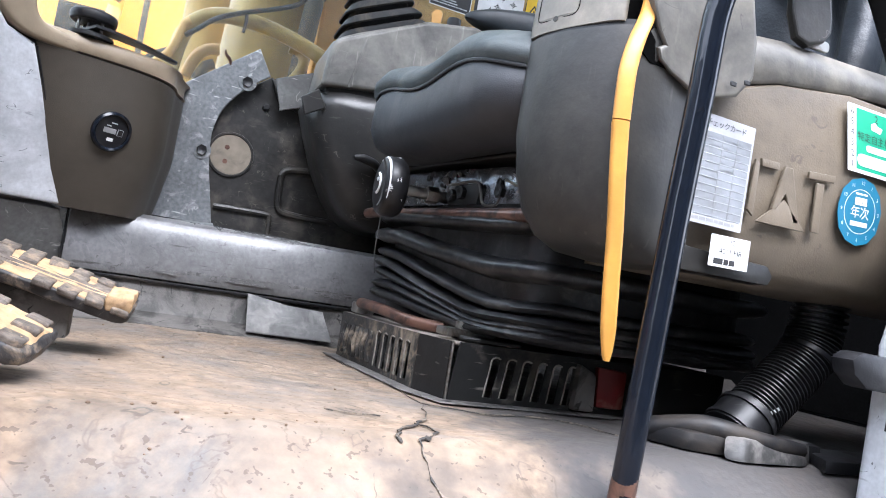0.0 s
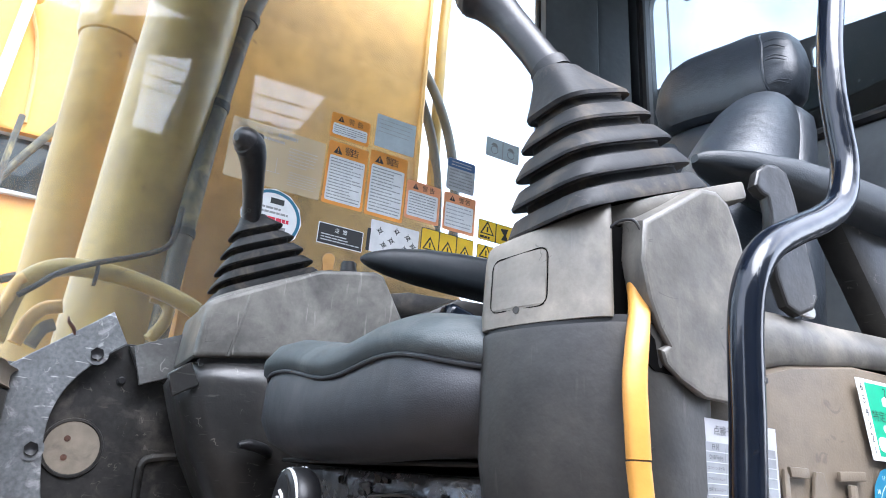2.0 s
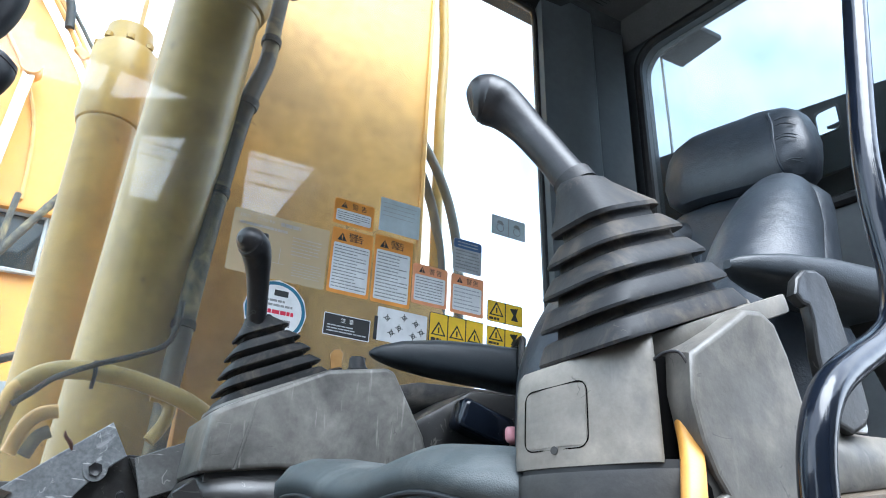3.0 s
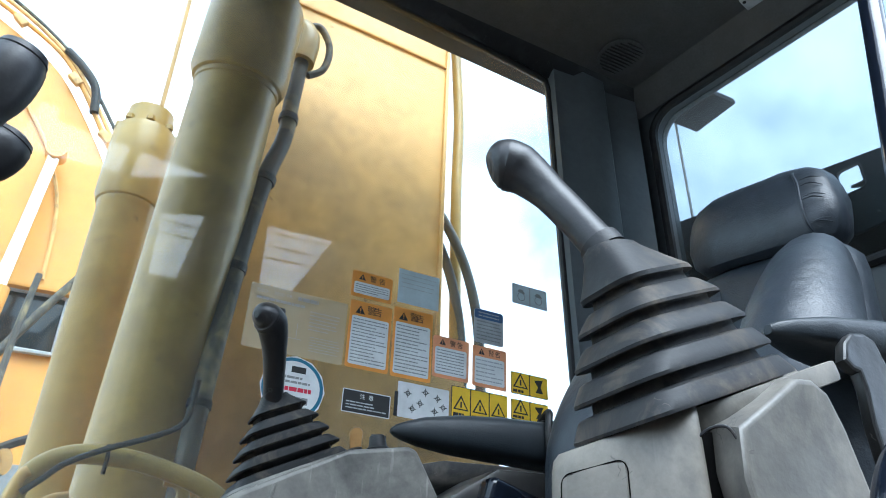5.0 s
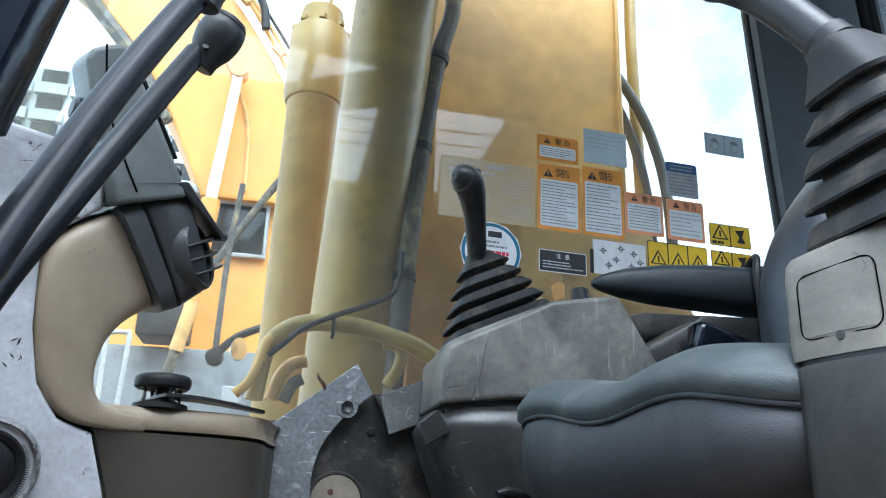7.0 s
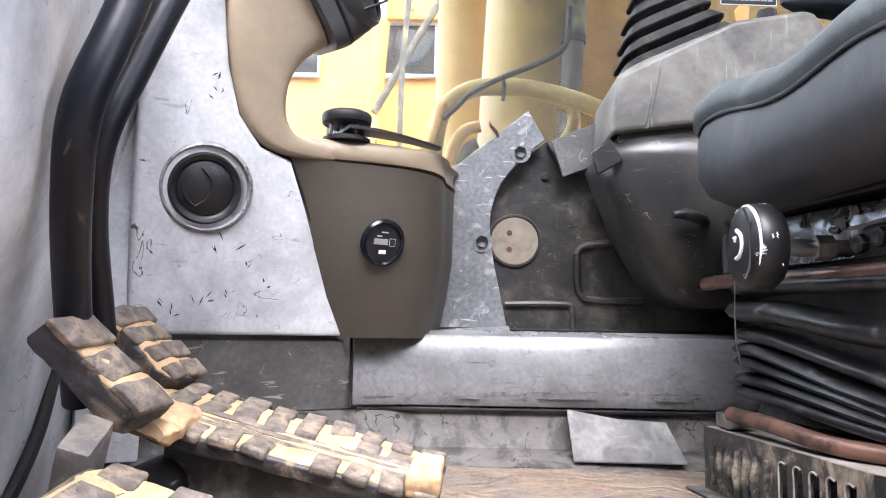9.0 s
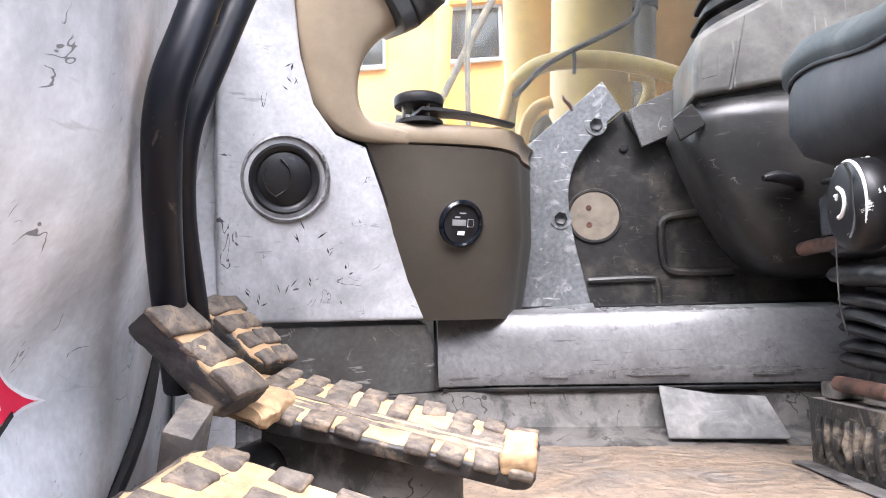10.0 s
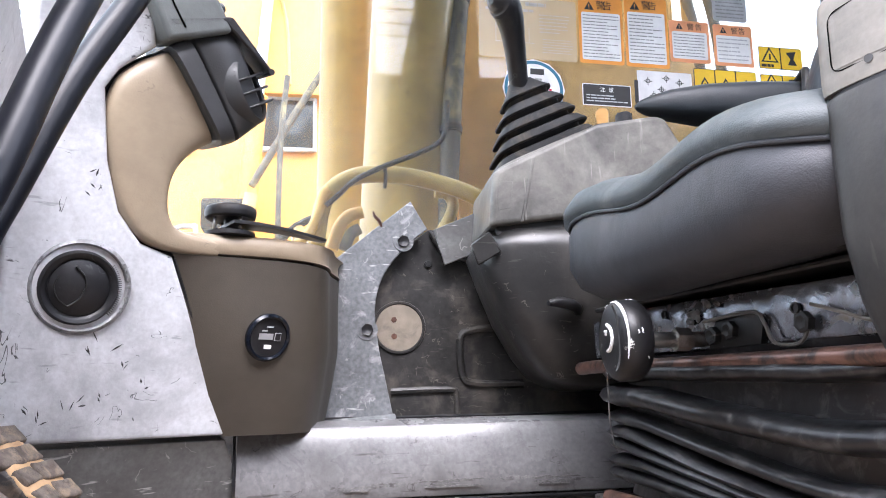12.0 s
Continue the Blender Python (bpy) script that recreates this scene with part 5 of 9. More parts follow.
def right_joystick():
    t = thing("joystick", "black control joystick with stepped rubber boot on the far console", "joystick", (0.178, 1.36, 0.555), group="joysticks")
    part("boot", boot([((0.180 - 0.009 * k, 1.360 - 0.013 * k, 0.560 + 0.0185 * k), a, b) for k, (a, b) in enumerate(((0.080, 0.060), (0.071, 0.054), (0.060, 0.047), (0.049, 0.040), (0.036, 0.032)))], (0.131, 1.290, 0.652), 0.0165, 0.42), "boot_rubber", t, "", 32)
    path = [(0.130, 1.288, 0.645), (0.122, 1.265, 0.674), (0.113, 1.242, 0.700), (0.105, 1.225, 0.717), (0.097, 1.213, 0.727), (0.087, 1.205, 0.731), (0.078, 1.199, 0.730), (0.072, 1.196, 0.728)]
    part("grip", tube(path, (0.0138, 0.0148, 0.0165, 0.0195, 0.0215, 0.0205, 0.0150, 0.0050), 20, 6), "black", t, "", 70)
    part("top_cap", lathe([(0.0155, -0.004), (0.0165, 0.001), (0.0155, 0.004), (0.0005, 0.0045)], (0.098, 1.214, 0.744), (-0.10, -0.25, 1), 20), "rubber", t)
    return t


right_joystick()


def key_switch():
    t = thing("key_switch", "worn brass key in the ignition switch", "key", (0.275, 1.34, 0.60))
    part("barrel", lathe([(0.012, -0.01), (0.012, 0.004), (0.009, 0.006)], (0.275, 1.34, 0.602), (-0.3, 0, 1), 18), "black", t)
    part("key", prism([(0.266, 1.338, 0.604), (0.284, 1.338, 0.606), (0.286, 1.338, 0.634), (0.279, 1.338, 0.640), (0.270, 1.338, 0.638), (0.264, 1.338, 0.630)], (0, 0.003, 0), 0.001, 1), "brass", t)
    return t


key_switch()


def rotary_knob():
    t = thing("rotary_knob", "black rotary throttle knob on the far console", "knob", (0.31, 1.34, 0.60))
    part("dial", lathe([(0.018, -0.008), (0.018, 0.006), (0.014, 0.010), (0.012, 0.024), (0.010, 0.026)], (0.312, 1.34, 0.605), (-0.1, 0, 1), 20), "black", t)
    part("grip_bar", box((0.312, 1.34, 0.626), (0.024, 0.006, 0.012), 0.002), "black", t)
    return t


rotary_knob()


def rear_tray():
    t = thing("side_tray", "black side tray behind the far console", "tray", (0.50, 1.38, 0.45))
    part("tray", prism([(0.37, 1.30, 0.52), (0.50, 1.30, 0.595), (0.66, 1.30, 0.600), (0.68, 1.30, 0.585), (0.68, 1.30, 0.40), (0.40, 1.30, 0.40)], (0, 0.12, 0), 0.01, 2), "plastic_dark", t)
    part("back", prism([(0.37, 1.436, 0.45), (0.37, 1.436, 0.596), (0.43, 1.436, 0.620), (0.475, 1.436, 0.631), (0.79, 1.436, 0.640), (0.79, 1.436, 0.45)], (0, 0.028, 0), 0.006, 2), "housing", t, "grimy black raised back panel")
    return t


rear_tray()


def armrest(name, label, tip, length, width, parent_base, flat=1.0):
    t = thing(name, label, "armrest", parent_base, group="armrests")
    x0, y0, z0 = tip
    rings = []
    for f, w, up, dn in ((0.0, 0.10, 0.004, -0.002), (0.02, 0.25, 0.010, -0.006), (0.06, 0.42, 0.016, -0.010), (0.15, 0.66, 0.026, -0.016), (0.32, 0.90, 0.036, -0.022), (0.55, 1.0, 0.043, -0.026), (0.8, 1.0, 0.046, -0.030), (1.0, 0.95, 0.046, -0.032)):
        x = x0 + length * f
        up, dn = up * flat + 0.012 * (1 - flat), dn * flat
        c = V((x, y0, z0 + (up + dn) / 2))
        rings.append(superring(c, width * w, (up - dn) / 2, (0, 1, 0), (0, 0, 1), 24, 0.6))
    part("pad", loft(rings), "arm_vinyl", t)
    return t


ra = armrest("armrest", "black padded armrest beside the window", (0.327, 1.330, 0.638), 0.34, 0.038, (0.50, 1.33, 0.62))
part("bracket", prism([(0.60, 1.315, 0.690), (0.70, 1.315, 0.700), (0.73, 1.315, 0.52), (0.62, 1.315, 0.56)], (0, 0.03, 0), 0.008, 2), "black", ra)
part("belt", tube([(0.600, 1.30, 0.545), (0.592, 1.288, 0.60), (0.590, 1.286, 0.66), (0.598, 1.292, 0.692), (0.606, 1.31, 0.698), (0.612, 1.34, 0.690)], 0.0065, 8, 5), "rubber", ra, "black webbing strap")
la = armrest("armrest", "black padded armrest above the near console", (0.408, 0.700, 0.590), 0.36, 0.042, (0.60, 0.71, 0.58), 0.62)
part("hook", prism([V((x, 0.655, z)) for x, z in ((0.434, 0.556), (0.440, 0.572), (0.453, 0.583), (0.470, 0.586), (0.483, 0.582), (0.491, 0.560), (0.500, 0.515), (0.508, 0.478), (0.509, 0.462), (0.500, 0.449), (0.480, 0.440), (0.462, 0.446), (0.452, 0.470), (0.449, 0.505), (0.452, 0.535), (0.450, 0.548), (0.443, 0.549))], (0.003, 0.013, 0), 0.004, 3), "plastic_dark", la, "grey hooked armrest bracket")
part("buckle", prism([V((x, 0.668, z)) for x, z in rounded(0.478, 0.522, 0.446, 0.458, 0.005)], (0, 0.004, 0), 0.001, 1), "steel", la, "small steel belt tongue")
part("strut", prism([(0.60, 0.69, 0.60), (0.76, 0.69, 0.62), (0.80, 0.69, 0.46), (0.70, 0.69, 0.44)], (0, 0.035, 0), 0.008, 2), "plastic_dark", la)


# ---- seat ----
def seam_z(y):
    """Height of the piping round the cushion: humps at the thighs, a dip between."""
    s = (y - 0.97) / 0.24
    return 0.388 + 0.010 * s - 0.007 * math.cos(2.0 * math.pi * s)


def cushion_outline(grow, n=40):
    """The seat cushion from above, front to the left, from the rear corner round the front to the other rear corner."""
    x0, x1, y0, y1, r = 0.155 - grow, 0.70, 0.735 - grow, 1.195 + grow, 0.085
    pts = [(x1, y1)]
    for k in range(9):
        pts.append((0.30 + (x0 + r - 0.30) * k / 8 if k < 8 else x0 + r, y1))
    for k in range(1, 10):
        a = radians(90 * k / 9)
        pts.append((x0 + r - r * math.sin(a), y1 - r + r * math.cos(a)))
    for k in range(1, 16):
        pts.append((x0, y1 - r + (y0 + r - y1 + r) * k / 16))
    for k in range(0, 10):
        a = radians(90 * k / 9)
        pts.append((x0 + r - r * math.cos(a), y0 + r - r * math.sin(a)))
    for k in range(1, 9):
        pts.append((x0 + r + (0.30 - x0 - r) * k / 8, y0))
    pts.append((x1, y0))
    return pts


def seat():
    t = thing("operator_seat", "dark grey vinyl operator seat with black headrest", "seat", (0.165, 0.97, 0.29))

    def rise(x):
        return 0.06 * max(0.0, x - 0.25)

    def layer(levels, mat, name, label=""):
        rings = []
        for grow, f in levels:
            ring = []
            for x, y in cushion_outline(grow):
                ring.append(V((x, y, f(x, y) + rise(x))))
            rings.append(ring)
        return part(name, loft(rings, True, True), mat, t, label, 60)

    def low(x, y):
        return 0.300 + 0.012 * abs((y - 0.97) / 0.23) ** 2

    layer([(-0.06, low), (-0.03, lambda x, y: low(x, y) + 0.002), (-0.008, lambda x, y: low(x, y) + 0.016), (0.001, lambda x, y: low(x, y) + 0.04), (0.0, lambda x, y: seam_z(y) - 0.012), (-0.004, lambda x, y: seam_z(y))], "vinyl", "cushion_base")
    top = lambda k: (lambda x, y: seam_z(y) + k + 0.010 * abs((y - 0.97) / 0.23) ** 3)
    layer([(-0.004, lambda x, y: seam_z(y) - 0.002), (0.004, lambda x, y: seam_z(y) + 0.007), (0.004, lambda x, y: seam_z(y) + 0.018), (-0.006, top(0.030)), (-0.024, top(0.038)), (-0.055, top(0.041)), (-0.11, lambda x, y: seam_z(0.97) + 0.046)], "vinyl_top", "cushion_top", "grey-green vinyl cushion top")
    pipe = [V((x, y, seam_z(y) - 0.001 + rise(x))) for x, y in cushion_outline(-0.001)]
    part("piping", tube(pipe, 0.0022, 8, 1, False), "vinyl", t)
    # backrest and headrest lean back a little
    cy = 0.911
    rings = []
    for z, hw, dx in ((0.40, 0.16, 0.65), (0.46, 0.164, 0.67), (0.60, 0.160, 0.70), (0.75, 0.148, 0.74), (0.82, 0.142, 0.762), (0.852, 0.134, 0.774), (0.872, 0.118, 0.788), (0.882, 0.095, 0.802)):
        rings.append([V((dx + p.x, cy + p.y, z + (0.14 * max(0.0, p.y + 0.06) if z > 0.84 else 0.0))) for p in superring((0.045, 0, 0), 0.045, hw, (1, 0, 0), (0, 1, 0), 32, 0.55)])
    back = part("backrest", loft(rings), "leather", t)
    # deep side bolsters that come forward over the cushion
    for s in (-1, 1):
        bol = [(0.545, cy + s * 0.150, 0.42), (0.548, cy + s * 0.152, 0.50), (0.556, cy + s * 0.152, 0.58), (0.590, cy + s * 0.148, 0.66), (0.655, cy + s * 0.136, 0.745), (0.735, cy + s * 0.112, 0.815), (0.800, cy + s * 0.086, 0.850)]
        rad = (0.070, 0.074, 0.074, 0.068, 0.058, 0.044, 0.024)
        part("bolster", tube(bol, rad, 22, 6), "leather", back)
        part("bolster_seam", tube([(p[0] - w * 0.80, p[1] - s * w * 0.64, p[2]) for p, w in zip(bol, rad)], 0.0026, 6, 6), "leather", back)
    for k in range(-3, 4):
        part("pleat", tube([(0.6735, cy + 0.024 * k, 0.47), (0.7045, cy + 0.024 * k, 0.60), (0.7435, cy + 0.023 * k, 0.75), (0.767, cy + 0.021 * k, 0.82)], 0.0042, 8, 5), "leather", back)
    rings = []
    for z, hw, d, dx in ((0.880, 0.092, 0.036, 0.004), (0.886, 0.116, 0.046, 0.0), (0.898, 0.126, 0.053, 0.0), (0.925, 0.131, 0.058, 0.001), (0.955, 0.131, 0.058, 0.005), (0.985, 0.127, 0.054, 0.010), (1.010, 0.117, 0.046, 0.016), (1.028, 0.097, 0.033, 0.021), (1.037, 0.066, 0.016, 0.024)):
        ring = []
        for p in superring((0, 0, 0), d, hw, (1, 0, 0), (0, 1, 0), 56, 0.62):
            end = max(0.0, (abs(p.y) - 0.085) / 0.05)
            crease = 0.0016 * end * math.sin(z * 330 + 5 * math.sin(p.x * 60))
            ring.append(V((0.824 + dx + p.x + 0.004 * noise.noise((p.y * 24, z * 30, 2.0)), cy + p.y + crease + 0.004 * noise.noise((p.x * 20, p.y * 20, z * 20)), z + 0.14 * max(-0.02, p.y + 0.06))))
        rings.append(ring)
    head = part("headrest", loft(rings), "leather", t, "black leatherette headrest")
    seam = [(0.788, 0.889), (0.772, 0.905), (0.768, 0.935), (0.776, 0.975), (0.797, 1.008), (0.840, 1.026), (0.880, 1.012)]
    part("seam", tube([(x - 0.002, cy - 0.098 + 0.02 * max(0, z - 0.97) / 0.05, z - 0.004) for x, z in seam], 0.0022, 6, 6), "leather", head)
    rnd = random.Random(31)
    for k in range(6):
        x, z = seam[1 + k // 2]
        p = V((x + 0.004 * (k % 2), cy - 0.100 + rnd.uniform(-0.004, 0.004), z + rnd.uniform(-0.008, 0.012)))
        part("pucker", tube([p, p + V((0.006, -0.014, 0.002)), p + V((0.018, -0.026, rnd.uniform(-0.004, 0.006)))], (0.0004, 0.0014, 0.0004), 6, 4), "leather", head)
    t.rotation_euler = (0, 0, radians(6))
    return t


seat()


M["bellows"] = material("black_bellows_rubber", (0.0075, 0.0075, 0.0082), 0.36, ior=1.5, stain=(0.085, 0.082, 0.078), stain_scale=42, stain_lo=0.52, stain_hi=0.74, stain_rough=0.7, mottle=0.3, dent=0.6)
M["pan"] = material("grimy_dark_steel_pan", (0.24, 0.25, 0.27), 0.24, 0.85, stain=(0.3, 0.27, 0.23), stain_scale=48, stain_lo=0.57, stain_hi=0.7, stain_rough=0.8, marks=(0.3, 0.28, 0.25), mark_amt=0.5, mottle=0.35, dent=0.9)


def seat_suspension():
    t = thing("seat_suspension", "black rubber bellows seat suspension on a steel base", "suspension", (0.235, 1.02, 0.06))
    # folded bellows: far side at these heights, sagging towards the doorway
    rings = []
    # each lobe: height of its middle, half its height, how far it stands out, how far its near side sags
    lobes = [(0.226, 0.010, 1.0, 0.25), (0.201, 0.013, 1.2, 0.8), (0.174, 0.0085, 0.85, 1.1), (0.157, 0.0080, 0.95, 1.08), (0.141, 0.0078, 0.9, 0.95), (0.125, 0.0078, 0.95, 0.72), (0.108, 0.0085, 0.95, 0.4)]
    folds = [(0.240, 0.0, 0.0)]
    for zc, h, o, sag in lobes:
        for a in (-88, -60, -30, 0, 30, 60, 88):
            folds.append((zc - h * math.sin(radians(a)), -0.25 + (o + 0.25) * math.cos(radians(a)) ** 0.8, sag))
    folds.append((0.085, 0.0, 0.0))
    for k, (z, out, sag) in enumerate(folds):
        g = 0.022 * out
        ring = []
        for p in superring((0.425, 1.0, z), 0.195 + g, 0.225 + g, (1, 0, 0), (0, 1, 0), 60, 0.36):
            f = min(1.0, max(0.0, (1.20 - p.y) / 0.36))
            f = f * f * (3 - 2 * f)
            p.z -= 0.048 * sag * f
            p.z += 0.005 * noise.noise((p.x * 9, p.y * 9, (k // 7) * 0.9)) * (0 < k < len(folds) - 1)
            ring.append(p)
        rings.append(ring)
    part("bellows", loft(rings), "bellows", t, "", 70)
    part("top_pan", prism([(0.235, 0.76, 0.238), (0.232, 1.235, 0.245), (0.232, 1.235, 0.292), (0.238, 1.10, 0.297), (0.238, 0.76, 0.285)], (0.42, 0, 0), 0.005, 2), "pan", t, "grimy dark steel pan")
    part("front_tube", tube([(0.226, 1.262, 0.234), (0.222, 1.20, 0.234), (0.220, 1.05, 0.228), (0.222, 0.74, 0.222)], 0.0085, 12, 4), "rust", t, "rust-red steel tube")
    part("pan_lip", prism([(0.230, 0.76, 0.296), (0.228, 1.22, 0.303), (0.228, 1.22, 0.309), (0.230, 0.76, 0.302)], (0.3, 0, 0), 0.002, 1), "frame", t)
    for y, z, r in ((1.075, 0.284, 0.0045), (0.935, 0.262, 0.007), (0.885, 0.268, 0.005)):
        part("hole", lathe([(r, 0.0), (r, 0.0025), (r * 0.7, 0.0025), (r * 0.7, 0.0008), (0.0004, 0.0008)], (0.2345, y, z), (-1, 0, 0), 14), "ink", t)
    part("clip", prism([(0.229, 0.97, 0.252), (0.231, 1.0, 0.252), (0.231, 1.01, 0.272), (0.231, 0.965, 0.270)], (0.006, 0, 0), 0.002, 1), "steel", t)
    part("bracket", prism([(0.228, 1.00, 0.240), (0.228, 0.925, 0.240), (0.228, 0.918, 0.262), (0.228, 0.930, 0.270), (0.228, 0.985, 0.268)], (0.008, 0, 0), 0.003, 2), "frame", t)
    part("bracket_edge", tube([(0.226, 1.00, 0.268), (0.226, 0.93, 0.270), (0.226, 0.915, 0.258), (0.226, 0.905, 0.240), (0.226, 0.875, 0.238), (0.226, 0.862, 0.256)], 0.0018, 6, 4), "plastic", t)
    part("bracket_edge", tube([(0.226, 0.860, 0.268), (0.226, 0.83, 0.258), (0.226, 0.80, 0.248), (0.226, 0.76, 0.246)], 0.0018, 6, 4), "plastic", t)
    for y, z in ((0.985, 0.253), (0.960, 0.256), (0.868, 0.254)):
        part("nut", lathe([(0.009, 0.0), (0.009, 0.007), (0.006, 0.008), (0.0005, 0.006)], (0.2285, y, z), (-1, 0, 0), 6), "frame", t)
    rnd = random.Random(8)
    for k in range(10):
        y = rnd.uniform(0.98, 1.06)
        part("mud_clot", box((0.2325, y, rnd.uniform(0.262, 0.286)), (0.004, rnd.uniform(0.006, 0.016), rnd.uniform(0.004, 0.010)), 0.002, 1, Matrix.Rotation(rnd.uniform(-0.5, 0.5), 3, "X")), "kick", t)
    part("seat_rail", prism([(0.245, 0.76, 0.318), (0.245, 1.18, 0.322), (0.245, 1.18, 0.330), (0.245, 0.76, 0.326)], (0.02, 0, 0), 0.002, 1), "frame", t)
    part("lever", box((0.235, 0.835, 0.312), (0.035, 0.06, 0.014), 0.004), "black", t, "black adjuster lever")
    part("stay", prism([(0.232, 0.80, 0.30), (0.232, 0.815, 0.30), (0.232, 0.812, 0.27), (0.232, 0.80, 0.27)], (0.01, 0, 0), 0.002, 1), "steel", t)
    t.rotation_euler = (0, 0, radians(9))
    return t


seat_suspension()


def adjuster_knob():
    t = thing("adjuster_knob", "chipped black round seat weight adjuster knob", "knob", (0.16, 1.015, 0.252))
    c = V((0.190, 1.012, 0.252))
    part("wheel", lathe([(0.026, -0.002), (0.036, 0.0), (0.0405, 0.006), (0.0405, 0.022), (0.037, 0.028), (0.030, 0.031), (0.0005, 0.031)], V((0.158, 1.015, 0.252)) + V((0.010, 0, 0)), (-1, 0.0, 0), 40), "chipped", t)
    part("shaft", lathe([(0.008, 0), (0.008, 0.075)], c + V((0.05, 0, 0)), (-1, 0, 0), 14), "steel", t)
    part("nut", lathe([(0.012, 0), (0.012, 0.016)], c + V((0.030, 0, 0)), (-1, 0, 0), 6), "steel", t)
    rnd = random.Random(4)
    for k in range(9):
        a = rnd.uniform(-0.6, 2.6)
        o = V((0.168, 1.015, 0.252))
        rr = rnd.choice((0.0408, 0.0408, 0.0385))
        xx = 0.146 + rnd.uniform(0, 0.018) if rr > 0.04 else 0.1415
        w = rnd.uniform(0.02, 0.10)
        arc = [V((xx + rnd.uniform(-0.001, 0.001), o.y - rr * math.sin(a + f * w), o.z + rr * math.cos(a + f * w))) for f in (-1, -0.5, 0, 0.5, 1)]
        part("chip", tube(arc, (0.0002, 0.0005, 0.0007, 0.0005, 0.0002), 5, 2), "paper", t)
    arc = [V((0.1415, 1.015 - 0.0385 * math.sin(a), 0.252 + 0.0385 * math.cos(a))) for a in (-0.1, 0.25, 0.6, 0.95, 1.3, 1.7, 2.1)]
    part("worn_edge", tube(arc, (0.0004, 0.0013, 0.0018, 0.0016, 0.0013, 0.0012, 0.0004), 6, 5), "paper", t, "white worn edge")
    face = 0.1365
    part("mark", tube([(face, 1.018, 0.268), (face, 1.008, 0.262), (face, 1.006, 0.252), (face, 1.012, 0.244), (face, 1.020, 0.242)], 0.0022, 6, 5), "paper", t)
    part("mark", tube([(face, 1.026, 0.262), (face, 1.020, 0.262), (face, 1.0205, 0.2625), (face, 1.023, 0.258)], 0.0014, 6, 2, False), "paper", t)
    part("groove", tube([(0.132, 0.990, 0.284), (0.1365, 0.990, 0.270), (0.1365, 0.990, 0.235), (0.132, 0.990, 0.221)], 0.0012, 6, 4), "ink", t)
    part("wire", tube([(0.188, 1.125, 0.300), (0.181, 1.140, 0.245), (0.180, 1.143, 0.17), (0.184, 1.139, 0.135)], 0.0008, 6, 5), "kick", t)
    return t


M["chipped"] = material("chipped_black_knob", (0.008, 0.008, 0.009), 0.42, stain=(0.65, 0.65, 0.62), stain_scale=55, stain_lo=0.66, stain_hi=0.69, stain_rough=0.6)
adjuster_knob()


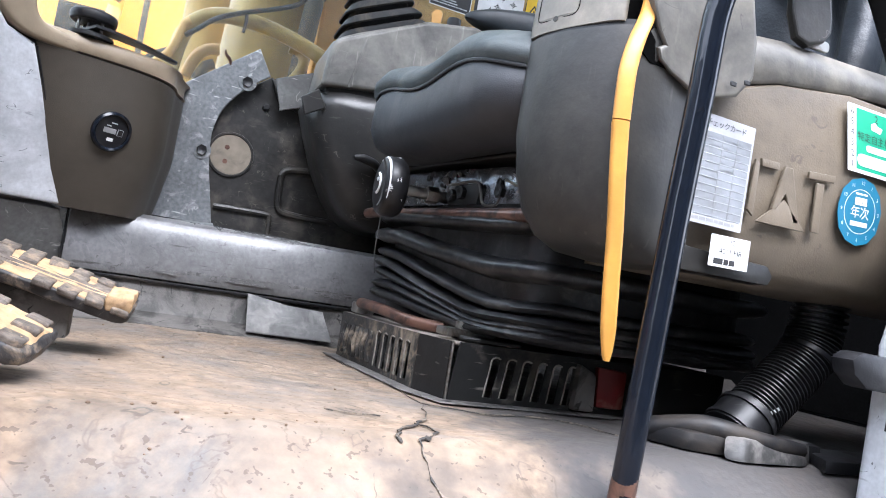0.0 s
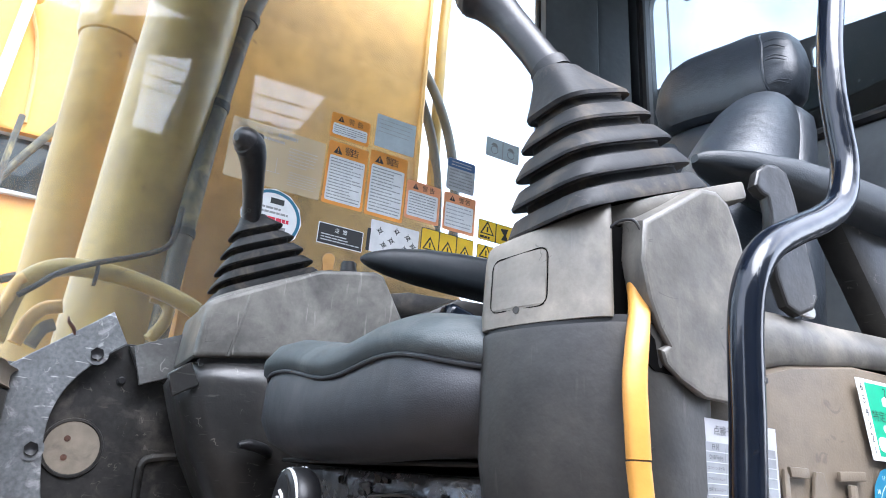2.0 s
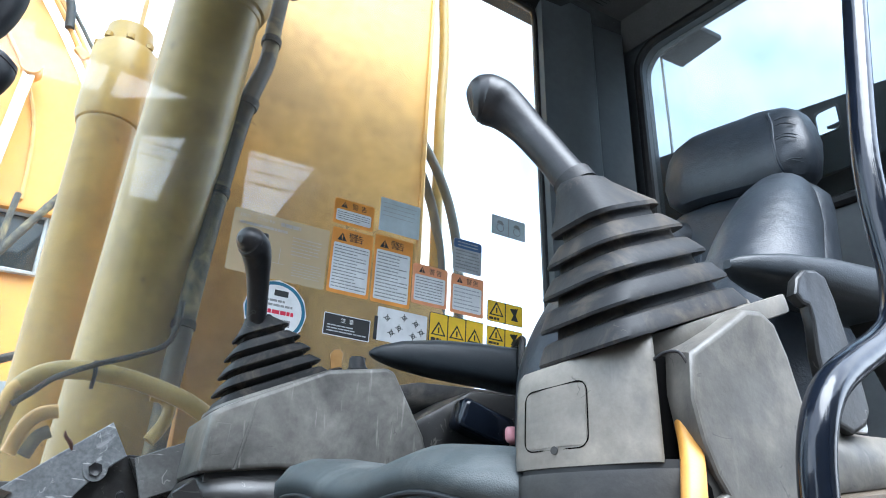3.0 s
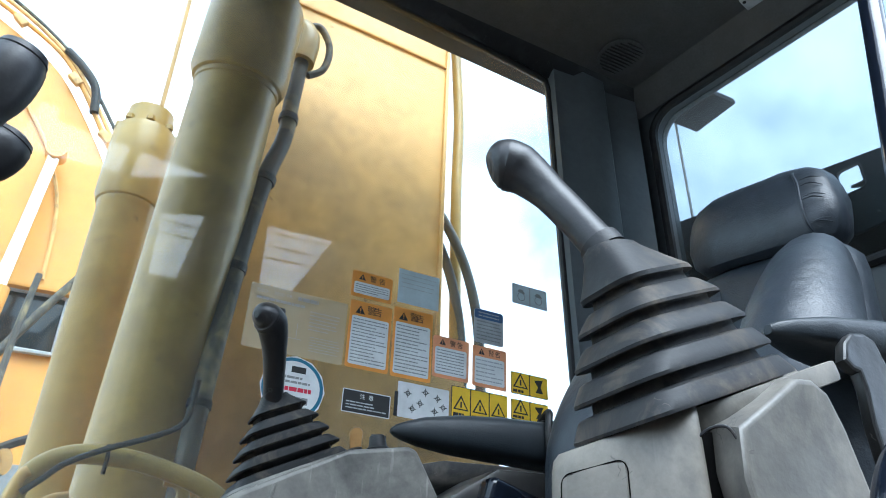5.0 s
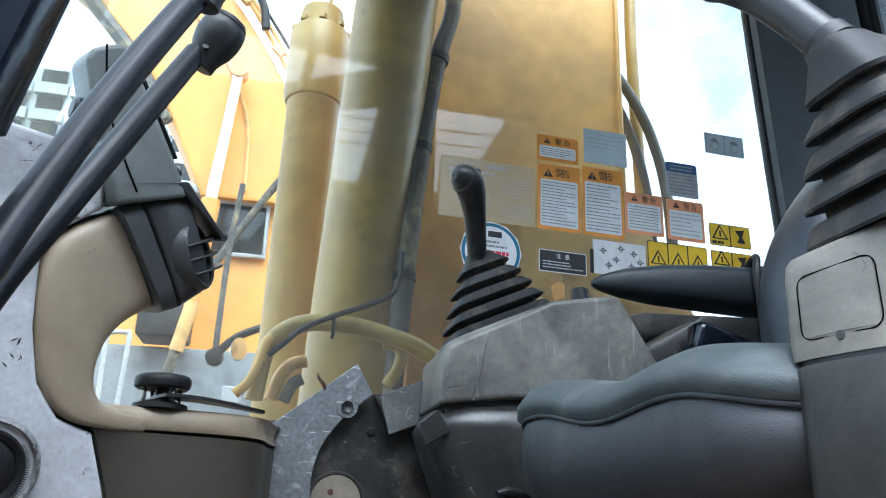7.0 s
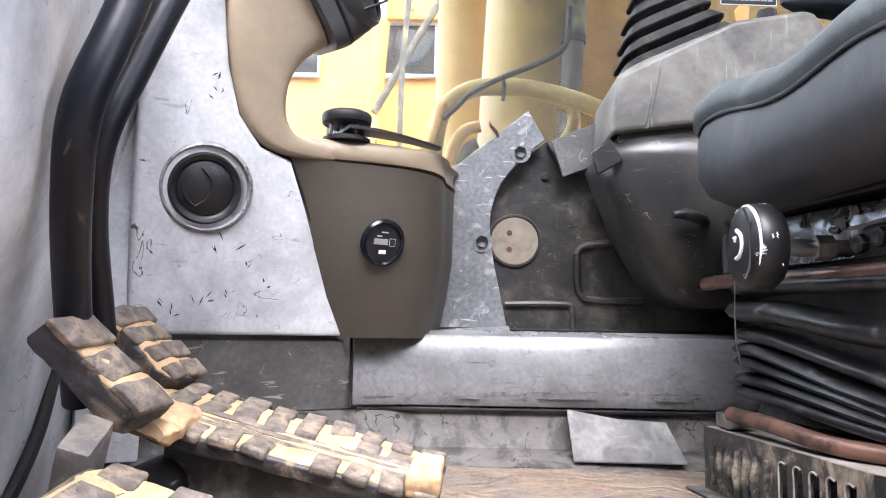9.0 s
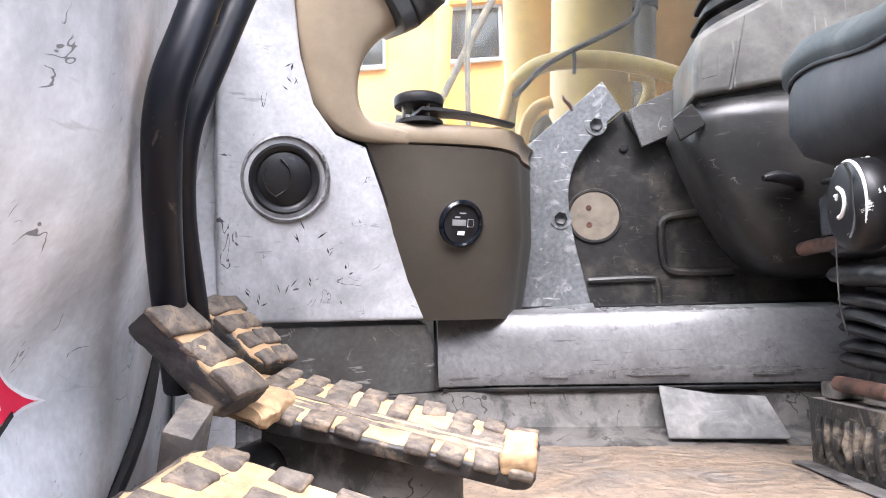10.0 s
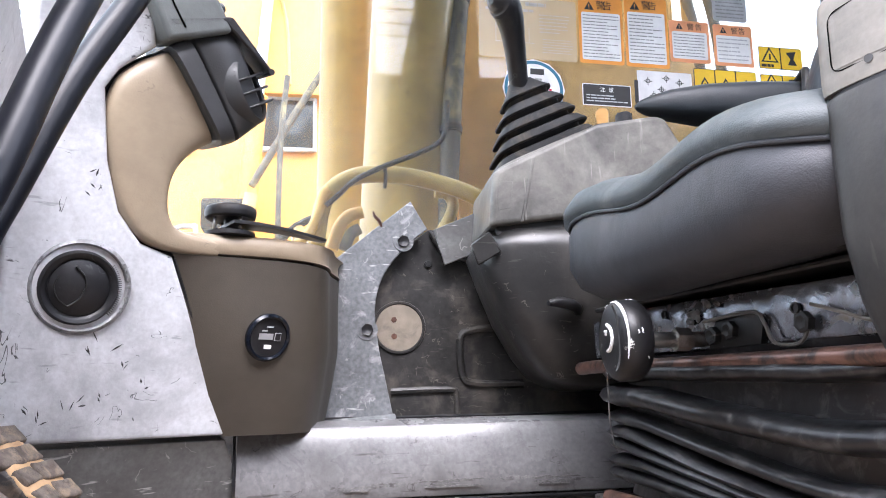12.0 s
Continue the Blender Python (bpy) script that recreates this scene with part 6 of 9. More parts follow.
def slotted_base():
    t = thing("seat_pedestal", "low black slotted steel seat pedestal", "pedestal", (0.3, 1.0, 0.0))
    plan = [(0.158, 1.178), (0.192, 0.905), (0.212, 0.850), (0.46, 0.862), (0.62, 0.87), (0.62, 1.178)]
    top = 0.070
    lid = prism([(x, y, top) for x, y in plan], (0, 0, -0.004), 0.001, 1)
    part("lid", lid, "lid_dust", t, "dust-covered steel lid")

    def wall(a, b, slots, lean=0.0):
        """One folded side: a strip with slots through it."""
        a, b = V((*a, 0)), V((*b, 0))
        u = (b - a)
        length = u.length
        u.normalize()
        nrm = V((u.y, -u.x, 0))
        cells = []
        x = 0.0
        for s0, s1 in slots:
            cells += [(x, s0, False), (s0, s1, True)]
            x = s1
        cells.append((x, length, False))
        bm = bmesh.new()
        for x0, x1, slot in cells:
            spans = ((0.0, 0.010), (0.057, top)) if slot else ((0.0, top),)
            for z0, z1 in spans:
                s0, s1 = lean * z0, lean * z1
                lo = [a + u * (x0 + s0) + V((0, 0, z0)), a + u * (x1 + s0) + V((0, 0, z0)), a + u * (x1 + s1) + V((0, 0, z1)), a + u * (x0 + s1) + V((0, 0, z1))]
                merge(bm, prism(lo, nrm * 0.003, 0))
        return bm

    part("front_side", wall(plan[0], plan[1], [(0.148 + 0.0235 * k, 0.161 + 0.0235 * k) for k in range(5)]), "crusted", t)
    fa, fb = V((*plan[0], 0)), V((*plan[1], 0))
    fu = (fb - fa).normalized()
    rnd_p = random.Random(17)
    for k in range(7):
        base = fa + fu * (0.022 + 0.0175 * k) + V((-0.0005, 0, 0.012))
        pts = [base + fu * rnd_p.uniform(-0.002, 0.002) + V((-0.0035 * math.sin(math.pi * h / 4) - 0.001, 0, 0.0105 * h)) for h in range(5)]
        part("pressed_rib", tube(pts, [0.003 + rnd_p.uniform(0.001, 0.0028) for _ in pts], 7, 3), "crusted", t)
    na, nb = V((*plan[2], 0)), V((*plan[3], 0))
    nu = (nb - na).normalized()
    for base, u, first, step, count, lean in ((fa, fu, 0.148, 0.0235, 5, 0.0), (na, nu, 0.046, 0.0215, 6, 0.12)):
        for k in range(count):
            foot = base + u * (first + step * k - 0.0006)
            out = V((u.y, -u.x, 0)) * 0.0030
            out = out if (foot + out - V((0.4, 1.02, 0))).length > (foot - out - V((0.4, 1.02, 0))).length else -out
            line = [foot + out + u * (lean * z) + V((0, 0, z)) for z in (0.010, 0.025, 0.042, 0.054)] + [foot + out + u * (lean * 0.057 + 0.005) + V((0, 0, 0.0575)), foot + out + u * (lean * 0.057 + 0.011) + V((0, 0, 0.0560))]
            part("slot_edge", tube(line, 0.0011, 6, 3), "slot_rim", t)
    part("corner_side", wall(plan[1], plan[2], []), "frame", t)
    part("near_side", wall(plan[2], plan[3], [(0.046 + 0.0215 * k, 0.057 + 0.0215 * k) for k in range(6)], 0.12), "frame", t)
    part("far_side", wall(plan[3], plan[4], []), "frame", t)
    part("edge", tube([(0.212, 0.849, 0.0), (0.212, 0.849, top)], 0.002, 6, 2), "steel", t)
    part("lug", box((0.240, 0.882, 0.079), (0.07, 0.028, 0.010), 0.003, 2, Matrix.Rotation(0.15, 3, "Z")), "steel", t, "worn steel clamp")
    part("lug_plate", box((0.262, 0.872, 0.074), (0.075, 0.045, 0.006), 0.002, 1), "frame", t)
    part("lug_bolt", lathe([(0.006, 0), (0.006, 0.008), (0.003, 0.009)], (0.232, 0.885, 0.084), (0, 0, 1), 6), "steel", t)
    part("lug", box((0.178, 1.150, 0.080), (0.028, 0.035, 0.016), 0.003), "steel", t, "worn steel clamp")
    part("slide_bar", tube([(0.170, 1.135, 0.088), (0.182, 1.06, 0.086), (0.195, 0.98, 0.080), (0.23, 0.93, 0.078)], 0.008, 10, 4), "rust", t, "rust-red bar")
    part("flange", prism([(0.135, 1.185, 0.0015), (0.170, 0.895, 0.0015), (0.198, 0.825, 0.0015), (0.50, 0.842, 0.0015), (0.62, 0.85, 0.0015), (0.62, 1.185, 0.0015)], (0, 0, 0.002), 0.001, 1), "kick", t)
    part("tail_lamp", prism([(0.412, 0.848, 0.012), (0.452, 0.848, 0.012), (0.452, 0.848, 0.060), (0.409, 0.848, 0.062)], (0, 0.02, 0), 0.004, 2), "red_lens", t, "dark red block")
    part("tail_cover", prism([(0.378, 0.845, 0.006), (0.409, 0.845, 0.006), (0.407, 0.845, 0.052), (0.381, 0.845, 0.064)], (0, 0.02, 0), 0.005, 2), "kick", t)
    return t


M["crusted"] = material("mud_crusted_black_steel", (0.020, 0.019, 0.018), 0.6, stain=(0.20, 0.165, 0.125), stain_scale=30, stain_lo=0.52, stain_hi=0.66, stain_rough=0.9, bump=0.8, bump_scale=140, marks=(0.30, 0.26, 0.21), mark_amt=0.5, mark_scale=24, mottle=0.35)
M["slot_rim"] = material("dusty_worn_slot_rim", (0.20, 0.18, 0.155), 0.7, stain=(0.06, 0.055, 0.05), stain_scale=40)
M["lid_dust"] = material("dusty_steel_lid", (0.20, 0.175, 0.15), 0.8, stain=(0.05, 0.046, 0.042), stain_scale=12, stain_lo=0.50, stain_hi=0.66, mottle=0.25)
M["red_lens"] = material("dark_red_plastic", (0.13, 0.012, 0.012), 0.3, stain=(0.2, 0.12, 0.09), stain_scale=30)
slotted_base()


# ---- near console ----
def left_console():
    t = thing("left_console", "worn grey near operator console with torn flap", "console", (0.32, 0.70, 0.18))
    foot = [(0.222, 0.757), (0.207, 0.748), (0.214, 0.710), (0.232, 0.672), (0.252, 0.645), (0.280, 0.633), (0.315, 0.636), (0.345, 0.648), (0.36, 0.70), (0.36, 0.755), (0.30, 0.762)]
    cx, cy = 0.30, 0.700

    def ring(k, z, shift=0.0, rise=0.0):
        return spline([(cx + (x - cx) * k + shift, cy + (y - cy) * (0.4 + 0.6 * k), z + rise * (x - 0.2)) for x, y in foot], 3, True)

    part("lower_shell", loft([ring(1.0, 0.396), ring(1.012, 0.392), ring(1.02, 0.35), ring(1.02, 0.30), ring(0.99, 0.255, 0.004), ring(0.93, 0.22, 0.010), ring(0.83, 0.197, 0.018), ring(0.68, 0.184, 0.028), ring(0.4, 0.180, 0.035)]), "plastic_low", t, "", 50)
    part("seam", loft([ring(0.97, 0.390), ring(0.97, 0.402)]), "ink", t)
    # upper box, lower at its front, cut off behind the slot
    box_foot = [(0.222, 0.760), (0.207, 0.750), (0.215, 0.712), (0.230, 0.676), (0.243, 0.652), (0.252, 0.648), (0.262, 0.66), (0.30, 0.668), (0.40, 0.67), (0.41, 0.72), (0.40, 0.762), (0.32, 0.765)]

    def ring2(k, z, rise):
        return spline([(0.31 + (x - 0.31) * k, 0.715 + (y - 0.715) * k, z + rise * (x - 0.2)) for x, y in box_foot], 3, True)

    part("upper_shell", loft([ring2(1.0, 0.400, 0), ring2(1.004, 0.41, 0.0), ring2(0.985, 0.455, 0.36), ring2(0.968, 0.466, 0.38), ring2(0.93, 0.4715, 0.385), ring2(0.6, 0.472, 0.385)]), "plastic", t, "", 50)
    deck_out = [(0.246, 0.690), (0.250, 0.672), (0.260, 0.658), (0.276, 0.648), (0.300, 0.643), (0.398, 0.641), (0.412, 0.652), (0.414, 0.755), (0.250, 0.760), (0.246, 0.740)]
    part("boot_rim", prism([V((x, y, 0.4690 + 0.385 * (x - 0.2))) for x, y in deck_out], (0.004, 0, -0.016), 0.004, 2), "plastic", t)
    # small hatch in the front face: a fine joint that follows the curved shell
    line = [p for p in spline([(x, y, 0) for x, y in box_foot], 12, True)]
    line = line[10:60]

    def on_shell(u, f, out=0.0):
        s, k = u, 0
        while k < len(line) - 2 and s > (line[k + 1] - line[k]).length:
            s -= (line[k + 1] - line[k]).length
            k += 1
        d = (line[k + 1] - line[k]).normalized()
        p = line[k] + d * s
        g = 1.004 - 0.019 * f
        nrm = V((d.y, -d.x, 0))
        nrm = nrm if nrm.x < 0 else -nrm
        return V((0.31 + (p.x - 0.31) * g, 0.715 + (p.y - 0.715) * g, 0.41 + f * (0.052 + 0.30 * (p.x - 0.2)))) + nrm * out

    ring_h = [(u, 0.04 + 0.82 * v / 0.044) for u, v in rounded(0.010, 0.066, 0.0, 0.044, 0.008)]
    part("hatch_joint", tube([on_shell(u, f, 0.0002) for u, f in ring_h] + [on_shell(*ring_h[0], 0.0002)], 0.0005, 6, 1, False), "void", t)
    grid = [[on_shell(0.0115 + 0.053 * a / 8, 0.075 + 0.75 * c / 6, 0.0004) for a in range(9)] for c in range(7)]
    hatch = loft(grid, False, False)
    ret = bmesh.ops.extrude_face_region(hatch, geom=list(hatch.faces))
    bmesh.ops.translate(hatch, vec=(0.004, 0.002, 0), verts=[v for v in ret["geom"] if isinstance(v, bmesh.types.BMVert)])
    part("hatch", hatch, "plastic", t, "small grey hatch")
    part("latch", lathe([(0.0030, 0.0), (0.0030, 0.0005), (0.0004, 0.0006)], on_shell(0.038, 0.03, 0.0003), (-0.9, -0.44, 0), 14), "plastic_low", t)
    # slot behind the lever and flap gap: black plates paint their unlit depth
    part("slot", prism([(0.255, 0.6535, 0.398), (0.300, 0.6600, 0.398), (0.300, 0.6600, 0.480), (0.257, 0.6535, 0.474)], (0.0, 0.004, 0), 0), "void", t)
    part("flap_gap", prism([(0.258, 0.6365, 0.394), (0.262, 0.6345, 0.374), (0.274, 0.6325, 0.362), (0.292, 0.6310, 0.360), (0.300, 0.6310, 0.40)], (0, 0.003, 0), 0), "void", t)
    # torn outer flap
    fp = [(0.265, 0.472), (0.295, 0.492), (0.327, 0.514), (0.346, 0.516), (0.360, 0.508), (0.370, 0.484), (0.388, 0.410), (0.389, 0.374), (0.372, 0.352), (0.345, 0.345), (0.318, 0.346), (0.294, 0.356), (0.280, 0.366), (0.277, 0.376), (0.284, 0.380), (0.276, 0.392), (0.268, 0.412), (0.262, 0.440)]
    part("flap", prism([(x, 0.6265 + 0.05 * max(0, 0.285 - x), z) for x, z in fp], (0.008, 0.040, 0.012), 0.007, 3), "plastic", t, "torn grey plastic flap")
    part("flap_lip", tube([(0.250, 0.651, 0.468), (0.256, 0.644, 0.474), (0.263, 0.636, 0.474), (0.267, 0.632, 0.464)], 0.0012, 8, 4), "rubber", t)
    for x in (0.362, 0.378):
        part("slot_hole", box((x, 0.6225, 0.362 + 0.3 * (x - 0.362)), (0.008, 0.002, 0.005), 0.001, 1), "ink", t)
    return t


left_console()


def left_joystick():
    t = thing("joystick", "black control joystick with stepped rubber boot on the near console", "joystick", (0.285, 0.70, 0.50), group="joysticks")
    part("boot", boot([((0.299 - 0.0062 * k, 0.703 + 0.002 * k, 0.508 + 0.0248 * k), a, b) for k, (a, b) in enumerate(((0.077, 0.058), (0.069, 0.055), (0.060, 0.051), (0.050, 0.045), (0.039, 0.037)))], (0.248, 0.713, 0.638), 0.0185, 0.37), "boot_rubber", t, "", 32)
    path = [(0.250, 0.712, 0.630), (0.236, 0.728, 0.665), (0.220, 0.745, 0.700), (0.208, 0.756, 0.721), (0.199, 0.762, 0.731), (0.190, 0.767, 0.736), (0.182, 0.771, 0.7365), (0.1765, 0.774, 0.736), (0.1745, 0.775, 0.7355)]
    grip = part("grip", tube(path, (0.0165, 0.0155, 0.0165, 0.0200, 0.0232, 0.0240, 0.0215, 0.0150, 0.0060), 22, 6), "black", t, "", 70)
    part("collar", tube([(0.249, 0.7135, 0.634), (0.245, 0.718, 0.644)], 0.0185, 20, 2, False), "rubber", grip)
    return t


left_joystick()


def tan_base():
    t = thing("console_base", "tan plastic console base with embossed emblem", "console base", (0.65, 0.72, 0.18))
    rings = []
    for x, y in ((0.325, 0.660), (0.35, 0.652), (0.45, 0.650), (0.55, 0.652), (0.65, 0.657), (0.80, 0.672), (1.02, 0.70)):
        top = 0.34 + 0.045 * min(1, (x - 0.325) / 0.05) + 0.02 * min(1, max(0, x - 0.40) / 0.15)
        rings.append([V((x, y + 0.10, top)), V((x, y + 0.01, top)), V((x, y + 0.002, top - 0.004)), V((x, y, top - 0.02)), V((x, y - 0.001, 0.28)), V((x, y + 0.003, 0.235)), V((x, y + 0.012, 0.20)), V((x, y + 0.024, 0.186)), V((x, y + 0.04, 0.181)), V((x, y + 0.12, 0.180))])
    part("shell", loft(rings), "tan_grime", t, "", 50)
    # dark cover on top, falling towards the rear
    rings = []
    for x, y, z0, z1 in ((0.36, 0.662, 0.37, 0.44), (0.45, 0.655, 0.392, 0.446), (0.55, 0.656, 0.404, 0.447), (0.68, 0.661, 0.412, 0.452), (0.85, 0.68, 0.408, 0.44), (1.02, 0.705, 0.40, 0.42)):
        rings.append([V((x, y + 0.12, z1 + 0.004)), V((x, y + 0.03, z1 + 0.002)), V((x, y + 0.010, z1 - 0.006)), V((x, y + 0.001, z1 - 0.022)), V((x, y, z0 + 0.004)), V((x, y + 0.003, z0)), V((x, y + 0.12, z0))])
    part("top_cover", loft(rings), "plastic", t, "grey top cover", 50)
    part("lower_lip", prism([(0.32, 0.652, 0.182), (0.465, 0.652, 0.182), (0.470, 0.652, 0.192), (0.462, 0.652, 0.202), (0.36, 0.652, 0.206), (0.32, 0.652, 0.22)], (0, 0.03, 0), 0.003, 2), "plastic_dark", t)
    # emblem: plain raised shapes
    e = V((0.418, 0.6475, 0.243))

    def raised(name, pts, mat="tan_grime"):
        part(name, prism([e + V((x, 0, z)) for x, z in pts], (0, -0.0035, 0), 0.0012, 2), mat, t)

    raised("emblem_bar", [(0.0, 0.010), (0.008, 0.004), (0.009, 0.058), (0.003, 0.062)])
    raised("emblem_bar", [(0.012, 0.056), (0.034, 0.056), (0.034, 0.064), (0.010, 0.064)])
    raised("emblem_bar", [(0.074, 0.056), (0.110, 0.058), (0.110, 0.066), (0.074, 0.064)])
    raised("emblem_bar", [(0.086, 0.002), (0.096, 0.002), (0.096, 0.054), (0.086, 0.054)])
    raised("emblem_triangle", [(0.012, 0.0), (0.078, 0.0), (0.046, 0.028)])
    raised("emblem_bar", [(0.046, 0.034), (0.060, 0.006), (0.068, 0.006), (0.052, 0.062), (0.042, 0.062), (0.030, 0.016), (0.036, 0.014)])
    return t


tan_base()


def safety_lever():
    t = thing("safety_lever", "orange-yellow hydraulic lockout lever hanging in its slot", "lever", (0.265, 0.64, 0.09))
    pts = [((0.291, 0.668, 0.472), 0.0070), ((0.281, 0.655, 0.440), 0.0072), ((0.269, 0.640, 0.408), 0.0076), ((0.2540, 0.628, 0.378), 0.0080), ((0.2465, 0.6235, 0.352), 0.0082), ((0.2445, 0.6215, 0.330), 0.0080), ((0.2450, 0.621, 0.299), 0.0078)]
    up = [(p, w) for p, w in pts]
    lo = [((0.2450, 0.6215, 0.2978), 0.0078), ((0.2500, 0.6215, 0.2480), 0.0074), ((0.2555, 0.6215, 0.2010), 0.0073), ((0.2605, 0.6215, 0.1420), 0.0072), ((0.2632, 0.6215, 0.1150), 0.0068), ((0.2650, 0.6215, 0.0960), 0.0048), ((0.2657, 0.6215, 0.0865), 0.0022)]
    for name, seq in (("handle", up), ("sleeve", lo)):
        path = spline([p for p, _ in seq], 5)
        rings = []
        for i, p in enumerate(path):
            f = i / (len(path) - 1) * (len(seq) - 1)
            k = min(int(f), len(seq) - 2)
            w = seq[k][1] + (seq[k + 1][1] - seq[k][1]) * (f - k)
            rings.append(superring(p, w, 0.006, V((0.93, -0.36, 0)), V((0.36, 0.93, 0)), 16, 0.6))
        part(name, loft(rings), "yellow_lever", t)
    part("pin", lathe([(0.0012, 0), (0.0012, 0.001), (0.0003, 0.001)], (0.2515, 0.6145, 0.306), (-0.3, -1, 0), 8), "ink", t)
    return t


safety_lever()


def hand_rail():
    t = thing("grab_rail", "bent glossy black tubular grab rail at the doorway", "handrail", (0.279, 0.590, -0.045))
    path = [(0.277, 0.590, -0.05), (0.279, 0.580, 0.10), (0.281, 0.573, 0.22), (0.283, 0.566, 0.32), (0.284, 0.562, 0.385), (0.292, 0.560, 0.418), (0.314, 0.562, 0.443), (0.350, 0.566, 0.464), (0.392, 0.570, 0.485), (0.424, 0.573, 0.508), (0.441, 0.575, 0.545), (0.443, 0.577, 0.585), (0.444, 0.578, 0.62), (0.453, 0.580, 0.67), (0.476, 0.582, 0.75), (0.512, 0.585, 0.87), (0.562, 0.588, 1.05), (0.620, 0.592, 1.25)]
    part("tube", tube(path, 0.0112, 22, 6), "black_paint", t)
    part("rust_patch", tube([(0.277, 0.590, -0.040), (0.2773, 0.589, -0.028), (0.2776, 0.5876, -0.012), (0.2779, 0.5864, 0.004)], (0.0108, 0.0114, 0.0115, 0.0109), 22, 4), "rust", t, "rust patch worn through the paint")
    part("foot", lathe([(0.024, 0), (0.024, 0.006), (0.016, 0.010)], (0.279, 0.590, -0.047), (0, 0, 1), 20), "rust", t)
    return t


hand_rail()


def drain_hose():
    t = thing("corrugated_hose", "black corrugated air hose under the near console", "hose", (0.52, 0.745, 0.0))
    path = spline([(0.645, 0.748, 0.20), (0.642, 0.748, 0.15), (0.628, 0.747, 0.115), (0.600, 0.745, 0.085), (0.570, 0.742, 0.058), (0.545, 0.739, 0.036)], 28)
    radii = [0.030 + (0.0030, 0.0030, -0.0026, -0.0026)[k % 4] for k in range(len(path))]
    part("hose", tube(path, radii, 26, 1, False), "hose_rubber", t, "", 25)
    part("cuff", tube([(0.548, 0.740, 0.040), (0.520, 0.736, 0.014)], 0.034, 22, 2, False), "black", t)
    for f in (0.1, 0.8):
        p = V((0.548, 0.740, 0.040)).lerp(V((0.520, 0.736, 0.014)), f)
        part("cuff_ring", tube([p, p + V((-0.004, -0.0006, -0.0037))], 0.0365, 22, 2, False), "black", t)
    part("clip", tube([(0.634, 0.7165, 0.118), (0.650, 0.722, 0.128), (0.659, 0.745, 0.132)], 0.002, 6, 4), "steel", t)
    part("band", tube([(0.632, 0.7475, 0.119), (0.629, 0.7472, 0.114)], 0.0345, 22, 2, False), "black", t)
    part("print", box((0.5530, 0.710, 0.049), (0.020, 0.001, 0.004), 0, 1, Matrix.Rotation(-0.5, 3, "Y")), "ink_pale", t)
    return t


M["hose_rubber"] = material("glossy_hose_rubber", (0.016, 0.016, 0.017), 0.36, stain=(0.12, 0.10, 0.08), stain_scale=25, stain_lo=0.6, stain_hi=0.75, stain_rough=0.8)


drain_hose()


M["smeared"] = material("mud_smeared_rubber", (0.03, 0.029, 0.028), 0.5, stain=(0.15, 0.14, 0.13), stain_scale=14, stain_lo=0.52, stain_hi=0.66, stain_rough=0.8, mottle=0.3)


def hose_socket():
    t = thing("floor_socket", "black moulded floor socket smeared with pale mud", "socket", (0.50, 0.70, 0.0))
    part("block", prism([(0.40, 0.735, 0.0), (0.425, 0.690, 0.0), (0.49, 0.672, 0.0), (0.60, 0.680, 0.0), (0.60, 0.76, 0.0), (0.45, 0.77, 0.0)], (0, 0, 0.022), 0.008, 2), "rubber", t)
    part("fold", prism([(0.45, 0.668, 0.0), (0.468, 0.655, 0.0), (0.555, 0.660, 0.0), (0.575, 0.672, 0.0), (0.54, 0.70, 0.0)], (0.01, 0.012, 0.024), 0.006, 2), "smeared", t, "mud-smeared folded flange")
    part("fold", tube([(0.40, 0.74, 0.014), (0.45, 0.700, 0.026), (0.505, 0.676, 0.020), (0.56, 0.672, 0.016)], (0.010, 0.013, 0.011, 0.008), 10, 5), "rubber", t)
    part("lip", prism([(0.56, 0.640, 0.0), (1.0, 0.66, 0.0), (1.0, 0.72, 0.0), (0.60, 0.71, 0.0)], (0, 0, 0.014), 0.004, 2), "rubber", t)
    return t


hose_socket()


# ---- travel pedals and levers ----
def slab(p0, p1, across, half, thick, taper=1.0):
    """A worn rubber-covered plate from p0 to p1, rounded at its rim."""
    p0, p1, side = V(p0), V(p1), V(across).normalized()
    along = (p1 - p0)
    nrm = side.cross(along).normalized()
    nrm = nrm if nrm.z > 0 else -nrm
    rings = []
    for f in (0.0, 0.02, 0.06, 0.2, 0.4, 0.6, 0.8, 0.94, 0.98, 1.0):
        edge = 0.5 if f in (0.0, 1.0) else (0.85 if f in (0.02, 0.98) else 1.0)
        w = half * (1 + (taper - 1) * f)
        rings.append(superring(p0 + along * f, w * (0.5 + 0.5 * edge), thick * edge, side, nrm, 22, 0.35))
    return loft(rings), along.normalized(), side, nrm


def rough(bm, cuts, amount):
    """Breaks up a smooth form with knocks and crumbs."""
    bmesh.ops.subdivide_edges(bm, edges=list(bm.edges), cuts=cuts, use_grid_fill=True)
    for v in bm.verts:
        v.co += noise.noise_vector(v.co * 45) * amount + noise.noise_vector(v.co * 160) * (amount * 0.45)


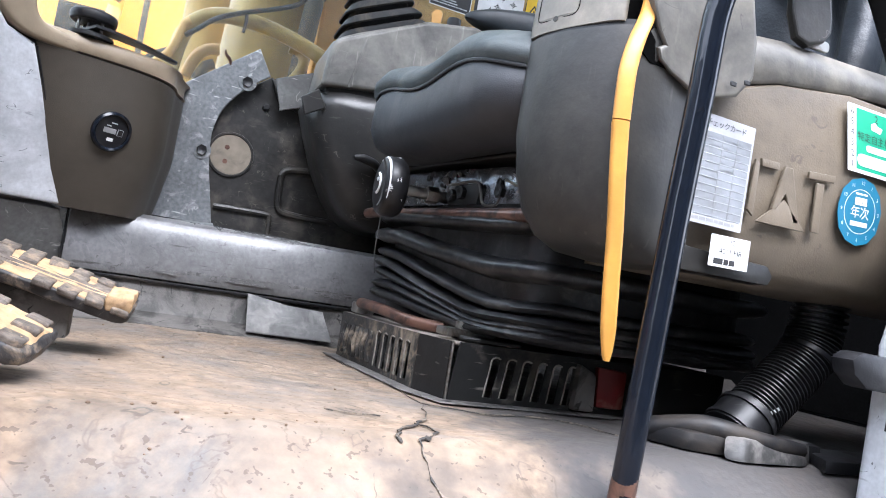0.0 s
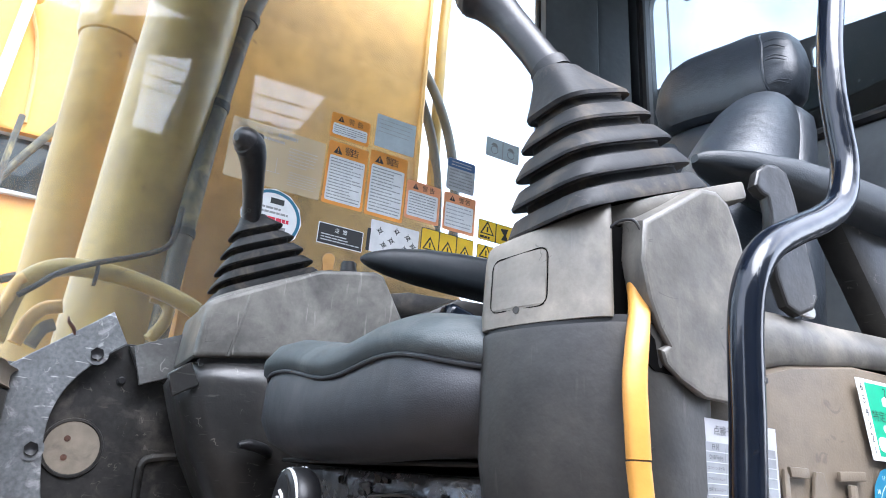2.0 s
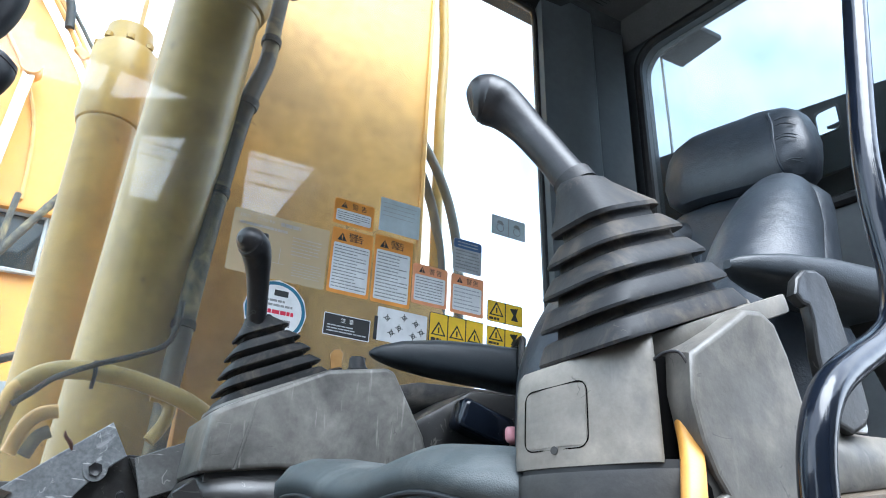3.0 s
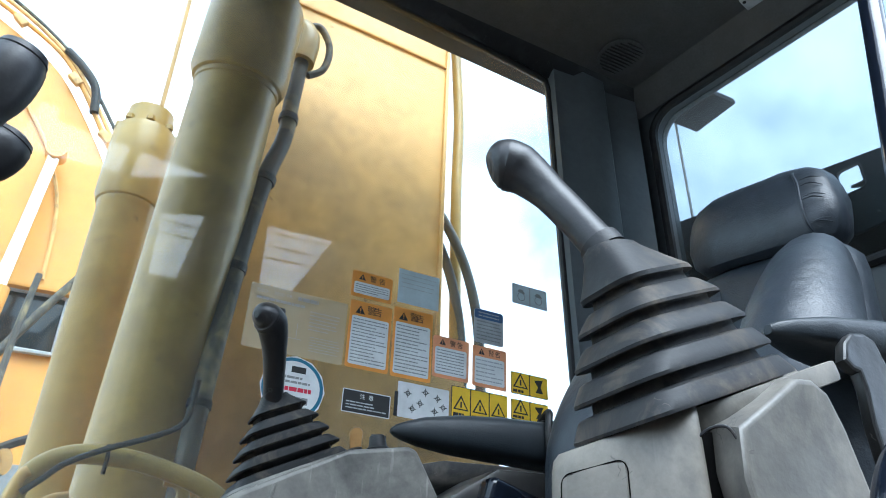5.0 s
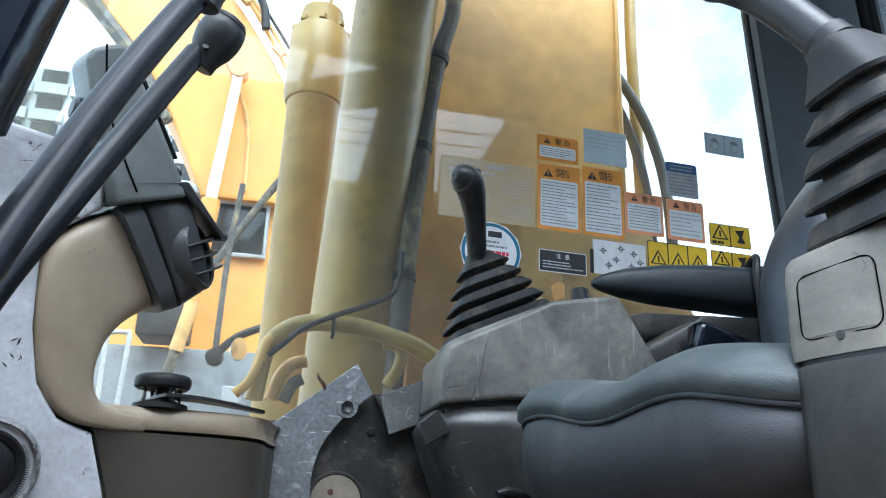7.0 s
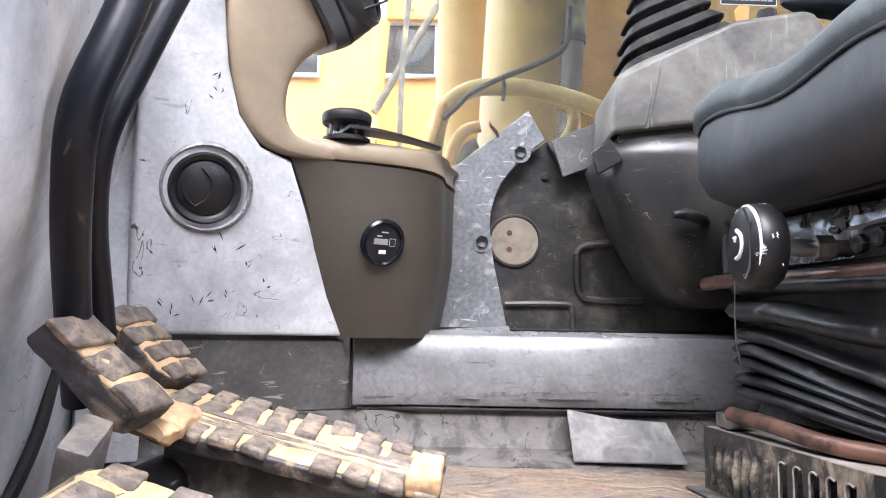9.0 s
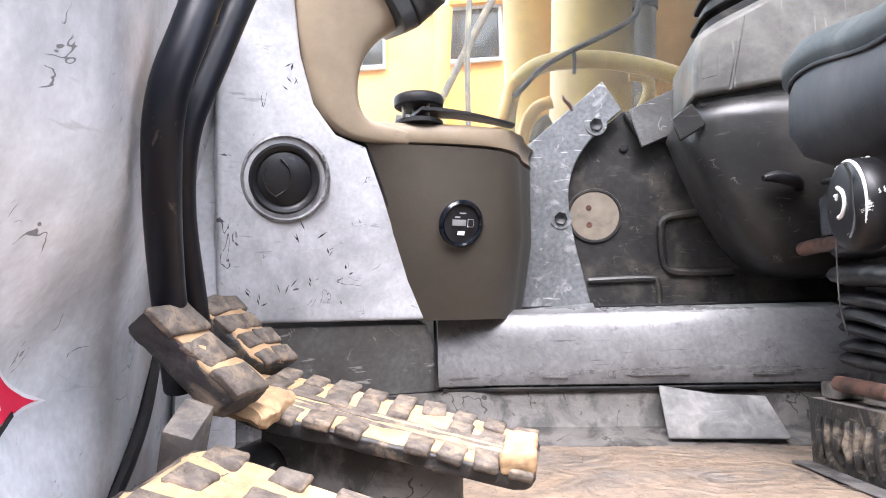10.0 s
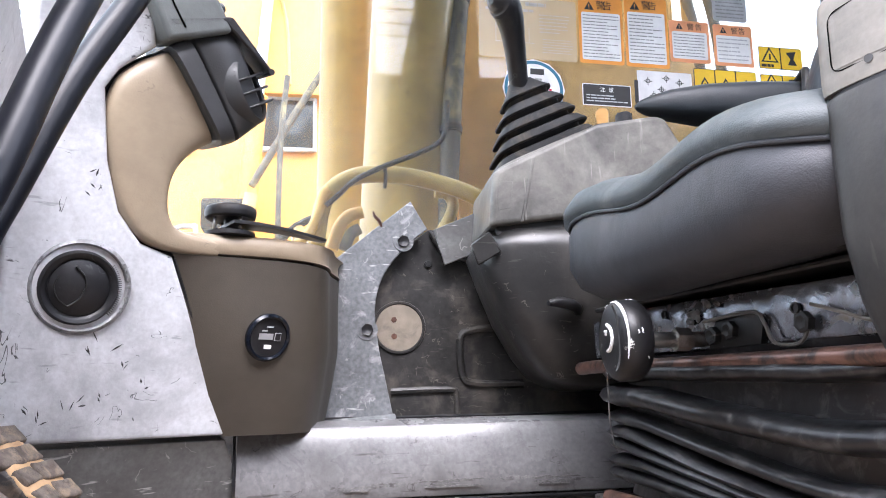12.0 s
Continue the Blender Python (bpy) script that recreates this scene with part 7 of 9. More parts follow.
def tread_plate(parent, name, p0, p1, across, half, thick, nu, lanes, size, seed, taper=0.95, ridges=()):
    """A dark rubber plate with dried mud in its grooves and worn blocks standing out of it."""
    rnd = random.Random(seed)
    p0, p1 = V(p0), V(p1)
    bm, u, s, n = slab(p0, p1, across, half, thick, taper)
    rough(bm, 2, 0.0022)
    plate = part(name, bm, "tread_side", parent, "", 60)
    mud, *_ = slab(p0.lerp(p1, 0.03) + n * thick * 0.55, p0.lerp(p1, 0.97) + n * thick * 0.55, across, half * 0.93, thick * 0.62, taper)
    rough(mud, 2, 0.0030)
    part("mud", mud, "mud_rubber", plate, "dried tan mud in the grooves", 60)
    m3 = Matrix((u, s, n)).transposed()
    for i in range(nu):
        for lane in lanes:
            if nu > 4 and rnd.random() < 0.06:
                continue
            c = p0.lerp(p1, (i + 0.5) / nu) + s * (lane * half * (1 + (taper - 1) * i / nu)) + n * (thick * 1.17 - 0.0008 + rnd.uniform(-0.0012, 0.0008))
            turn = Matrix.Rotation(rnd.uniform(-0.16, 0.16), 3, "Z") @ Matrix.Rotation(rnd.uniform(-0.10, 0.10), 3, "X")
            bm = box(c - n * 0.0008, (size[0] * rnd.uniform(1.0, 1.25), size[1] * rnd.uniform(0.95, 1.2), 0.0075), 0.0014, 1, m3 @ turn)
            rough(bm, 2, 0.0010)
            part("stud", bm, "tread", plate, "", 60)
    for lane in ridges:
        pts = [p0.lerp(p1, f) + s * (lane * half) + n * (thick * 1.03 + rnd.uniform(-0.0012, 0.0008)) for f in (0.05, 0.2, 0.35, 0.5, 0.65, 0.8, 0.95)]
        part("ridge", tube(pts, [0.0022 + rnd.uniform(0, 0.0014) for _ in pts], 6, 3), "tread", plate)
    return plate


def far_pedal():
    t = thing("travel_pedal", "mud-caked rubber travel pedal with forked toe plates", "pedal", (-0.25, 0.93, 0.0), group="travel pedals")
    tread_plate(t, "pad", (-0.352, 0.915, 0.106), (-0.132, 0.925, 0.050), (0.04, 0.94, 0.22), 0.044, 0.008, 9, (-0.80, 0.25, 0.80), (0.0165, 0.021), 1, 0.90, (-0.42, -0.22, -0.02))
    tread_plate(t, "toe_plate", (-0.323, 0.823, 0.109), (-0.376, 0.799, 0.169), (0.22, 0.95, 0.1), 0.019, 0.012, 3, (-0.1,), (0.0215, 0.031), 3)
    tread_plate(t, "toe_plate", (-0.347, 0.946, 0.122), (-0.402, 0.93, 0.179), (0.25, 0.95, 0.1), 0.024, 0.010, 4, (-0.42, 0.5), (0.0145, 0.021), 4)
    web = slab((-0.332, 0.830, 0.104), (-0.346, 0.955, 0.109), (0.92, 0.05, -0.30), 0.024, 0.007, 1.0)[0]
    rough(web, 3, 0.0040)
    part("web", web, "mud_rubber", t, "mud-caked web between the toe plates", 60)
    for y in (0.905, 0.945):
        heel = slab((-0.158, y - 0.012, 0.062), (-0.132, y - 0.010, 0.060), (0.04, 0.94, 0.22), 0.013, 0.009, 0.9)[0]
        rough(heel, 2, 0.0022)
        part("heel_lug", heel, "mud_rubber", t, "", 60)
    part("arm", prism([(-0.345, 0.905, 0.092), (-0.19, 0.905, 0.052), (-0.19, 0.905, 0.015), (-0.345, 0.905, 0.012)], (0, 0.03, 0), 0.004, 2), "kick", t, "grey steel pedal arm")
    part("bearing", tube([(-0.345, 0.77, 0.050), (-0.345, 0.98, 0.050)], 0.022, 18, 2), "frame", t)
    part("stop_block", box((-0.352, 0.797, 0.088), (0.020, 0.036, 0.044), 0.003, 2, Matrix.Rotation(0.5, 3, "X") @ Matrix.Rotation(0.35, 3, "Y")), "crusted_pale", t)
    part("bearing_foot", box((-0.345, 0.93, 0.022), (0.06, 0.10, 0.048), 0.008, 2), "frame", t)
    return t


def near_pedal():
    t = thing("travel_pedal", "mud-caked rubber travel pedal beside the doorway", "pedal", (-0.24, 0.73, 0.0), group="travel pedals")
    tread_plate(t, "pad", (-0.330, 0.712, 0.082), (-0.188, 0.742, 0.026), (0.10, 0.96, 0.12), 0.047, 0.009, 4, (-0.72, 0.05, 0.78), (0.019, 0.019), 6, 0.92)
    part("arm", prism([(-0.325, 0.70, 0.06), (-0.22, 0.715, 0.025), (-0.22, 0.715, -0.002), (-0.325, 0.70, -0.002)], (0, 0.03, 0), 0.004, 2), "kick", t, "grey steel pedal arm")
    part("bearing", tube([(-0.33, 0.64, 0.030), (-0.33, 0.76, 0.030)], 0.020, 18, 2), "frame", t)
    return t


far_pedal()
near_pedal()


def travel_lever(label, path, grip_from, grip_to):
    t = thing("travel_lever", label, "lever", path[0], group="travel levers")
    part("rod", tube(path, 0.0112, 18, 6), "lever_paint", t)
    a, b = V(grip_from), V(grip_to)
    ax = (b - a).normalized()
    k = (b - a).length / 0.088
    prof = [(0.0120, -0.010), (0.0145, -0.008), (0.0150, 0.004), (0.0170, 0.014), (0.0205, 0.026), (0.0228, 0.042), (0.0230, 0.058), (0.0218, 0.070), (0.0196, 0.075), (0.0202, 0.0765), (0.0180, 0.083), (0.0110, 0.0875), (0.0005, 0.0885)]
    part("grip", lathe([(r, h * k) for r, h in prof], a, ax, 28, (1.0, 0.88), (0.9, 0.3, 0)), "black", t, "black knob grip")
    part("grip_screw", lathe([(0.0030, 0.0), (0.0030, 0.0175), (0.0014, 0.0175)], a + ax * 0.010 * k, (0.1, -1, 0.1), 12), "frame", t)
    return t


travel_lever("black bent travel lever standing at the near pedal", [(-0.372, 0.830, 0.120), (-0.366, 0.800, 0.185), (-0.344, 0.750, 0.240), (-0.325, 0.718, 0.285), (-0.311, 0.724, 0.335), (-0.299, 0.756, 0.425), (-0.277, 0.790, 0.525), (-0.255, 0.816, 0.605), (-0.228, 0.845, 0.692)], (-0.224, 0.846, 0.688), (-0.208, 0.838, 0.760))
travel_lever("black bent travel lever standing at the far pedal", [(-0.400, 0.925, 0.110), (-0.398, 0.900, 0.180), (-0.386, 0.855, 0.245), (-0.367, 0.822, 0.295), (-0.351, 0.832, 0.350), (-0.331, 0.868, 0.443), (-0.310, 0.896, 0.512), (-0.289, 0.923, 0.580), (-0.246, 0.981, 0.722)], (-0.240, 0.986, 0.716), (-0.216, 0.978, 0.768))

solo("twig", tube([(-0.064, 1.434, 0.466), (-0.068, 1.431, 0.476), (-0.076, 1.429, 0.484), (-0.077, 1.428, 0.491)], (0.002, 0.0032, 0.0024, 0.001), 7, 3), "rust", "dark broken twig caught on the steel plate", "twig")


# ---- labels ----
def text_mesh(word, size):
    """The outline of a word as a bmesh in the xy plane, centred."""
    cu = bpy.data.curves.new("word", "FONT")
    cu.body, cu.size, cu.align_x, cu.align_y = word, size, "CENTER", "CENTER"
    cu.resolution_u = 2
    ob = bpy.data.objects.new("word", cu)
    scene.collection.objects.link(ob)
    bpy.context.view_layer.update()
    me = bpy.data.meshes.new_from_object(ob)
    bm = bmesh.new()
    bm.from_mesh(me)
    bpy.data.objects.remove(ob)
    bpy.data.curves.remove(cu)
    bpy.data.meshes.remove(me)
    return bm


class Label:
    """A flat label with printed parts on it; u to its right, v up, from its lower left corner."""

    def __init__(self, name, label, origin, u, v, w, h, mat, radius=0.003, category="label", group=""):
        self.o, self.u, self.v = V(origin), V(u).normalized(), V(v).normalized()
        self.n = self.u.cross(self.v).normalized()
        self.w, self.h = w, h
        self.t = thing(name, label, category, tuple(self.at(w / 2, 0)), group)
        part("sheet", prism([self.at(a, b, 0.0002) for a, b in rounded(0, w, 0, h, radius, 4)], self.n * 0.0005, 0), mat, self.t)

    def at(self, a, b, d=0.0):
        return self.o + self.u * a + self.v * b + self.n * d

    def rect(self, name, a0, b0, a1, b1, mat, d=0.0008, r=0.0):
        pts = rounded(a0, a1, b0, b1, r, 3) if r else [(a0, b0), (a1, b0), (a1, b1), (a0, b1)]
        part(name, prism([self.at(a, b, d) for a, b in pts], self.n * 0.0002, 0), mat, self.t)

    def poly(self, name, pts, mat, d=0.0010):
        part(name, prism([self.at(a, b, d) for a, b in pts], self.n * 0.0002, 0), mat, self.t)

    def lines(self, a0, b0, a1, b1, rows, mat, fill=0.45, seed=1):
        rnd = random.Random(seed)
        bm = bmesh.new()
        step = (b1 - b0) / rows
        for k in range(rows):
            y = b1 - step * (k + 0.5)
            x = a0
            end = a1 - (a1 - a0) * rnd.choice((0, 0, 0.05, 0.3))
            while x < end - 0.002:
                w = min(rnd.uniform(0.004, 0.014), end - x)
                h = step * fill / 2
                merge(bm, prism([self.at(x, y - h, 0.0009), self.at(x + w, y - h, 0.0009), self.at(x + w, y + h, 0.0009), self.at(x, y + h, 0.0009)], self.n * 0.0001, 0))
                x += w + 0.0012
        part("print", bm, mat, self.t)

    def word(self, word, a, b, size, mat, d=0.0011):
        bm = text_mesh(word, size)
        m = Matrix.Translation(self.at(a, b, d)) @ Matrix((self.u, self.v, self.n)).transposed().to_4x4()
        bmesh.ops.transform(bm, matrix=m, verts=bm.verts)
        part("lettering", bm, mat, self.t, "", 38, False)

    def ring(self, name, a, b, r0, r1, mat, d=0.0009):
        bm = bmesh.new()
        n = 40
        lo = [bm.verts.new(self.at(a + r0 * math.cos(2 * math.pi * k / n), b + r0 * math.sin(2 * math.pi * k / n), d)) for k in range(n)]
        hi = [bm.verts.new(self.at(a + r1 * math.cos(2 * math.pi * k / n), b + r1 * math.sin(2 * math.pi * k / n), d)) for k in range(n)]
        for k in range(n):
            bm.faces.new((lo[k], hi[k], hi[(k + 1) % n], lo[(k + 1) % n]))
        part(name, bm, mat, self.t)

    def triangle(self, a, b, s, mat="ink", mark=True, inner="orange"):
        self.poly("warning_triangle", [(a - s / 2, b), (a + s / 2, b), (a, b + s * 0.88)], mat, 0.0009)
        if mark:
            self.rect("warning_mark", a - s * 0.05, b + s * 0.28, a + s * 0.05, b + s * 0.62, inner, 0.0012)
            self.rect("warning_mark", a - s * 0.05, b + s * 0.12, a + s * 0.05, b + s * 0.20, inner, 0.0012)


WY = 1.4695
U, UP = (1, 0, -0.03), (0.03, 0, 1)


def on_glass(name, label, x, z, w, h, mat, radius=0.003, category="label", group=""):
    return Label(name, label, (x, WY, z), U, UP, w, h, mat, radius, category, group)


def warning(x, z, w, h, mat, rows, seed, faint=False, big=True):
    p = on_glass("warning_label", ("faded salmon" if mat == "salmon" else "orange") + " warning label with white text field on the glass", x, z, w, h, mat, 0.004, "warning label", "warning labels on the window")
    head = 0.030 if big else 0.022
    p.rect("text_field", 0.005, 0.007, w - 0.005, h - head, "paper", 0.0007, 0.003)
    p.triangle(0.020, h - head + 0.005, head * 0.62, "ink", True, mat)
    p.word("警", 0.042, h - head / 2 - 0.001, head * 0.62, "ink")
    p.word("告", 0.042 + (w - 0.055) * 0.8 * (0.55 if big else 0.85), h - head / 2 - 0.001, head * 0.62, "ink")
    p.lines(0.008, 0.010, w - 0.008, h - head - 0.003, rows, "ink_grey" if not faint else "ink_pale", 0.30, seed)
    return p


warning(0.295, 0.918, 0.082, 0.053, "orange", 4, 1, big=False)
warning(0.293, 0.780, 0.083, 0.130, "orange", 14, 2)
warning(0.380, 0.777, 0.082, 0.138, "orange", 14, 3)
warning(0.465, 0.790, 0.078, 0.083, "salmon", 8, 4, big=False)
warning(0.551, 0.786, 0.077, 0.083, "salmon", 6, 5, faint=True, big=False)

p = on_glass("paper_label", "faded pale blue paper label on the glass", 0.389, 0.925, 0.088, 0.072, "paper_blue", 0.001)
p.lines(0.006, 0.03, 0.08, 0.066, 4, "ink_pale", 0.15, 6)
p = on_glass("inspection_label", "grey inspection label with navy header on the glass", 0.556, 0.876, 0.068, 0.073, "ink_pale", 0.006)
p.rect("header", 0.001, 0.052, 0.067, 0.072, "navy", 0.0007, 0.004)
p.lines(0.006, 0.005, 0.062, 0.050, 6, "ink_grey", 0.35, 7)
p.lines(0.010, 0.055, 0.058, 0.069, 2, "ink_pale", 0.35, 8)
p = on_glass("pictogram_label", "pale grey pictogram label on the glass", 0.650, 0.980, 0.087, 0.046, "ink_pale", 0.001)
p.rect("field", 0.002, 0.002, 0.042, 0.044, "paper_blue")
p.rect("field", 0.045, 0.002, 0.085, 0.044, "paper_blue")
for a in (0.022, 0.065):
    p.ring("figure", a, 0.018, 0.008, 0.0095, "ink_grey", 0.0012)
    p.poly("figure", [(a - 0.010, 0.028), (a + 0.010, 0.026), (a + 0.004, 0.034), (a - 0.004, 0.035)], "ink_grey", 0.0012)


def yellow_pair(x, z, w, h, fields):
    q = on_glass("pictogram_label", "yellow pictogram warning label on the glass", x, z, w, h, "ink", 0.003, "warning label", "yellow pictogram labels")
    n = len(fields)
    for k, kind in enumerate(fields):
        a0, a1 = w * k / n + 0.0015, w * (k + 1) / n - 0.001
        q.rect("field", a0, 0.0015, a1, h - 0.0015, "label_yellow", 0.0007, 0.002)
        c = (a0 + a1) / 2
        if kind == "t":
            s = (a1 - a0) * 0.85
            q.triangle(c, h * 0.30, s, "ink", False)
            q.poly("triangle_field", [(c - s * 0.36, h * 0.30 + s * 0.07), (c + s * 0.36, h * 0.30 + s * 0.07), (c, h * 0.30 + s * 0.70)], "label_yellow", 0.0012)
            q.rect("figure", c - s * 0.05, h * 0.30 + s * 0.14, c + s * 0.05, h * 0.30 + s * 0.48, "ink", 0.0016)
            q.lines(a0 + 0.003, h * 0.06, a1 - 0.003, h * 0.24, 1, "ink", 0.7, 9 + k)
        else:
            q.poly("figure", [(c - 0.010, h * 0.78), (c + 0.010, h * 0.84), (c + 0.008, h * 0.76), (c + 0.004, h * 0.5), (c + 0.010, h * 0.22), (c - 0.008, h * 0.22), (c - 0.002, h * 0.5), (c - 0.009, h * 0.70)], "ink", 0.0012)
    return q


yellow_pair(0.638, 0.784, 0.087, 0.045, "tf")
yellow_pair(0.636, 0.733, 0.087, 0.040, "tf")
yellow_pair(0.505, 0.715, 0.122, 0.064, "ttt")
p = on_glass("pattern_card", "white lever pattern card in a black holder on the glass", 0.396, 0.705, 0.104, 0.065, "paper", 0.002)
rnd = random.Random(11)
for a, b in ((0.02, 0.045), (0.045, 0.03), (0.08, 0.045), (0.03, 0.018), (0.075, 0.02), (0.092, 0.03), (0.055, 0.052)):
    p.ring("figure", a, b, 0.003, 0.0045, "ink", 0.0012)
    p.rect("figure", a - 0.008, b - 0.0006, a + 0.008, b + 0.0006, "ink")
    p.rect("figure", a - 0.0006, b - 0.008, a + 0.0006, b + 0.008, "ink")
p.rect("clip", -0.006, 0.0, 0.001, 0.045, "black", 0.0012)
p = on_glass("notice_label", "black notice label with white border on the glass", 0.293, 0.700, 0.090, 0.041, "paper", 0.002)
p.rect("field", 0.0015, 0.0015, 0.0885, 0.0395, "ink", 0.0007)
p.word("注", 0.037, 0.030, 0.010, "paper")
p.word("意", 0.053, 0.030, 0.010, "paper")
p.lines(0.007, 0.006, 0.083, 0.022, 3, "ink_pale", 0.4, 12)


def clear_card():
    q = on_glass("capacity_chart", "yellowed translucent load chart sheet on the glass", 0.110, 0.785, 0.178, 0.118, "clear_film", 0.003)
    q.word("320D", 0.020, 0.106, 0.009, "ink_grey")
    q.word("320D RR", 0.058, 0.106, 0.009, "ink_grey")
    q.lines(0.085, 0.101, 0.125, 0.111, 1, "ink_grey", 0.7, 13)
    q.lines(0.012, 0.088, 0.10, 0.098, 1, "ink_grey", 0.5, 14)
    q.lines(0.110, 0.050, 0.165, 0.090, 6, "ink_grey", 0.28, 15)
    q.lines(0.115, 0.012, 0.170, 0.042, 6, "ink_grey", 0.25, 16)
    for a0, b0, a1, b1 in ((0.03, 0.03, 0.031, 0.08), (0.03, 0.03, 0.10, 0.031), (0.06, 0.03, 0.061, 0.07), (0.09, 0.03, 0.091, 0.06)):
        q.rect("rule", a0, b0, a1, b1, "ink_grey")


def film_material():
    m = bpy.data.materials.new("clear_film")
    m.use_nodes = True
    n, l = m.node_tree.nodes, m.node_tree.links
    b = n["Principled BSDF"]
    b.inputs["Base Color"].default_value = (0.62, 0.52, 0.34, 1)
    b.inputs["Roughness"].default_value = 0.3
    b.inputs["Alpha"].default_value = 0.42
    return m


M["clear_film"] = film_material()
clear_card()
# round blue-rimmed disc label
rl = Label("round_label", "round white label with blue rim on the glass", (0.148, WY, 0.672), U, UP, 0.112, 0.112, "paper", 0.0555)
rl.ring("rim", 0.056, 0.056, 0.047, 0.053, "blue")
rl.lines(0.030, 0.062, 0.088, 0.078, 2, "ink_grey", 0.5, 17)
rl.lines(0.026, 0.048, 0.088, 0.060, 1, "red", 0.6, 18)
rl.lines(0.030, 0.026, 0.084, 0.046, 1, "ink_grey", 0.6, 19)
rl.rect("emblem", 0.050, 0.083, 0.075, 0.094, "ink")

# labels on the console base
p = Label("check_sheet", "white maintenance check sheet in a grey frame on the console base", (0.321, 0.6375, 0.228), (0.97, 0.10, 0), (0.02, 0, 1), 0.095, 0.107, "silver_tape", 0.001, "sheet")
p.rect("form", 0.003, 0.009, 0.092, 0.090, "paper_grey")
for k in range(11):
    p.rect("rule", 0.003, 0.009 + 0.0074 * k, 0.092, 0.0096 + 0.0074 * k, "ink_pale", 0.0011)
for a in (0.026, 0.053, 0.073):
    p.rect("rule", a, 0.009, a + 0.0006, 0.090, "ink_grey", 0.0011)
p.lines(0.055, 0.052, 0.091, 0.088, 5, "ink_grey", 0.4, 20)
p.lines(0.028, 0.034, 0.051, 0.088, 7, "ink_grey", 0.4, 21)
for k, w in enumerate(("日付", "交換時(h)", "エンジンオイル", "オイルエレメント", "燃料エレメント", "作動油")):
    p.word(w, 0.0145, 0.0865 - 0.0074 * k, (0.0046, 0.0040, 0.0029, 0.0025, 0.0029, 0.0046)[k], "ink")
p.word("点検チェックカード", 0.048, 0.0985, 0.0078, "ink")
p.lines(0.006, 0.002, 0.089, 0.008, 1, "ink_grey", 0.5, 23)
p = Label("hand_note", "white handwritten note taped to the console base", (0.377, 0.6420, 0.190), (0.99, 0.08, 0.02), (0, 0, 1), 0.052, 0.031, "paper", 0.001, "note")
p.word("12", 0.028, 0.025, 0.008, "ink")
p.word("4011 HR", 0.027, 0.0155, 0.0085, "ink")
p.lines(0.006, 0.002, 0.046, 0.009, 1, "ink", 0.8, 24)
p = Label("inspection_label", "green and white inspection label on the console base", (0.545, 0.6465, 0.320), (0.995, 0.05, 0), (-0.17, 0, 1), 0.090, 0.072, "paper", 0.001)
p.rect("field", 0.013, 0.004, 0.078, 0.069, "green", 0.0007)
for k, w in enumerate("654321"):
    p.word(w, 0.0065, 0.064 - 0.0112 * k, 0.011, "ink")
for k, w in enumerate(("7", "8", "9")):
    p.word(w, 0.084, 0.064 - 0.0112 * k, 0.010, "ink")
p.word("11", 0.084, 0.018, 0.010, "ink")
p.word("12", 0.084, 0.008, 0.010, "ink")
p.word("2", 0.044, 0.062, 0.012, "ink")
p.poly("figure", [(0.036, 0.050), (0.050, 0.048), (0.054, 0.054), (0.045, 0.056), (0.042, 0.059), (0.036, 0.056)], "paper", 0.0011)
p.word("特定自主検査", 0.046, 0.039, 0.0105, "ink")
p.rect("stripe", 0.028, 0.025, 0.062, 0.032, "paper", 0.0010, 0.003)
p.rect("stripe", 0.014, 0.008, 0.076, 0.021, "paper", 0.0010, 0.006)
p.lines(0.022, 0.010, 0.070, 0.019, 1, "ink", 0.5, 25)
p = Label("inspection_disc", "round blue yearly inspection label on the console base", (0.538, 0.6465, 0.241), (0.99, 0.05, 0.03), (0, 0, 1), 0.066, 0.074, "blue", 0.0325)
for k in range(12):
    a = 2 * math.pi * k / 12
    p.word(str(k or 12), 0.033 + 0.0285 * math.sin(a), 0.037 + 0.031 * math.cos(a), 0.0055, "paper")
p.ring("rim", 0.033, 0.037, 0.0235, 0.0242, "paper")
p.rect("field", 0.024, 0.044, 0.042, 0.052, "paper", 0.0010)
p.word("2020", 0.033, 0.048, 0.0065, "ink", 0.0014)
p.word("年次", 0.033, 0.035, 0.0145, "paper")
p.rect("field", 0.020, 0.021, 0.046, 0.026, "paper", 0.0010)
p.lines(0.024, 0.054, 0.042, 0.058, 1, "paper", 0.5, 26)
# small pictogram by the lever tip
p = Label("pictogram_label", "small black and white lever pictogram label", (0.448, 0.836, 0.012), (0.99, 0.1, 0), (0, 0, 1), 0.020, 0.050, "paper", 0.001)
p.rect("field", 0.0015, 0.0015, 0.0185, 0.0485, "ink", 0.0007)
p.rect("field", 0.0025, 0.0025, 0.0175, 0.0475, "paper", 0.0009)
for b in (0.014, 0.036):
    p.ring("figure", 0.010, b, 0.0035, 0.005, "ink", 0.0012)
p.rect("figure", 0.009, 0.020, 0.011, 0.030, "ink", 0.0012)
# red label low on the front wall
red = thing("red_label", "curled red label with white edge stuck on the front wall", "label", (-0.415, 0.70, 0.11))


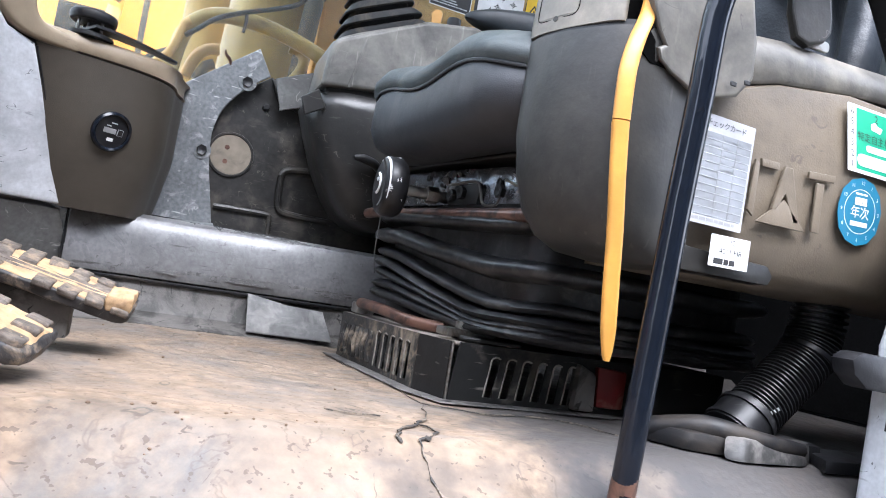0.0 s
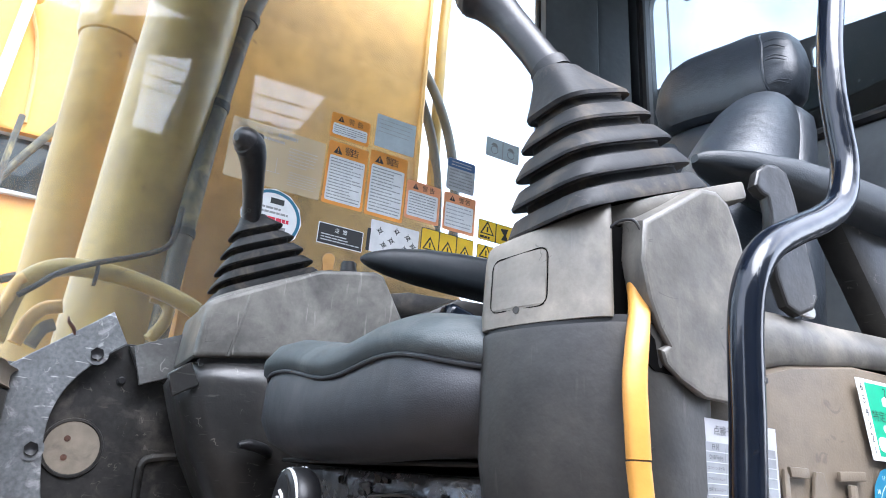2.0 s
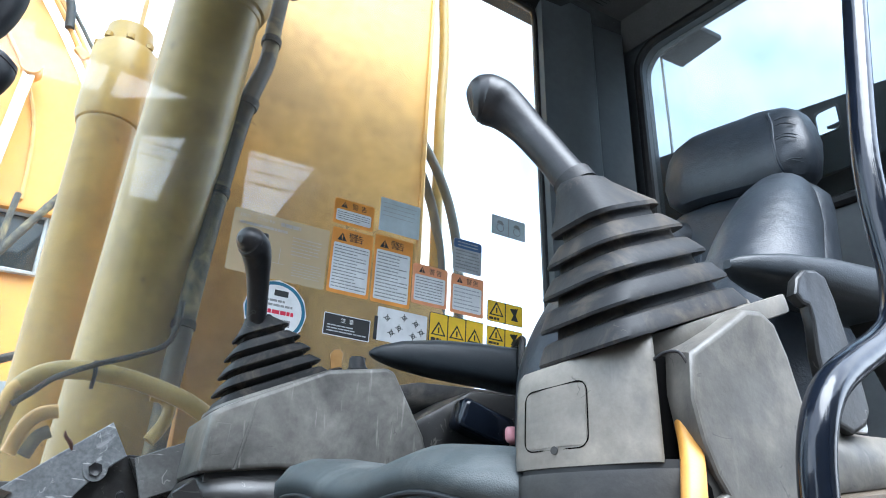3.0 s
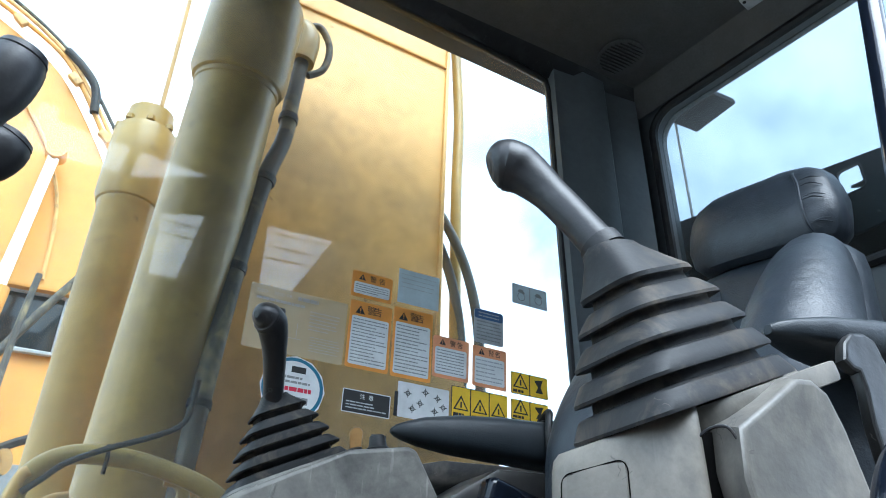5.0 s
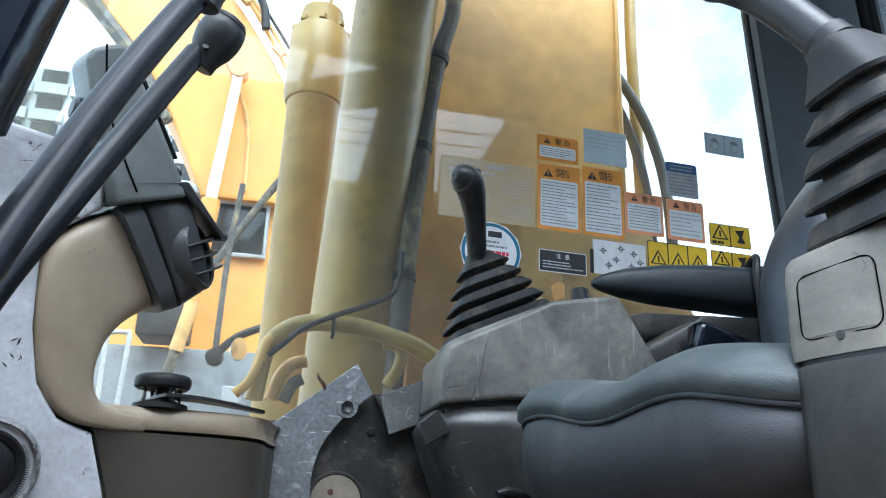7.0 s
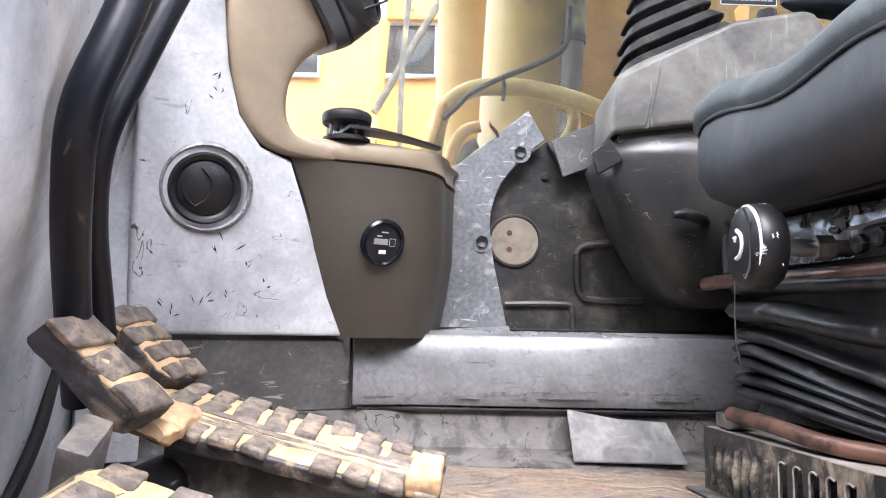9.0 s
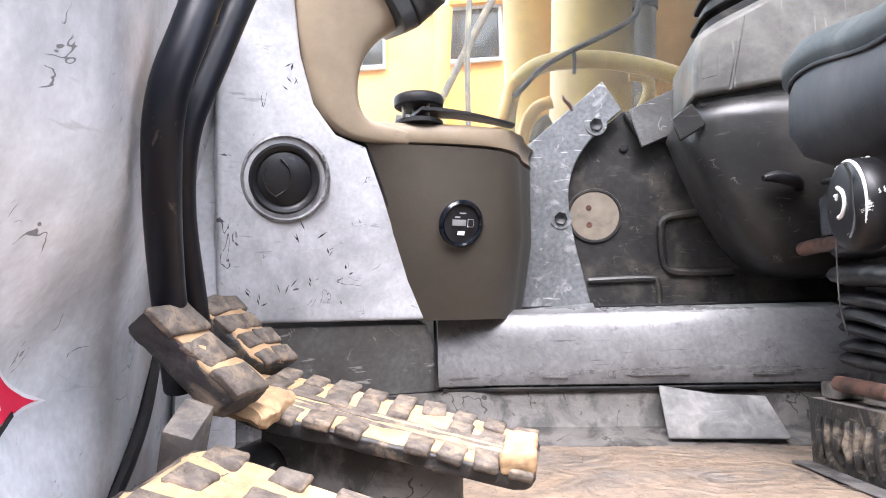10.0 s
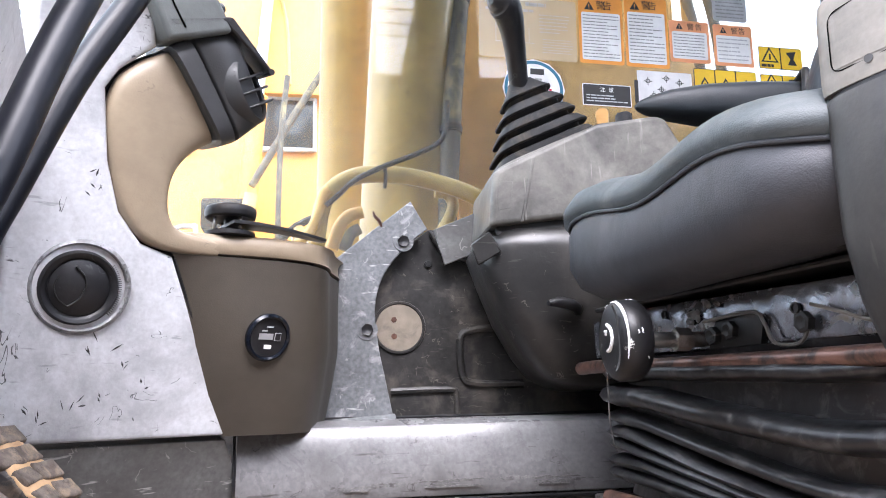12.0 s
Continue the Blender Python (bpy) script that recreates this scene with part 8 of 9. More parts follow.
def red_sheet(inset, lift, thick, y0=0.775, y1=0.630):
    """The label as a thin skin that follows the pressed wall, its free corner a little lifted."""
    upper = [(0.775, 0.1195), (0.750, 0.1265), (0.731, 0.1345), (0.700, 0.153), (0.673, 0.171), (0.630, 0.196)]
    lower = [(0.775, 0.1195), (0.750, 0.1165), (0.718, 0.107), (0.697, 0.090), (0.673, 0.070), (0.630, 0.036)]

    def level(line, y):
        for (ya, za), (yb, zb) in zip(line, line[1:]):
            if yb <= y <= ya:
                return za + (zb - za) * (ya - y) / (ya - yb)
        return line[-1][1]

    rows = []
    for k in range(25):
        y = y0 + (y1 - y0) * k / 24
        hi, lo = level(upper, y) - inset, level(lower, y) + inset
        hi, lo = max(hi, (hi + lo) / 2), min(lo, (hi + lo) / 2)
        curl = 0.003 * max(0.0, (y - 0.735) / 0.04) ** 1.5
        row = []
        for f in (0.0, 0.25, 0.5, 0.75, 1.0):
            z = lo + (hi - lo) * f
            row.append(V((wall_x(y - 0.007, z) + lift + curl, y - 0.007, z)))
        rows.append([p for p in row] + [p - V((thick, 0, 0)) for p in reversed(row)])
    return loft(rows)


part("sheet", red_sheet(0.0, 0.0050, 0.0006), "paper", red)
part("field", red_sheet(0.0026, 0.0056, 0.0004, 0.766), "red", red)
for (y, z), (w, h), mat in (((0.712, 0.122), (0.0075, 0.0085), "paper"), ((0.700, 0.139), (0.010, 0.006), "ink"), ((0.722, 0.112), (0.016, 0.003), "ink"), ((0.690, 0.118), (0.009, 0.005), "ink"), ((0.705, 0.102), (0.012, 0.003), "ink"), ((0.668, 0.140), (0.014, 0.007), "ink")):
    pts = [(y + w * a - h * 0.45 * b, z + w * 0.55 * a + h * b) for a, b in ((-0.5, -0.5), (0.5, -0.5), (0.5, 0.5), (-0.5, 0.5))]
    part("print", prism([V((wall_x(v, u) + 0.0066, v, u)) for v, u in pts], (0.0003, 0, 0), 0), mat, red)

# phone-like box with pink end on the seat tray
t = thing("lighter_case", "black gadget with pink end lying beside the seat", "gadget", (0.52, 1.28, 0.50))
part("body", box((0.50, 1.27, 0.535), (0.10, 0.04, 0.05), 0.012, 3, Matrix.Rotation(0.3, 3, "Y")), "black_paint", t)
part("end", box((0.545, 1.262, 0.520), (0.03, 0.045, 0.026), 0.010, 3), "pink", t, "pink plastic end")


# ---- outside: own boom, cylinders and hoses ----
def boom():
    t = thing("boom", "yellow excavator boom side plates with weld seam", "boom", (0.4, 2.0, 0.3))
    out = [(0.14, 1.90, 0.35), (0.62, 1.90, 0.35), (0.69, 1.90, 1.0), (0.71, 1.90, 1.4), (0.731, 1.90, 2.1), (0.76, 1.90, 3.2), (0.14, 1.90, 3.2)]
    part("side_plate", prism(out, (0, 0.26, 0), 0.008, 2), "yellow", t)
    part("weld", tube([(0.14, 1.897, 2.048), (0.4, 1.897, 2.03), (0.72, 1.897, 2.00)], 0.006, 6, 3), "yellow", t)
    part("edge_weld", tube([(0.690, 1.897, 0.9), (0.700, 1.897, 1.4), (0.722, 1.897, 2.1)], 0.008, 6, 3), "yellow", t)
    part("foot", prism([(0.30, 1.84, -0.1), (0.95, 1.84, -0.1), (0.93, 1.84, 0.60), (0.80, 1.84, 0.80), (0.70, 1.84, 1.02), (0.36, 1.84, 0.98)], (0, 0.05, 0), 0.01, 2), "yellow_dirty", t, "grimy boom foot plate")
    return t


boom()


def cylinder(label, foot, top, r, head):
    t = thing("boom_cylinder", label, "hydraulic cylinder", foot, group="boom cylinders")
    a, b = V(foot), V(top)
    ax = (b - a).normalized()
    part("barrel", lathe([(r * 0.96, 0), (r, 0.03), (r, head - 0.045), (r * 1.03, head - 0.042), (r * 1.03, head - 0.03)], a, ax, 40), "yellow_pale", t)
    part("head", lathe([(r * 1.0, head - 0.030), (r * 1.10, head - 0.026), (r * 1.19, head - 0.005), (r * 1.17, head + 0.20), (r * 1.12, head + 0.215), (r * 0.85, head + 0.22), (r * 0.85, head + 0.29), (r * 0.6, head + 0.30)], a, ax, 40), "yellow_pale", t)
    for k in range(8):
        an = 2 * math.pi * k / 8
        sd = ax.orthogonal().normalized()
        p = a + ax * (head + 0.22) + (sd * math.cos(an) + ax.cross(sd) * math.sin(an)) * r * 1.02
        part("head_bolt", lathe([(0.012, 0), (0.012, 0.014), (0.008, 0.016)], p, ax, 6), "yellow_pale", t)
    part("rod", lathe([(r * 0.5, head + 0.28), (r * 0.5, head + 1.6)], a, ax, 28), "chrome", t, "bright chrome rod")
    part("base_ring", lathe([(r * 1.02, 0.06), (r * 1.06, 0.07), (r * 1.06, 0.09), (r * 1.02, 0.10)], a, ax, 36), "yellow_pale", t)
    return t


cylinder("near faded yellow boom hydraulic cylinder", (-0.008, 1.927, 0.25), (0.060, 1.70, 1.532), 0.095, 1.30)
cylinder("far faded yellow boom hydraulic cylinder", (-0.122, 2.20, 0.20), (-0.106, 2.20, 1.45), 0.074, 1.22)


def oil_line():
    """Grey sleeved pipe clipped along the near cylinder."""
    t = thing("oil_pipe", "grey sleeved oil pipe with clamps along the cylinder", "pipe", (0.11, 1.80, 0.6))
    path = [(0.088, 1.76, 0.50), (0.104, 1.755, 0.76), (0.128, 1.75, 1.05), (0.160, 1.75, 1.29), (0.196, 1.76, 1.44), (0.203, 1.765, 1.56), (0.217, 1.77, 1.72)]
    part("pipe", tube(path, (0.020, 0.021, 0.022, 0.021, 0.020, 0.020, 0.020), 14, 6), "oil_sleeve", t)
    for p, q in (((0.128, 1.75, 1.05), (0.130, 1.75, 1.068)), ((0.162, 1.75, 1.29), (0.166, 1.75, 1.308)), ((0.103, 1.755, 0.75), (0.104, 1.755, 0.765)), ((0.199, 1.762, 1.49), (0.201, 1.763, 1.508))):
        part("clamp", tube([p, q], 0.0245, 14, 2, False), "frame", t)
    part("stay", tube([(0.10, 1.74, 1.30), (0.16, 1.745, 1.30)], 0.007, 8, 2), "frame", t)
    part("elbow", tube([(0.215, 1.77, 1.70), (0.225, 1.77, 1.79), (0.20, 1.78, 1.83), (0.16, 1.80, 1.82)], (0.034, 0.032, 0.028, 0.026), 14, 5), "yellow_pale", t)
    part("hose_loop", tube([(0.235, 1.765, 1.66), (0.275, 1.765, 1.70), (0.285, 1.765, 1.78), (0.255, 1.765, 1.84), (0.22, 1.77, 1.83)], 0.010, 10, 6), "oil_sleeve", t)
    return t


M["hose_pale"] = material("pale_grey_hose", (0.13, 0.135, 0.13), 0.5, stain=(0.14, 0.14, 0.13), stain_scale=9)
M["oil_sleeve"] = material("grey_oil_sleeve", (0.06, 0.055, 0.047), 0.55, stain=(0.30, 0.24, 0.12), stain_scale=10)
oil_line()


def hose_run(label, path, r, mat):
    t = thing("hydraulic_hose", label, "hose", path[0], group="hydraulic hoses")
    part("hose", tube(path, r, 12, 6), mat, t)
    return t


hose_run("thick dusty yellow hydraulic hose across the cylinders", [(0.163, 1.650, 0.561), (0.123, 1.650, 0.585), (0.073, 1.650, 0.603), (0.002, 1.650, 0.619), (-0.070, 1.650, 0.622), (-0.111, 1.650, 0.613), (-0.140, 1.650, 0.594), (-0.157, 1.650, 0.569), (-0.166, 1.650, 0.534), (-0.173, 1.650, 0.476)], 0.0165, "yellow_pale")
hose_run("dusty yellow hydraulic hose bent down behind the cable", [(-0.085, 1.680, 0.555), (-0.112, 1.680, 0.547), (-0.131, 1.680, 0.523), (-0.144, 1.680, 0.481)], 0.012, "yellow_dirty")
hose_run("dusty yellow hydraulic hose bent down behind the cable", [(-0.091, 1.670, 0.520), (-0.108, 1.670, 0.509), (-0.121, 1.670, 0.478)], 0.011, "oil_sleeve")
hose_run("mud-caked hydraulic hose at the cylinder foot", [(-0.150, 1.620, 0.582), (-0.160, 1.620, 0.572), (-0.167, 1.620, 0.541), (-0.181, 1.620, 0.505), (-0.204, 1.620, 0.480)], 0.009, "yellow_dirty")
hose_run("pale yellow pipe elbow below the thick hose", [(0.059, 1.700, 0.603), (0.082, 1.700, 0.600), (0.094, 1.700, 0.582), (0.088, 1.700, 0.553), (0.068, 1.700, 0.521)], 0.012, "yellow_pale")
hose_run("thin black cable slung across the hoses", [(-0.154, 1.610, 0.548), (-0.130, 1.610, 0.570), (-0.102, 1.610, 0.597), (-0.051, 1.610, 0.624), (0.009, 1.610, 0.649), (0.055, 1.610, 0.674), (0.070, 1.610, 0.705), (0.074, 1.610, 0.759)], 0.0050, "rubber")
solo("hose_strap", tube([(-0.046, 1.630, 0.637), (-0.044, 1.630, 0.614), (-0.046, 1.630, 0.589)], 0.0035, 8, 3), "rubber", "dark strap tied round the yellow hose", "strap")
hose_run("dusty hydraulic hose coming down beside the boom", [(0.80, 2.0, 2.3), (0.815, 2.0, 1.9), (0.805, 2.0, 1.6), (0.80, 2.0, 1.1)], 0.018, "yellow_pale")
hose_run("grey hydraulic hose looping behind the boom", [(0.66, 1.95, 1.56), (0.76, 1.95, 1.42), (0.82, 1.95, 1.28), (0.85, 1.95, 1.10), (0.85, 1.95, 0.80)], 0.015, "hose_pale")
hose_run("grey hydraulic hose looping behind the boom", [(0.66, 1.99, 1.54), (0.74, 1.99, 1.40), (0.79, 1.99, 1.26), (0.815, 1.99, 1.08), (0.81, 1.99, 0.80)], 0.015, "hose_pale")


def cylinder_foot():
    t = thing("cylinder_bracket", "yellow cylinder foot bracket on the deck", "bracket", (-0.15, 1.85, -0.2))
    part("block", box((-0.16, 1.85, 0.12), (0.50, 0.42, 0.62), 0.02, 2), "yellow_pale", t)
    return t


cylinder_foot()
deck = thing("machine_deck", "yellow excavator deck and engine housing outside the cab", "deck", (0.6, 2.3, -0.6))
part("deck_plate", box((0.3, 2.2, -0.18), (3.4, 1.5, 0.14), 0.02), "yellow_dirty", deck)
part("engine_hood", box((1.75, 2.45, 0.35), (1.2, 1.0, 0.95), 0.05, 3), "frame", deck, "dark engine housing")
part("rear_hood", box((1.95, 1.1, 0.42), (0.7, 1.5, 0.95), 0.06, 3), "pillar", deck, "dark grey rear hood")

part("slew_ring", lathe([(0.55, -0.72), (0.62, -0.70), (0.62, -0.30), (0.55, -0.26)], (0.9, 1.9, 0), (0, 0, 1), 40), "frame", deck)
part("car_body", box((0.9, 1.9, -0.82), (1.6, 1.6, 0.30), 0.05, 2), "yellow_dirty", deck)
for ty in (0.85, 2.95):
    oval = [(0.9 + sx * 1.35 + 0.38 * math.cos(radians(a)), ty - 0.25, -0.87 + 0.38 * math.sin(radians(a))) for sx, a0 in ((1, -90), (-1, 90)) for a in range(a0, a0 + 181, 20)]
    part("track", prism(oval, (0, 0.50, 0), 0.02, 1), "frame", deck, "black steel crawler track")
part("cab_base", box((0.35, 1.0, -0.20), (1.6, 0.98, 0.14), 0.02, 2), "yellow_dirty", deck)

# ---- yard: ground, other machines, tower block ----
solo("ground", sheet(-400, 400, -400, 400, 8, 8, lambda x, y: -1.25), "concrete", "pale dusty concrete yard", "ground", kind="structure")


def other_excavator(base, turn, label):
    t = thing("excavator", label, "excavator", base, group="parked excavators")
    m = Matrix.Translation(base) @ Matrix.Rotation(turn, 4, "Z")

    def put(name, bm, mat, lab=""):
        bmesh.ops.transform(bm, matrix=m, verts=bm.verts)
        return part(name, bm, mat, t, lab)

    put("boom", prism([(-0.2, 0, 1.6), (0.5, 0, 1.2), (1.4, 0, 3.2), (2.6, 0, 4.6), (3.9, 0, 4.9), (4.0, 0, 4.4), (2.9, 0, 3.9), (1.7, 0, 2.4)], (0, 0.45, 0), 0.03, 2), "yellow_orange")
    put("arm", prism([(3.7, 0.05, 5.0), (4.1, 0.05, 4.4), (4.6, 0.05, 2.2), (4.4, 0.05, 2.1)], (0, 0.35, 0), 0.03, 2), "yellow_orange")
    put("boom_rod", tube([(0.9, -0.12, 1.2), (1.7, -0.12, 3.0)], 0.05, 14, 2), "chrome", "bright cylinder rod")
    put("boom_barrel", tube([(0.75, -0.12, 0.9), (1.2, -0.12, 1.9)], 0.09, 16, 2), "yellow_orange")
    put("body", box((-1.4, 0.2, 0.75), (2.6, 2.4, 1.0), 0.08, 3), "yellow_orange")
    put("undercarriage", box((-0.9, 0.2, -0.5), (3.4, 2.4, 0.8), 0.12, 3), "frame")
    cab = put("cab", box((0.1, -0.75, 1.35), (1.5, 0.9, 1.6), 0.08, 3), "yellow_orange")
    put("cab_window", box((0.12, -1.20, 1.55), (1.15, 0.03, 0.95), 0.04, 2), "glass_dark", "dark cab window")
    put("cab_post", box((0.12, -1.22, 1.55), (0.06, 0.04, 1.0), 0.01, 1), "frame")
    for k in range(3):
        put("hose", tube([(1.0 + 0.05 * k, 0.2, 2.9), (1.6 + 0.05 * k, 0.2, 3.75), (2.2 + 0.05 * k, 0.2, 4.45), (2.7, 0.2, 4.95), (3.3, 0.2, 5.0)], 0.025, 8, 4), "rubber")
    return t


M["panel_grey"] = material("shaded_body_grey", (0.20, 0.21, 0.22), 0.55, grain=12, grain_amt=0.1, stain=(0.10, 0.10, 0.10), stain_scale=5)
M["yellow_orange"] = material("orange_yellow_machine_paint", (0.74, 0.34, 0.06), 0.45, grain=8, grain_amt=0.06, stain=(0.5, 0.28, 0.07), stain_scale=1.2)
other_excavator((-9.0, 12.0, -0.6), radians(190), "orange-yellow excavator parked farther off in the yard")


def parked_machine():
    """The next machine in the row: boom, cylinder, cab and body seen through the side window."""
    t = thing("excavator", "orange-yellow excavator with dark cab windows parked alongside", "excavator", (-0.3, 5.6, -1.25), group="parked excavators")
    edge_low = [(-2.6, 4.50), (-1.93, 3.97), (-1.77, 3.84), (-1.52, 3.54), (-1.26, 3.23), (-1.00, 2.78), (-0.74, 2.24)]
    edge_high = [(-0.22, 2.24), (-0.20, 2.94), (-0.28, 3.19), (-0.57, 3.66), (-0.80, 3.93), (-1.21, 4.19), (-1.75, 4.46), (-2.6, 4.78)]
    out = [p for run in (edge_low, edge_high) for p in spline([(x, 5.0, z) for x, z in run], 3)]
    boom_part = part("boom", prism(out, (0, 0.5, 0), 0.02, 2), "yellow_orange", t)
    part("boom_edge", tube([(x - 0.03, 4.99, z - 0.03) for x, z in edge_low[:6]], 0.05, 8, 5), "oil_sleeve", boom_part, "dark lower flange")
    part("boom_seam", tube([(-2.2, 4.985, 4.40), (-1.30, 4.985, 3.95), (-0.80, 4.985, 3.45), (-0.52, 4.985, 2.9), (-0.46, 4.985, 2.3)], 0.012, 6, 5), "yellow_dirty", boom_part)
    part("rod", tube([(-0.590, 4.85, 3.10), (-0.655, 4.85, 2.1)], 0.040, 16, 2), "chrome", t, "bright chrome rod")
    part("rod_eye", lathe([(0.03, -0.06), (0.065, -0.06), (0.065, 0.06), (0.03, 0.06)], (-0.585, 4.85, 3.13), (0, 1, 0), 20), "yellow_orange", t)
    part("barrel", tube([(-0.652, 4.85, 2.15), (-0.73, 4.85, 1.0)], 0.062, 16, 2), "yellow_orange", t)
    for k, (lift, r, mat) in enumerate(((0.05, 0.018, "yellow_orange"), (0.085, 0.016, "yellow_dirty"), (0.115, 0.014, "oil_sleeve"))):
        part("hose", tube([(x + lift * 0.8, 4.95, z + lift + 0.02 * math.sin(5 * x + k)) for x, z in reversed(edge_high[2:])], r, 8, 5), mat, t)
    part("hose_sleeve", tube([(-0.72, 4.93, 4.02), (-0.58, 4.93, 3.90), (-0.48, 4.93, 3.76), (-0.45, 4.93, 3.56)], 0.030, 10, 5), "rubber", t, "black rubber hose sleeve")
    for x, z in ((-1.05, 4.16), (-0.62, 3.80), (-0.34, 3.40)):
        part("hose_clamp", box((x, 4.94, z), (0.10, 0.05, 0.06), 0.012, 2, Matrix.Rotation(0.75, 3, "Y")), "yellow_dirty", t)
    cab = part("cab", box((-0.70, 5.75, 1.28), (2.50, 1.3, 2.0), 0.06, 3), "yellow_orange", t)
    part("roof", box((-0.70, 5.70, 2.30), (2.56, 1.36, 0.07), 0.02, 2), "ink_pale", cab)
    for x, w in ((-1.40, 0.62), (-0.48, 0.37), (0.22, 0.74)):
        win = part("side_window", box((x, 5.09, 2.055), (w, 0.03, 0.37), 0.03, 2), "glass_dark", cab, "dark cab window")
        part("window_frame", tube([(x - w / 2, 5.07, 1.87), (x + w / 2, 5.07, 1.87), (x + w / 2, 5.07, 2.24), (x - w / 2, 5.07, 2.24), (x - w / 2, 5.07, 1.87)], 0.02, 6, 2, False), "ink_pale", win)
    part("mirror_bar", tube([(-0.22, 4.7, 2.30), (-0.42, 4.7, 1.95), (-0.66, 4.7, 1.50)], 0.024, 10, 3), "oil_sleeve", t)
    part("body", box((0.9, 6.1, 0.55), (3.6, 2.2, 1.1), 0.08, 3), "yellow_orange", t)
    part("undercarriage", box((0.2, 6.1, -0.65), (3.8, 2.4, 1.15), 0.15, 3), "frame", t)
    part("door_frame", tube([(-0.93, 4.0, 0.72), (-0.94, 4.0, 1.02), (-0.925, 4.0, 1.07), (-0.86, 4.0, 1.075), (-0.84, 4.0, 1.05), (-0.845, 4.0, 0.72)], 0.012, 8, 4), "ink_pale", t, "pale step rail")
    stay = part("arm_stay", tube([(-0.665, 4.0, 0.80), (-0.62, 4.0, 1.02)], 0.026, 12, 2), "oil_sleeve", t, "dark gas stay")
    part("stay_sleeve", tube([(-0.622, 4.0, 1.00), (-0.575, 4.0, 1.25)], 0.034, 12, 2), "yellow_dirty", stay)
    part("mirror_post", tube([(-0.42, 4.2, 2.0), (-0.45, 4.2, 1.60), (-0.455, 4.2, 1.02)], 0.016, 8, 3), "oil_sleeve", t, "dark mirror post")
    part("post_joint", lathe([(0.01, -0.03), (0.045, -0.025), (0.045, 0.025), (0.01, 0.03)], (-0.455, 4.2, 1.02), (0, 1, 0), 14), "frame", t)
    part("beam", tube([(-0.455, 4.2, 1.03), (-0.36, 4.2, 1.13), (-0.22, 4.2, 1.20)], 0.022, 8, 3), "frame", t)
    part("mirror", lathe([(0.055, -0.01), (0.060, 0.0), (0.055, 0.01), (0.0005, 0.012)], (-0.33, 4.0, 1.03), (0.2, -1, 0), 24, (0.7, 1.0), (1, 0, 0)), "chrome", t, "round chrome-backed mirror")
    part("tool_box", box((-0.76, 4.5, 1.24), (0.26, 0.3, 0.18), 0.02, 2), "frame", t, "dark box on the deck")
    part("side_plate", box((-0.36, 4.4, 0.86), (0.10, 0.06, 0.09), 0.008, 1), "ink_pale", t)
    # grey box added to darken the lower body as if in shade
    part("side_panel", box((-0.74, 4.7, 0.76), (1.1, 0.3, 0.74), 0.03, 2), "panel_grey", t, "grey panel standing in for the shaded lower body")
    return t


parked_machine()


def tower():
    t = thing("apartment_tower", "tall white apartment tower block far off", "building", (-12, 50, -1.25))
    part("wall", box((-12.5, 50.5, 12.8), (17.0, 10, 28.2), 0.1, 1), "white_paint", t)
    me = None
    for i in range(8):
        for j in range(14):
            x, z = -20.0 + 2.1 * i, 0.2 + 1.92 * j
            for name, mat, size, dz in (("balcony", "white_paint", (1.9, 0.5, 0.75), 0.0), ("window", "glass_dark", (1.5, 0.12, 0.9), 0.95)):
                key = name
                if key not in tower.meshes:
                    ob = part(name, box((x, 45.3, z + dz), size, 0, 1), mat, t)
                    tower.meshes[key] = (ob.data, V((x, 45.3, z)))
                else:
                    me, first = tower.meshes[key]
                    ob = new(name, me)
                    ob.parent = t
                    ob.location = V((x, 45.3, z)) - first
    return t


tower.meshes = {}
tower()


def antenna():
    t = thing("antenna", "thin aerial pole behind the rear window", "antenna", (1.35, 1.58, 0.6))
    part("pole", tube([(1.36, 1.58, 0.6), (1.36, 1.58, 1.9)], 0.004, 8, 2), "ink_pale", t)
    part("joint", tube([(1.36, 1.58, 1.36), (1.36, 1.58, 1.42)], 0.011, 10, 2), "frame", t)
    part("mirror_arm", box((1.40, 1.50, 1.80), (0.10, 0.16, 0.02), 0.006), "frame", t)
    return t


antenna()


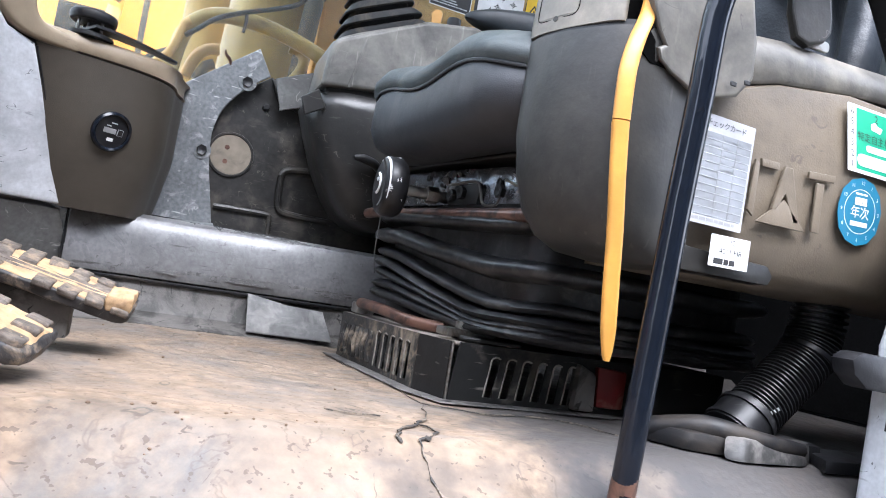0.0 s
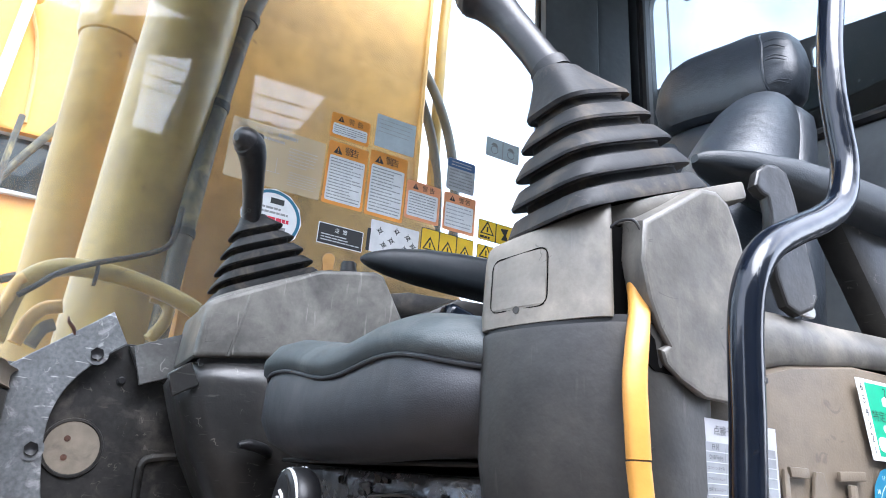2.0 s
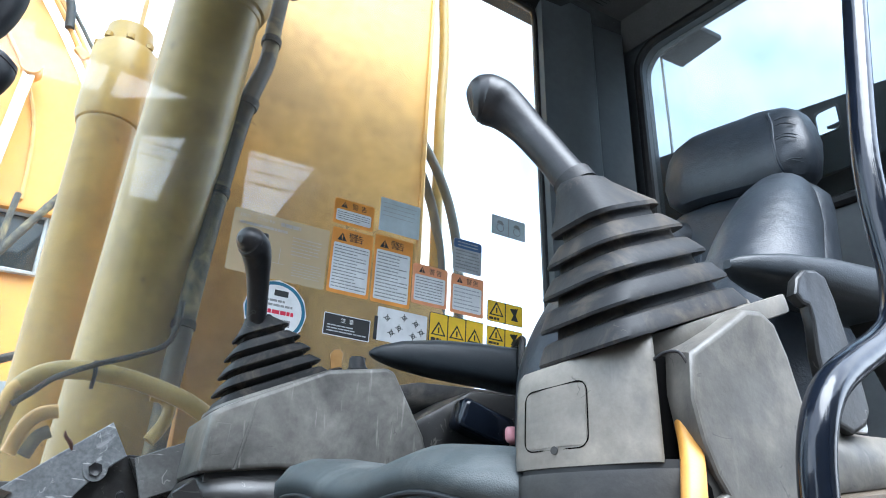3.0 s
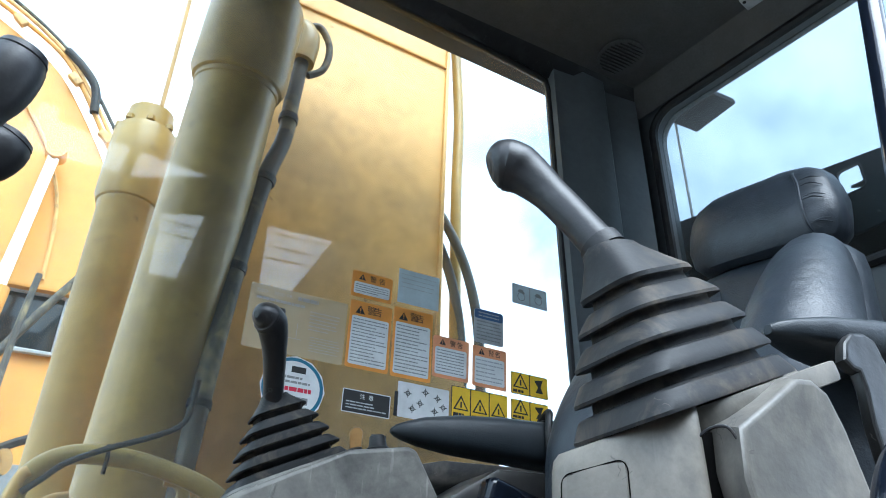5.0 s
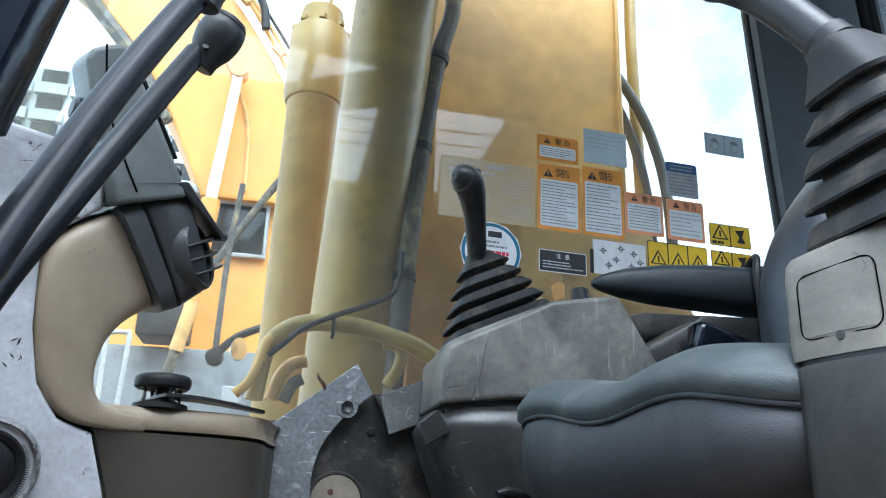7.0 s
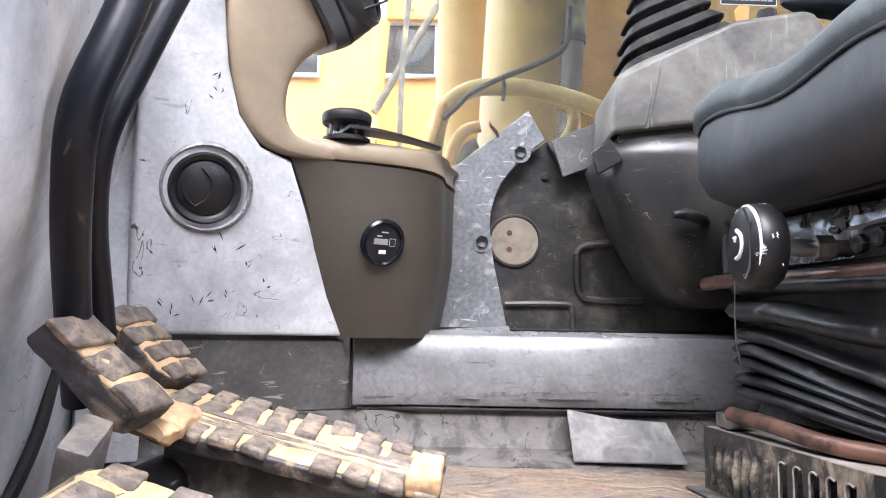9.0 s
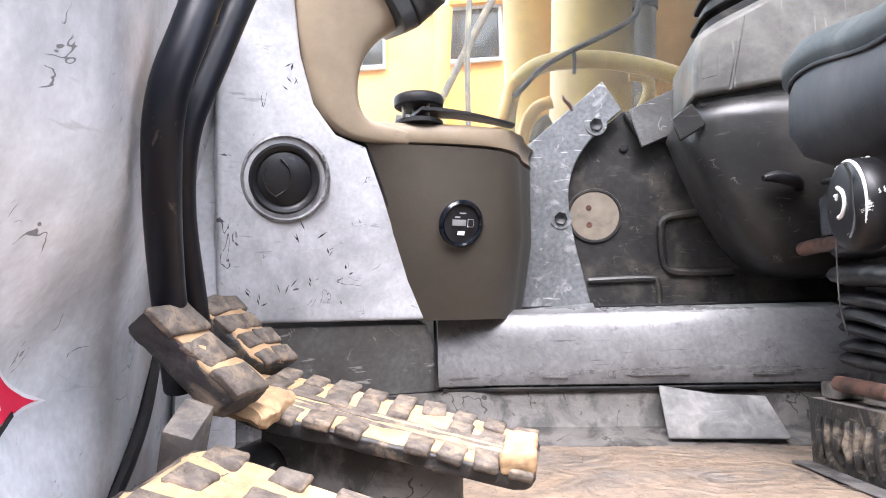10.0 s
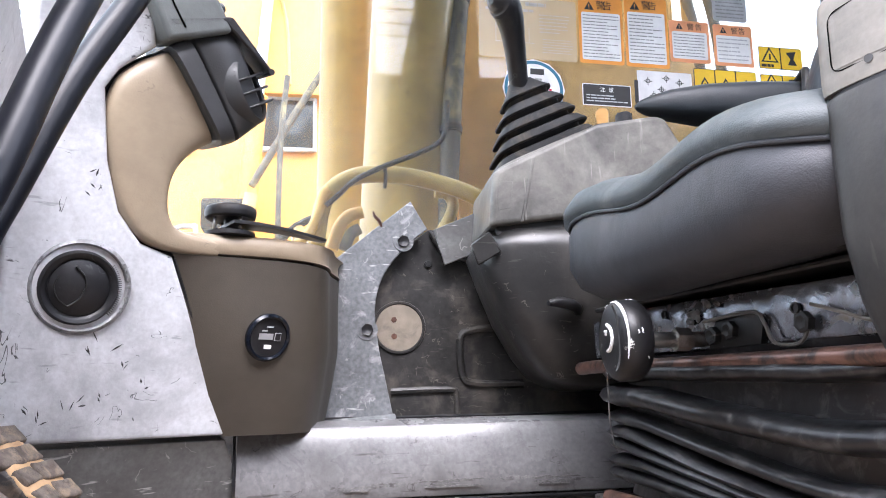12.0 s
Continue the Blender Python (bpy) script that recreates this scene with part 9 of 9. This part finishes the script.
def site_container(x, w, h, y, label):
    """A dark corrugated container, out of view, added to keep sky out of the glass reflections."""
    t = thing("site_container", label, "container", (x + w / 2, y, -1.25), group="site containers")
    pts = []
    n = int(w / 0.14)
    for k in range(n):
        a = x + w * k / n
        pts += [(a, y), (a + 0.05, y), (a + 0.07, y + 0.04), (a + 0.12, y + 0.04)]
    side = [V((a, b, -1.1)) for a, b in pts]
    part("wall", loft([side, [p + V((0, 0, h)) for p in side]], False, False), "container", t)
    part("roof", box((x + w / 2, y - 1.2, h - 1.08), (w + 0.06, 2.5, 0.08), 0.02, 1), "container", t)
    part("back", box((x + w / 2, y - 2.3, h / 2 - 1.1), (w, 0.06, h), 0.01, 1), "container", t)
    for a in (x, x + w):
        part("corner_post", box((a, y, h / 2 - 1.12), (0.12, 0.12, h + 0.1), 0.01, 1), "frame", t)
        part("end_wall", box((a, y - 1.2, h / 2 - 1.1), (0.05, 2.3, h), 0.01, 1), "container", t)
    return t


M["container"] = material("dull_green_container", (0.09, 0.095, 0.085), 0.6, grain=6, stain=(0.09, 0.07, 0.05), stain_scale=1.5)
# added row behind the camera; its gaps shape the bright patches in the glass
site_container(-6.2, 3.3, 5.15, -3.6, "unseen dark grey-green container added to block reflected sky")
site_container(-2.7, 2.84, 5.15, -3.6, "unseen dark grey-green container added to block reflected sky")
site_container(0.64, 0.46, 5.15, -3.6, "unseen narrow dark grey-green container added to block reflected sky")
site_container(1.94, 4.8, 5.15, -3.6, "unseen long dark grey-green container added to block reflected sky")
site_container(-1.5, 5.5, 5.6, -6.6, "unseen dark grey-green container farther back, added to block low reflected sky")
line = thing("power_line", "black overhead cables strung between two grey poles across the yard", "power line", (3.0, -12.0, -1.25))
for x in (-7.0, 13.0):
    part("pole", tube([(x, -12.0, -1.3), (x, -12.0, 9.4)], (0.16, 0.11), 12, 1, False), "white_paint", line, "grey concrete pole")
    part("cross_arm", box((x, -12.0, 8.5), (0.1, 0.5, 1.3), 0.01, 1), "frame", line)
for cz in (9.0, 8.65, 8.35):
    part("cable", tube([(-7.0, -12.0, cz), (3.0, -12.0, cz - 0.35), (13.0, -12.0, cz)], 0.022, 6, 6), "rubber", line)
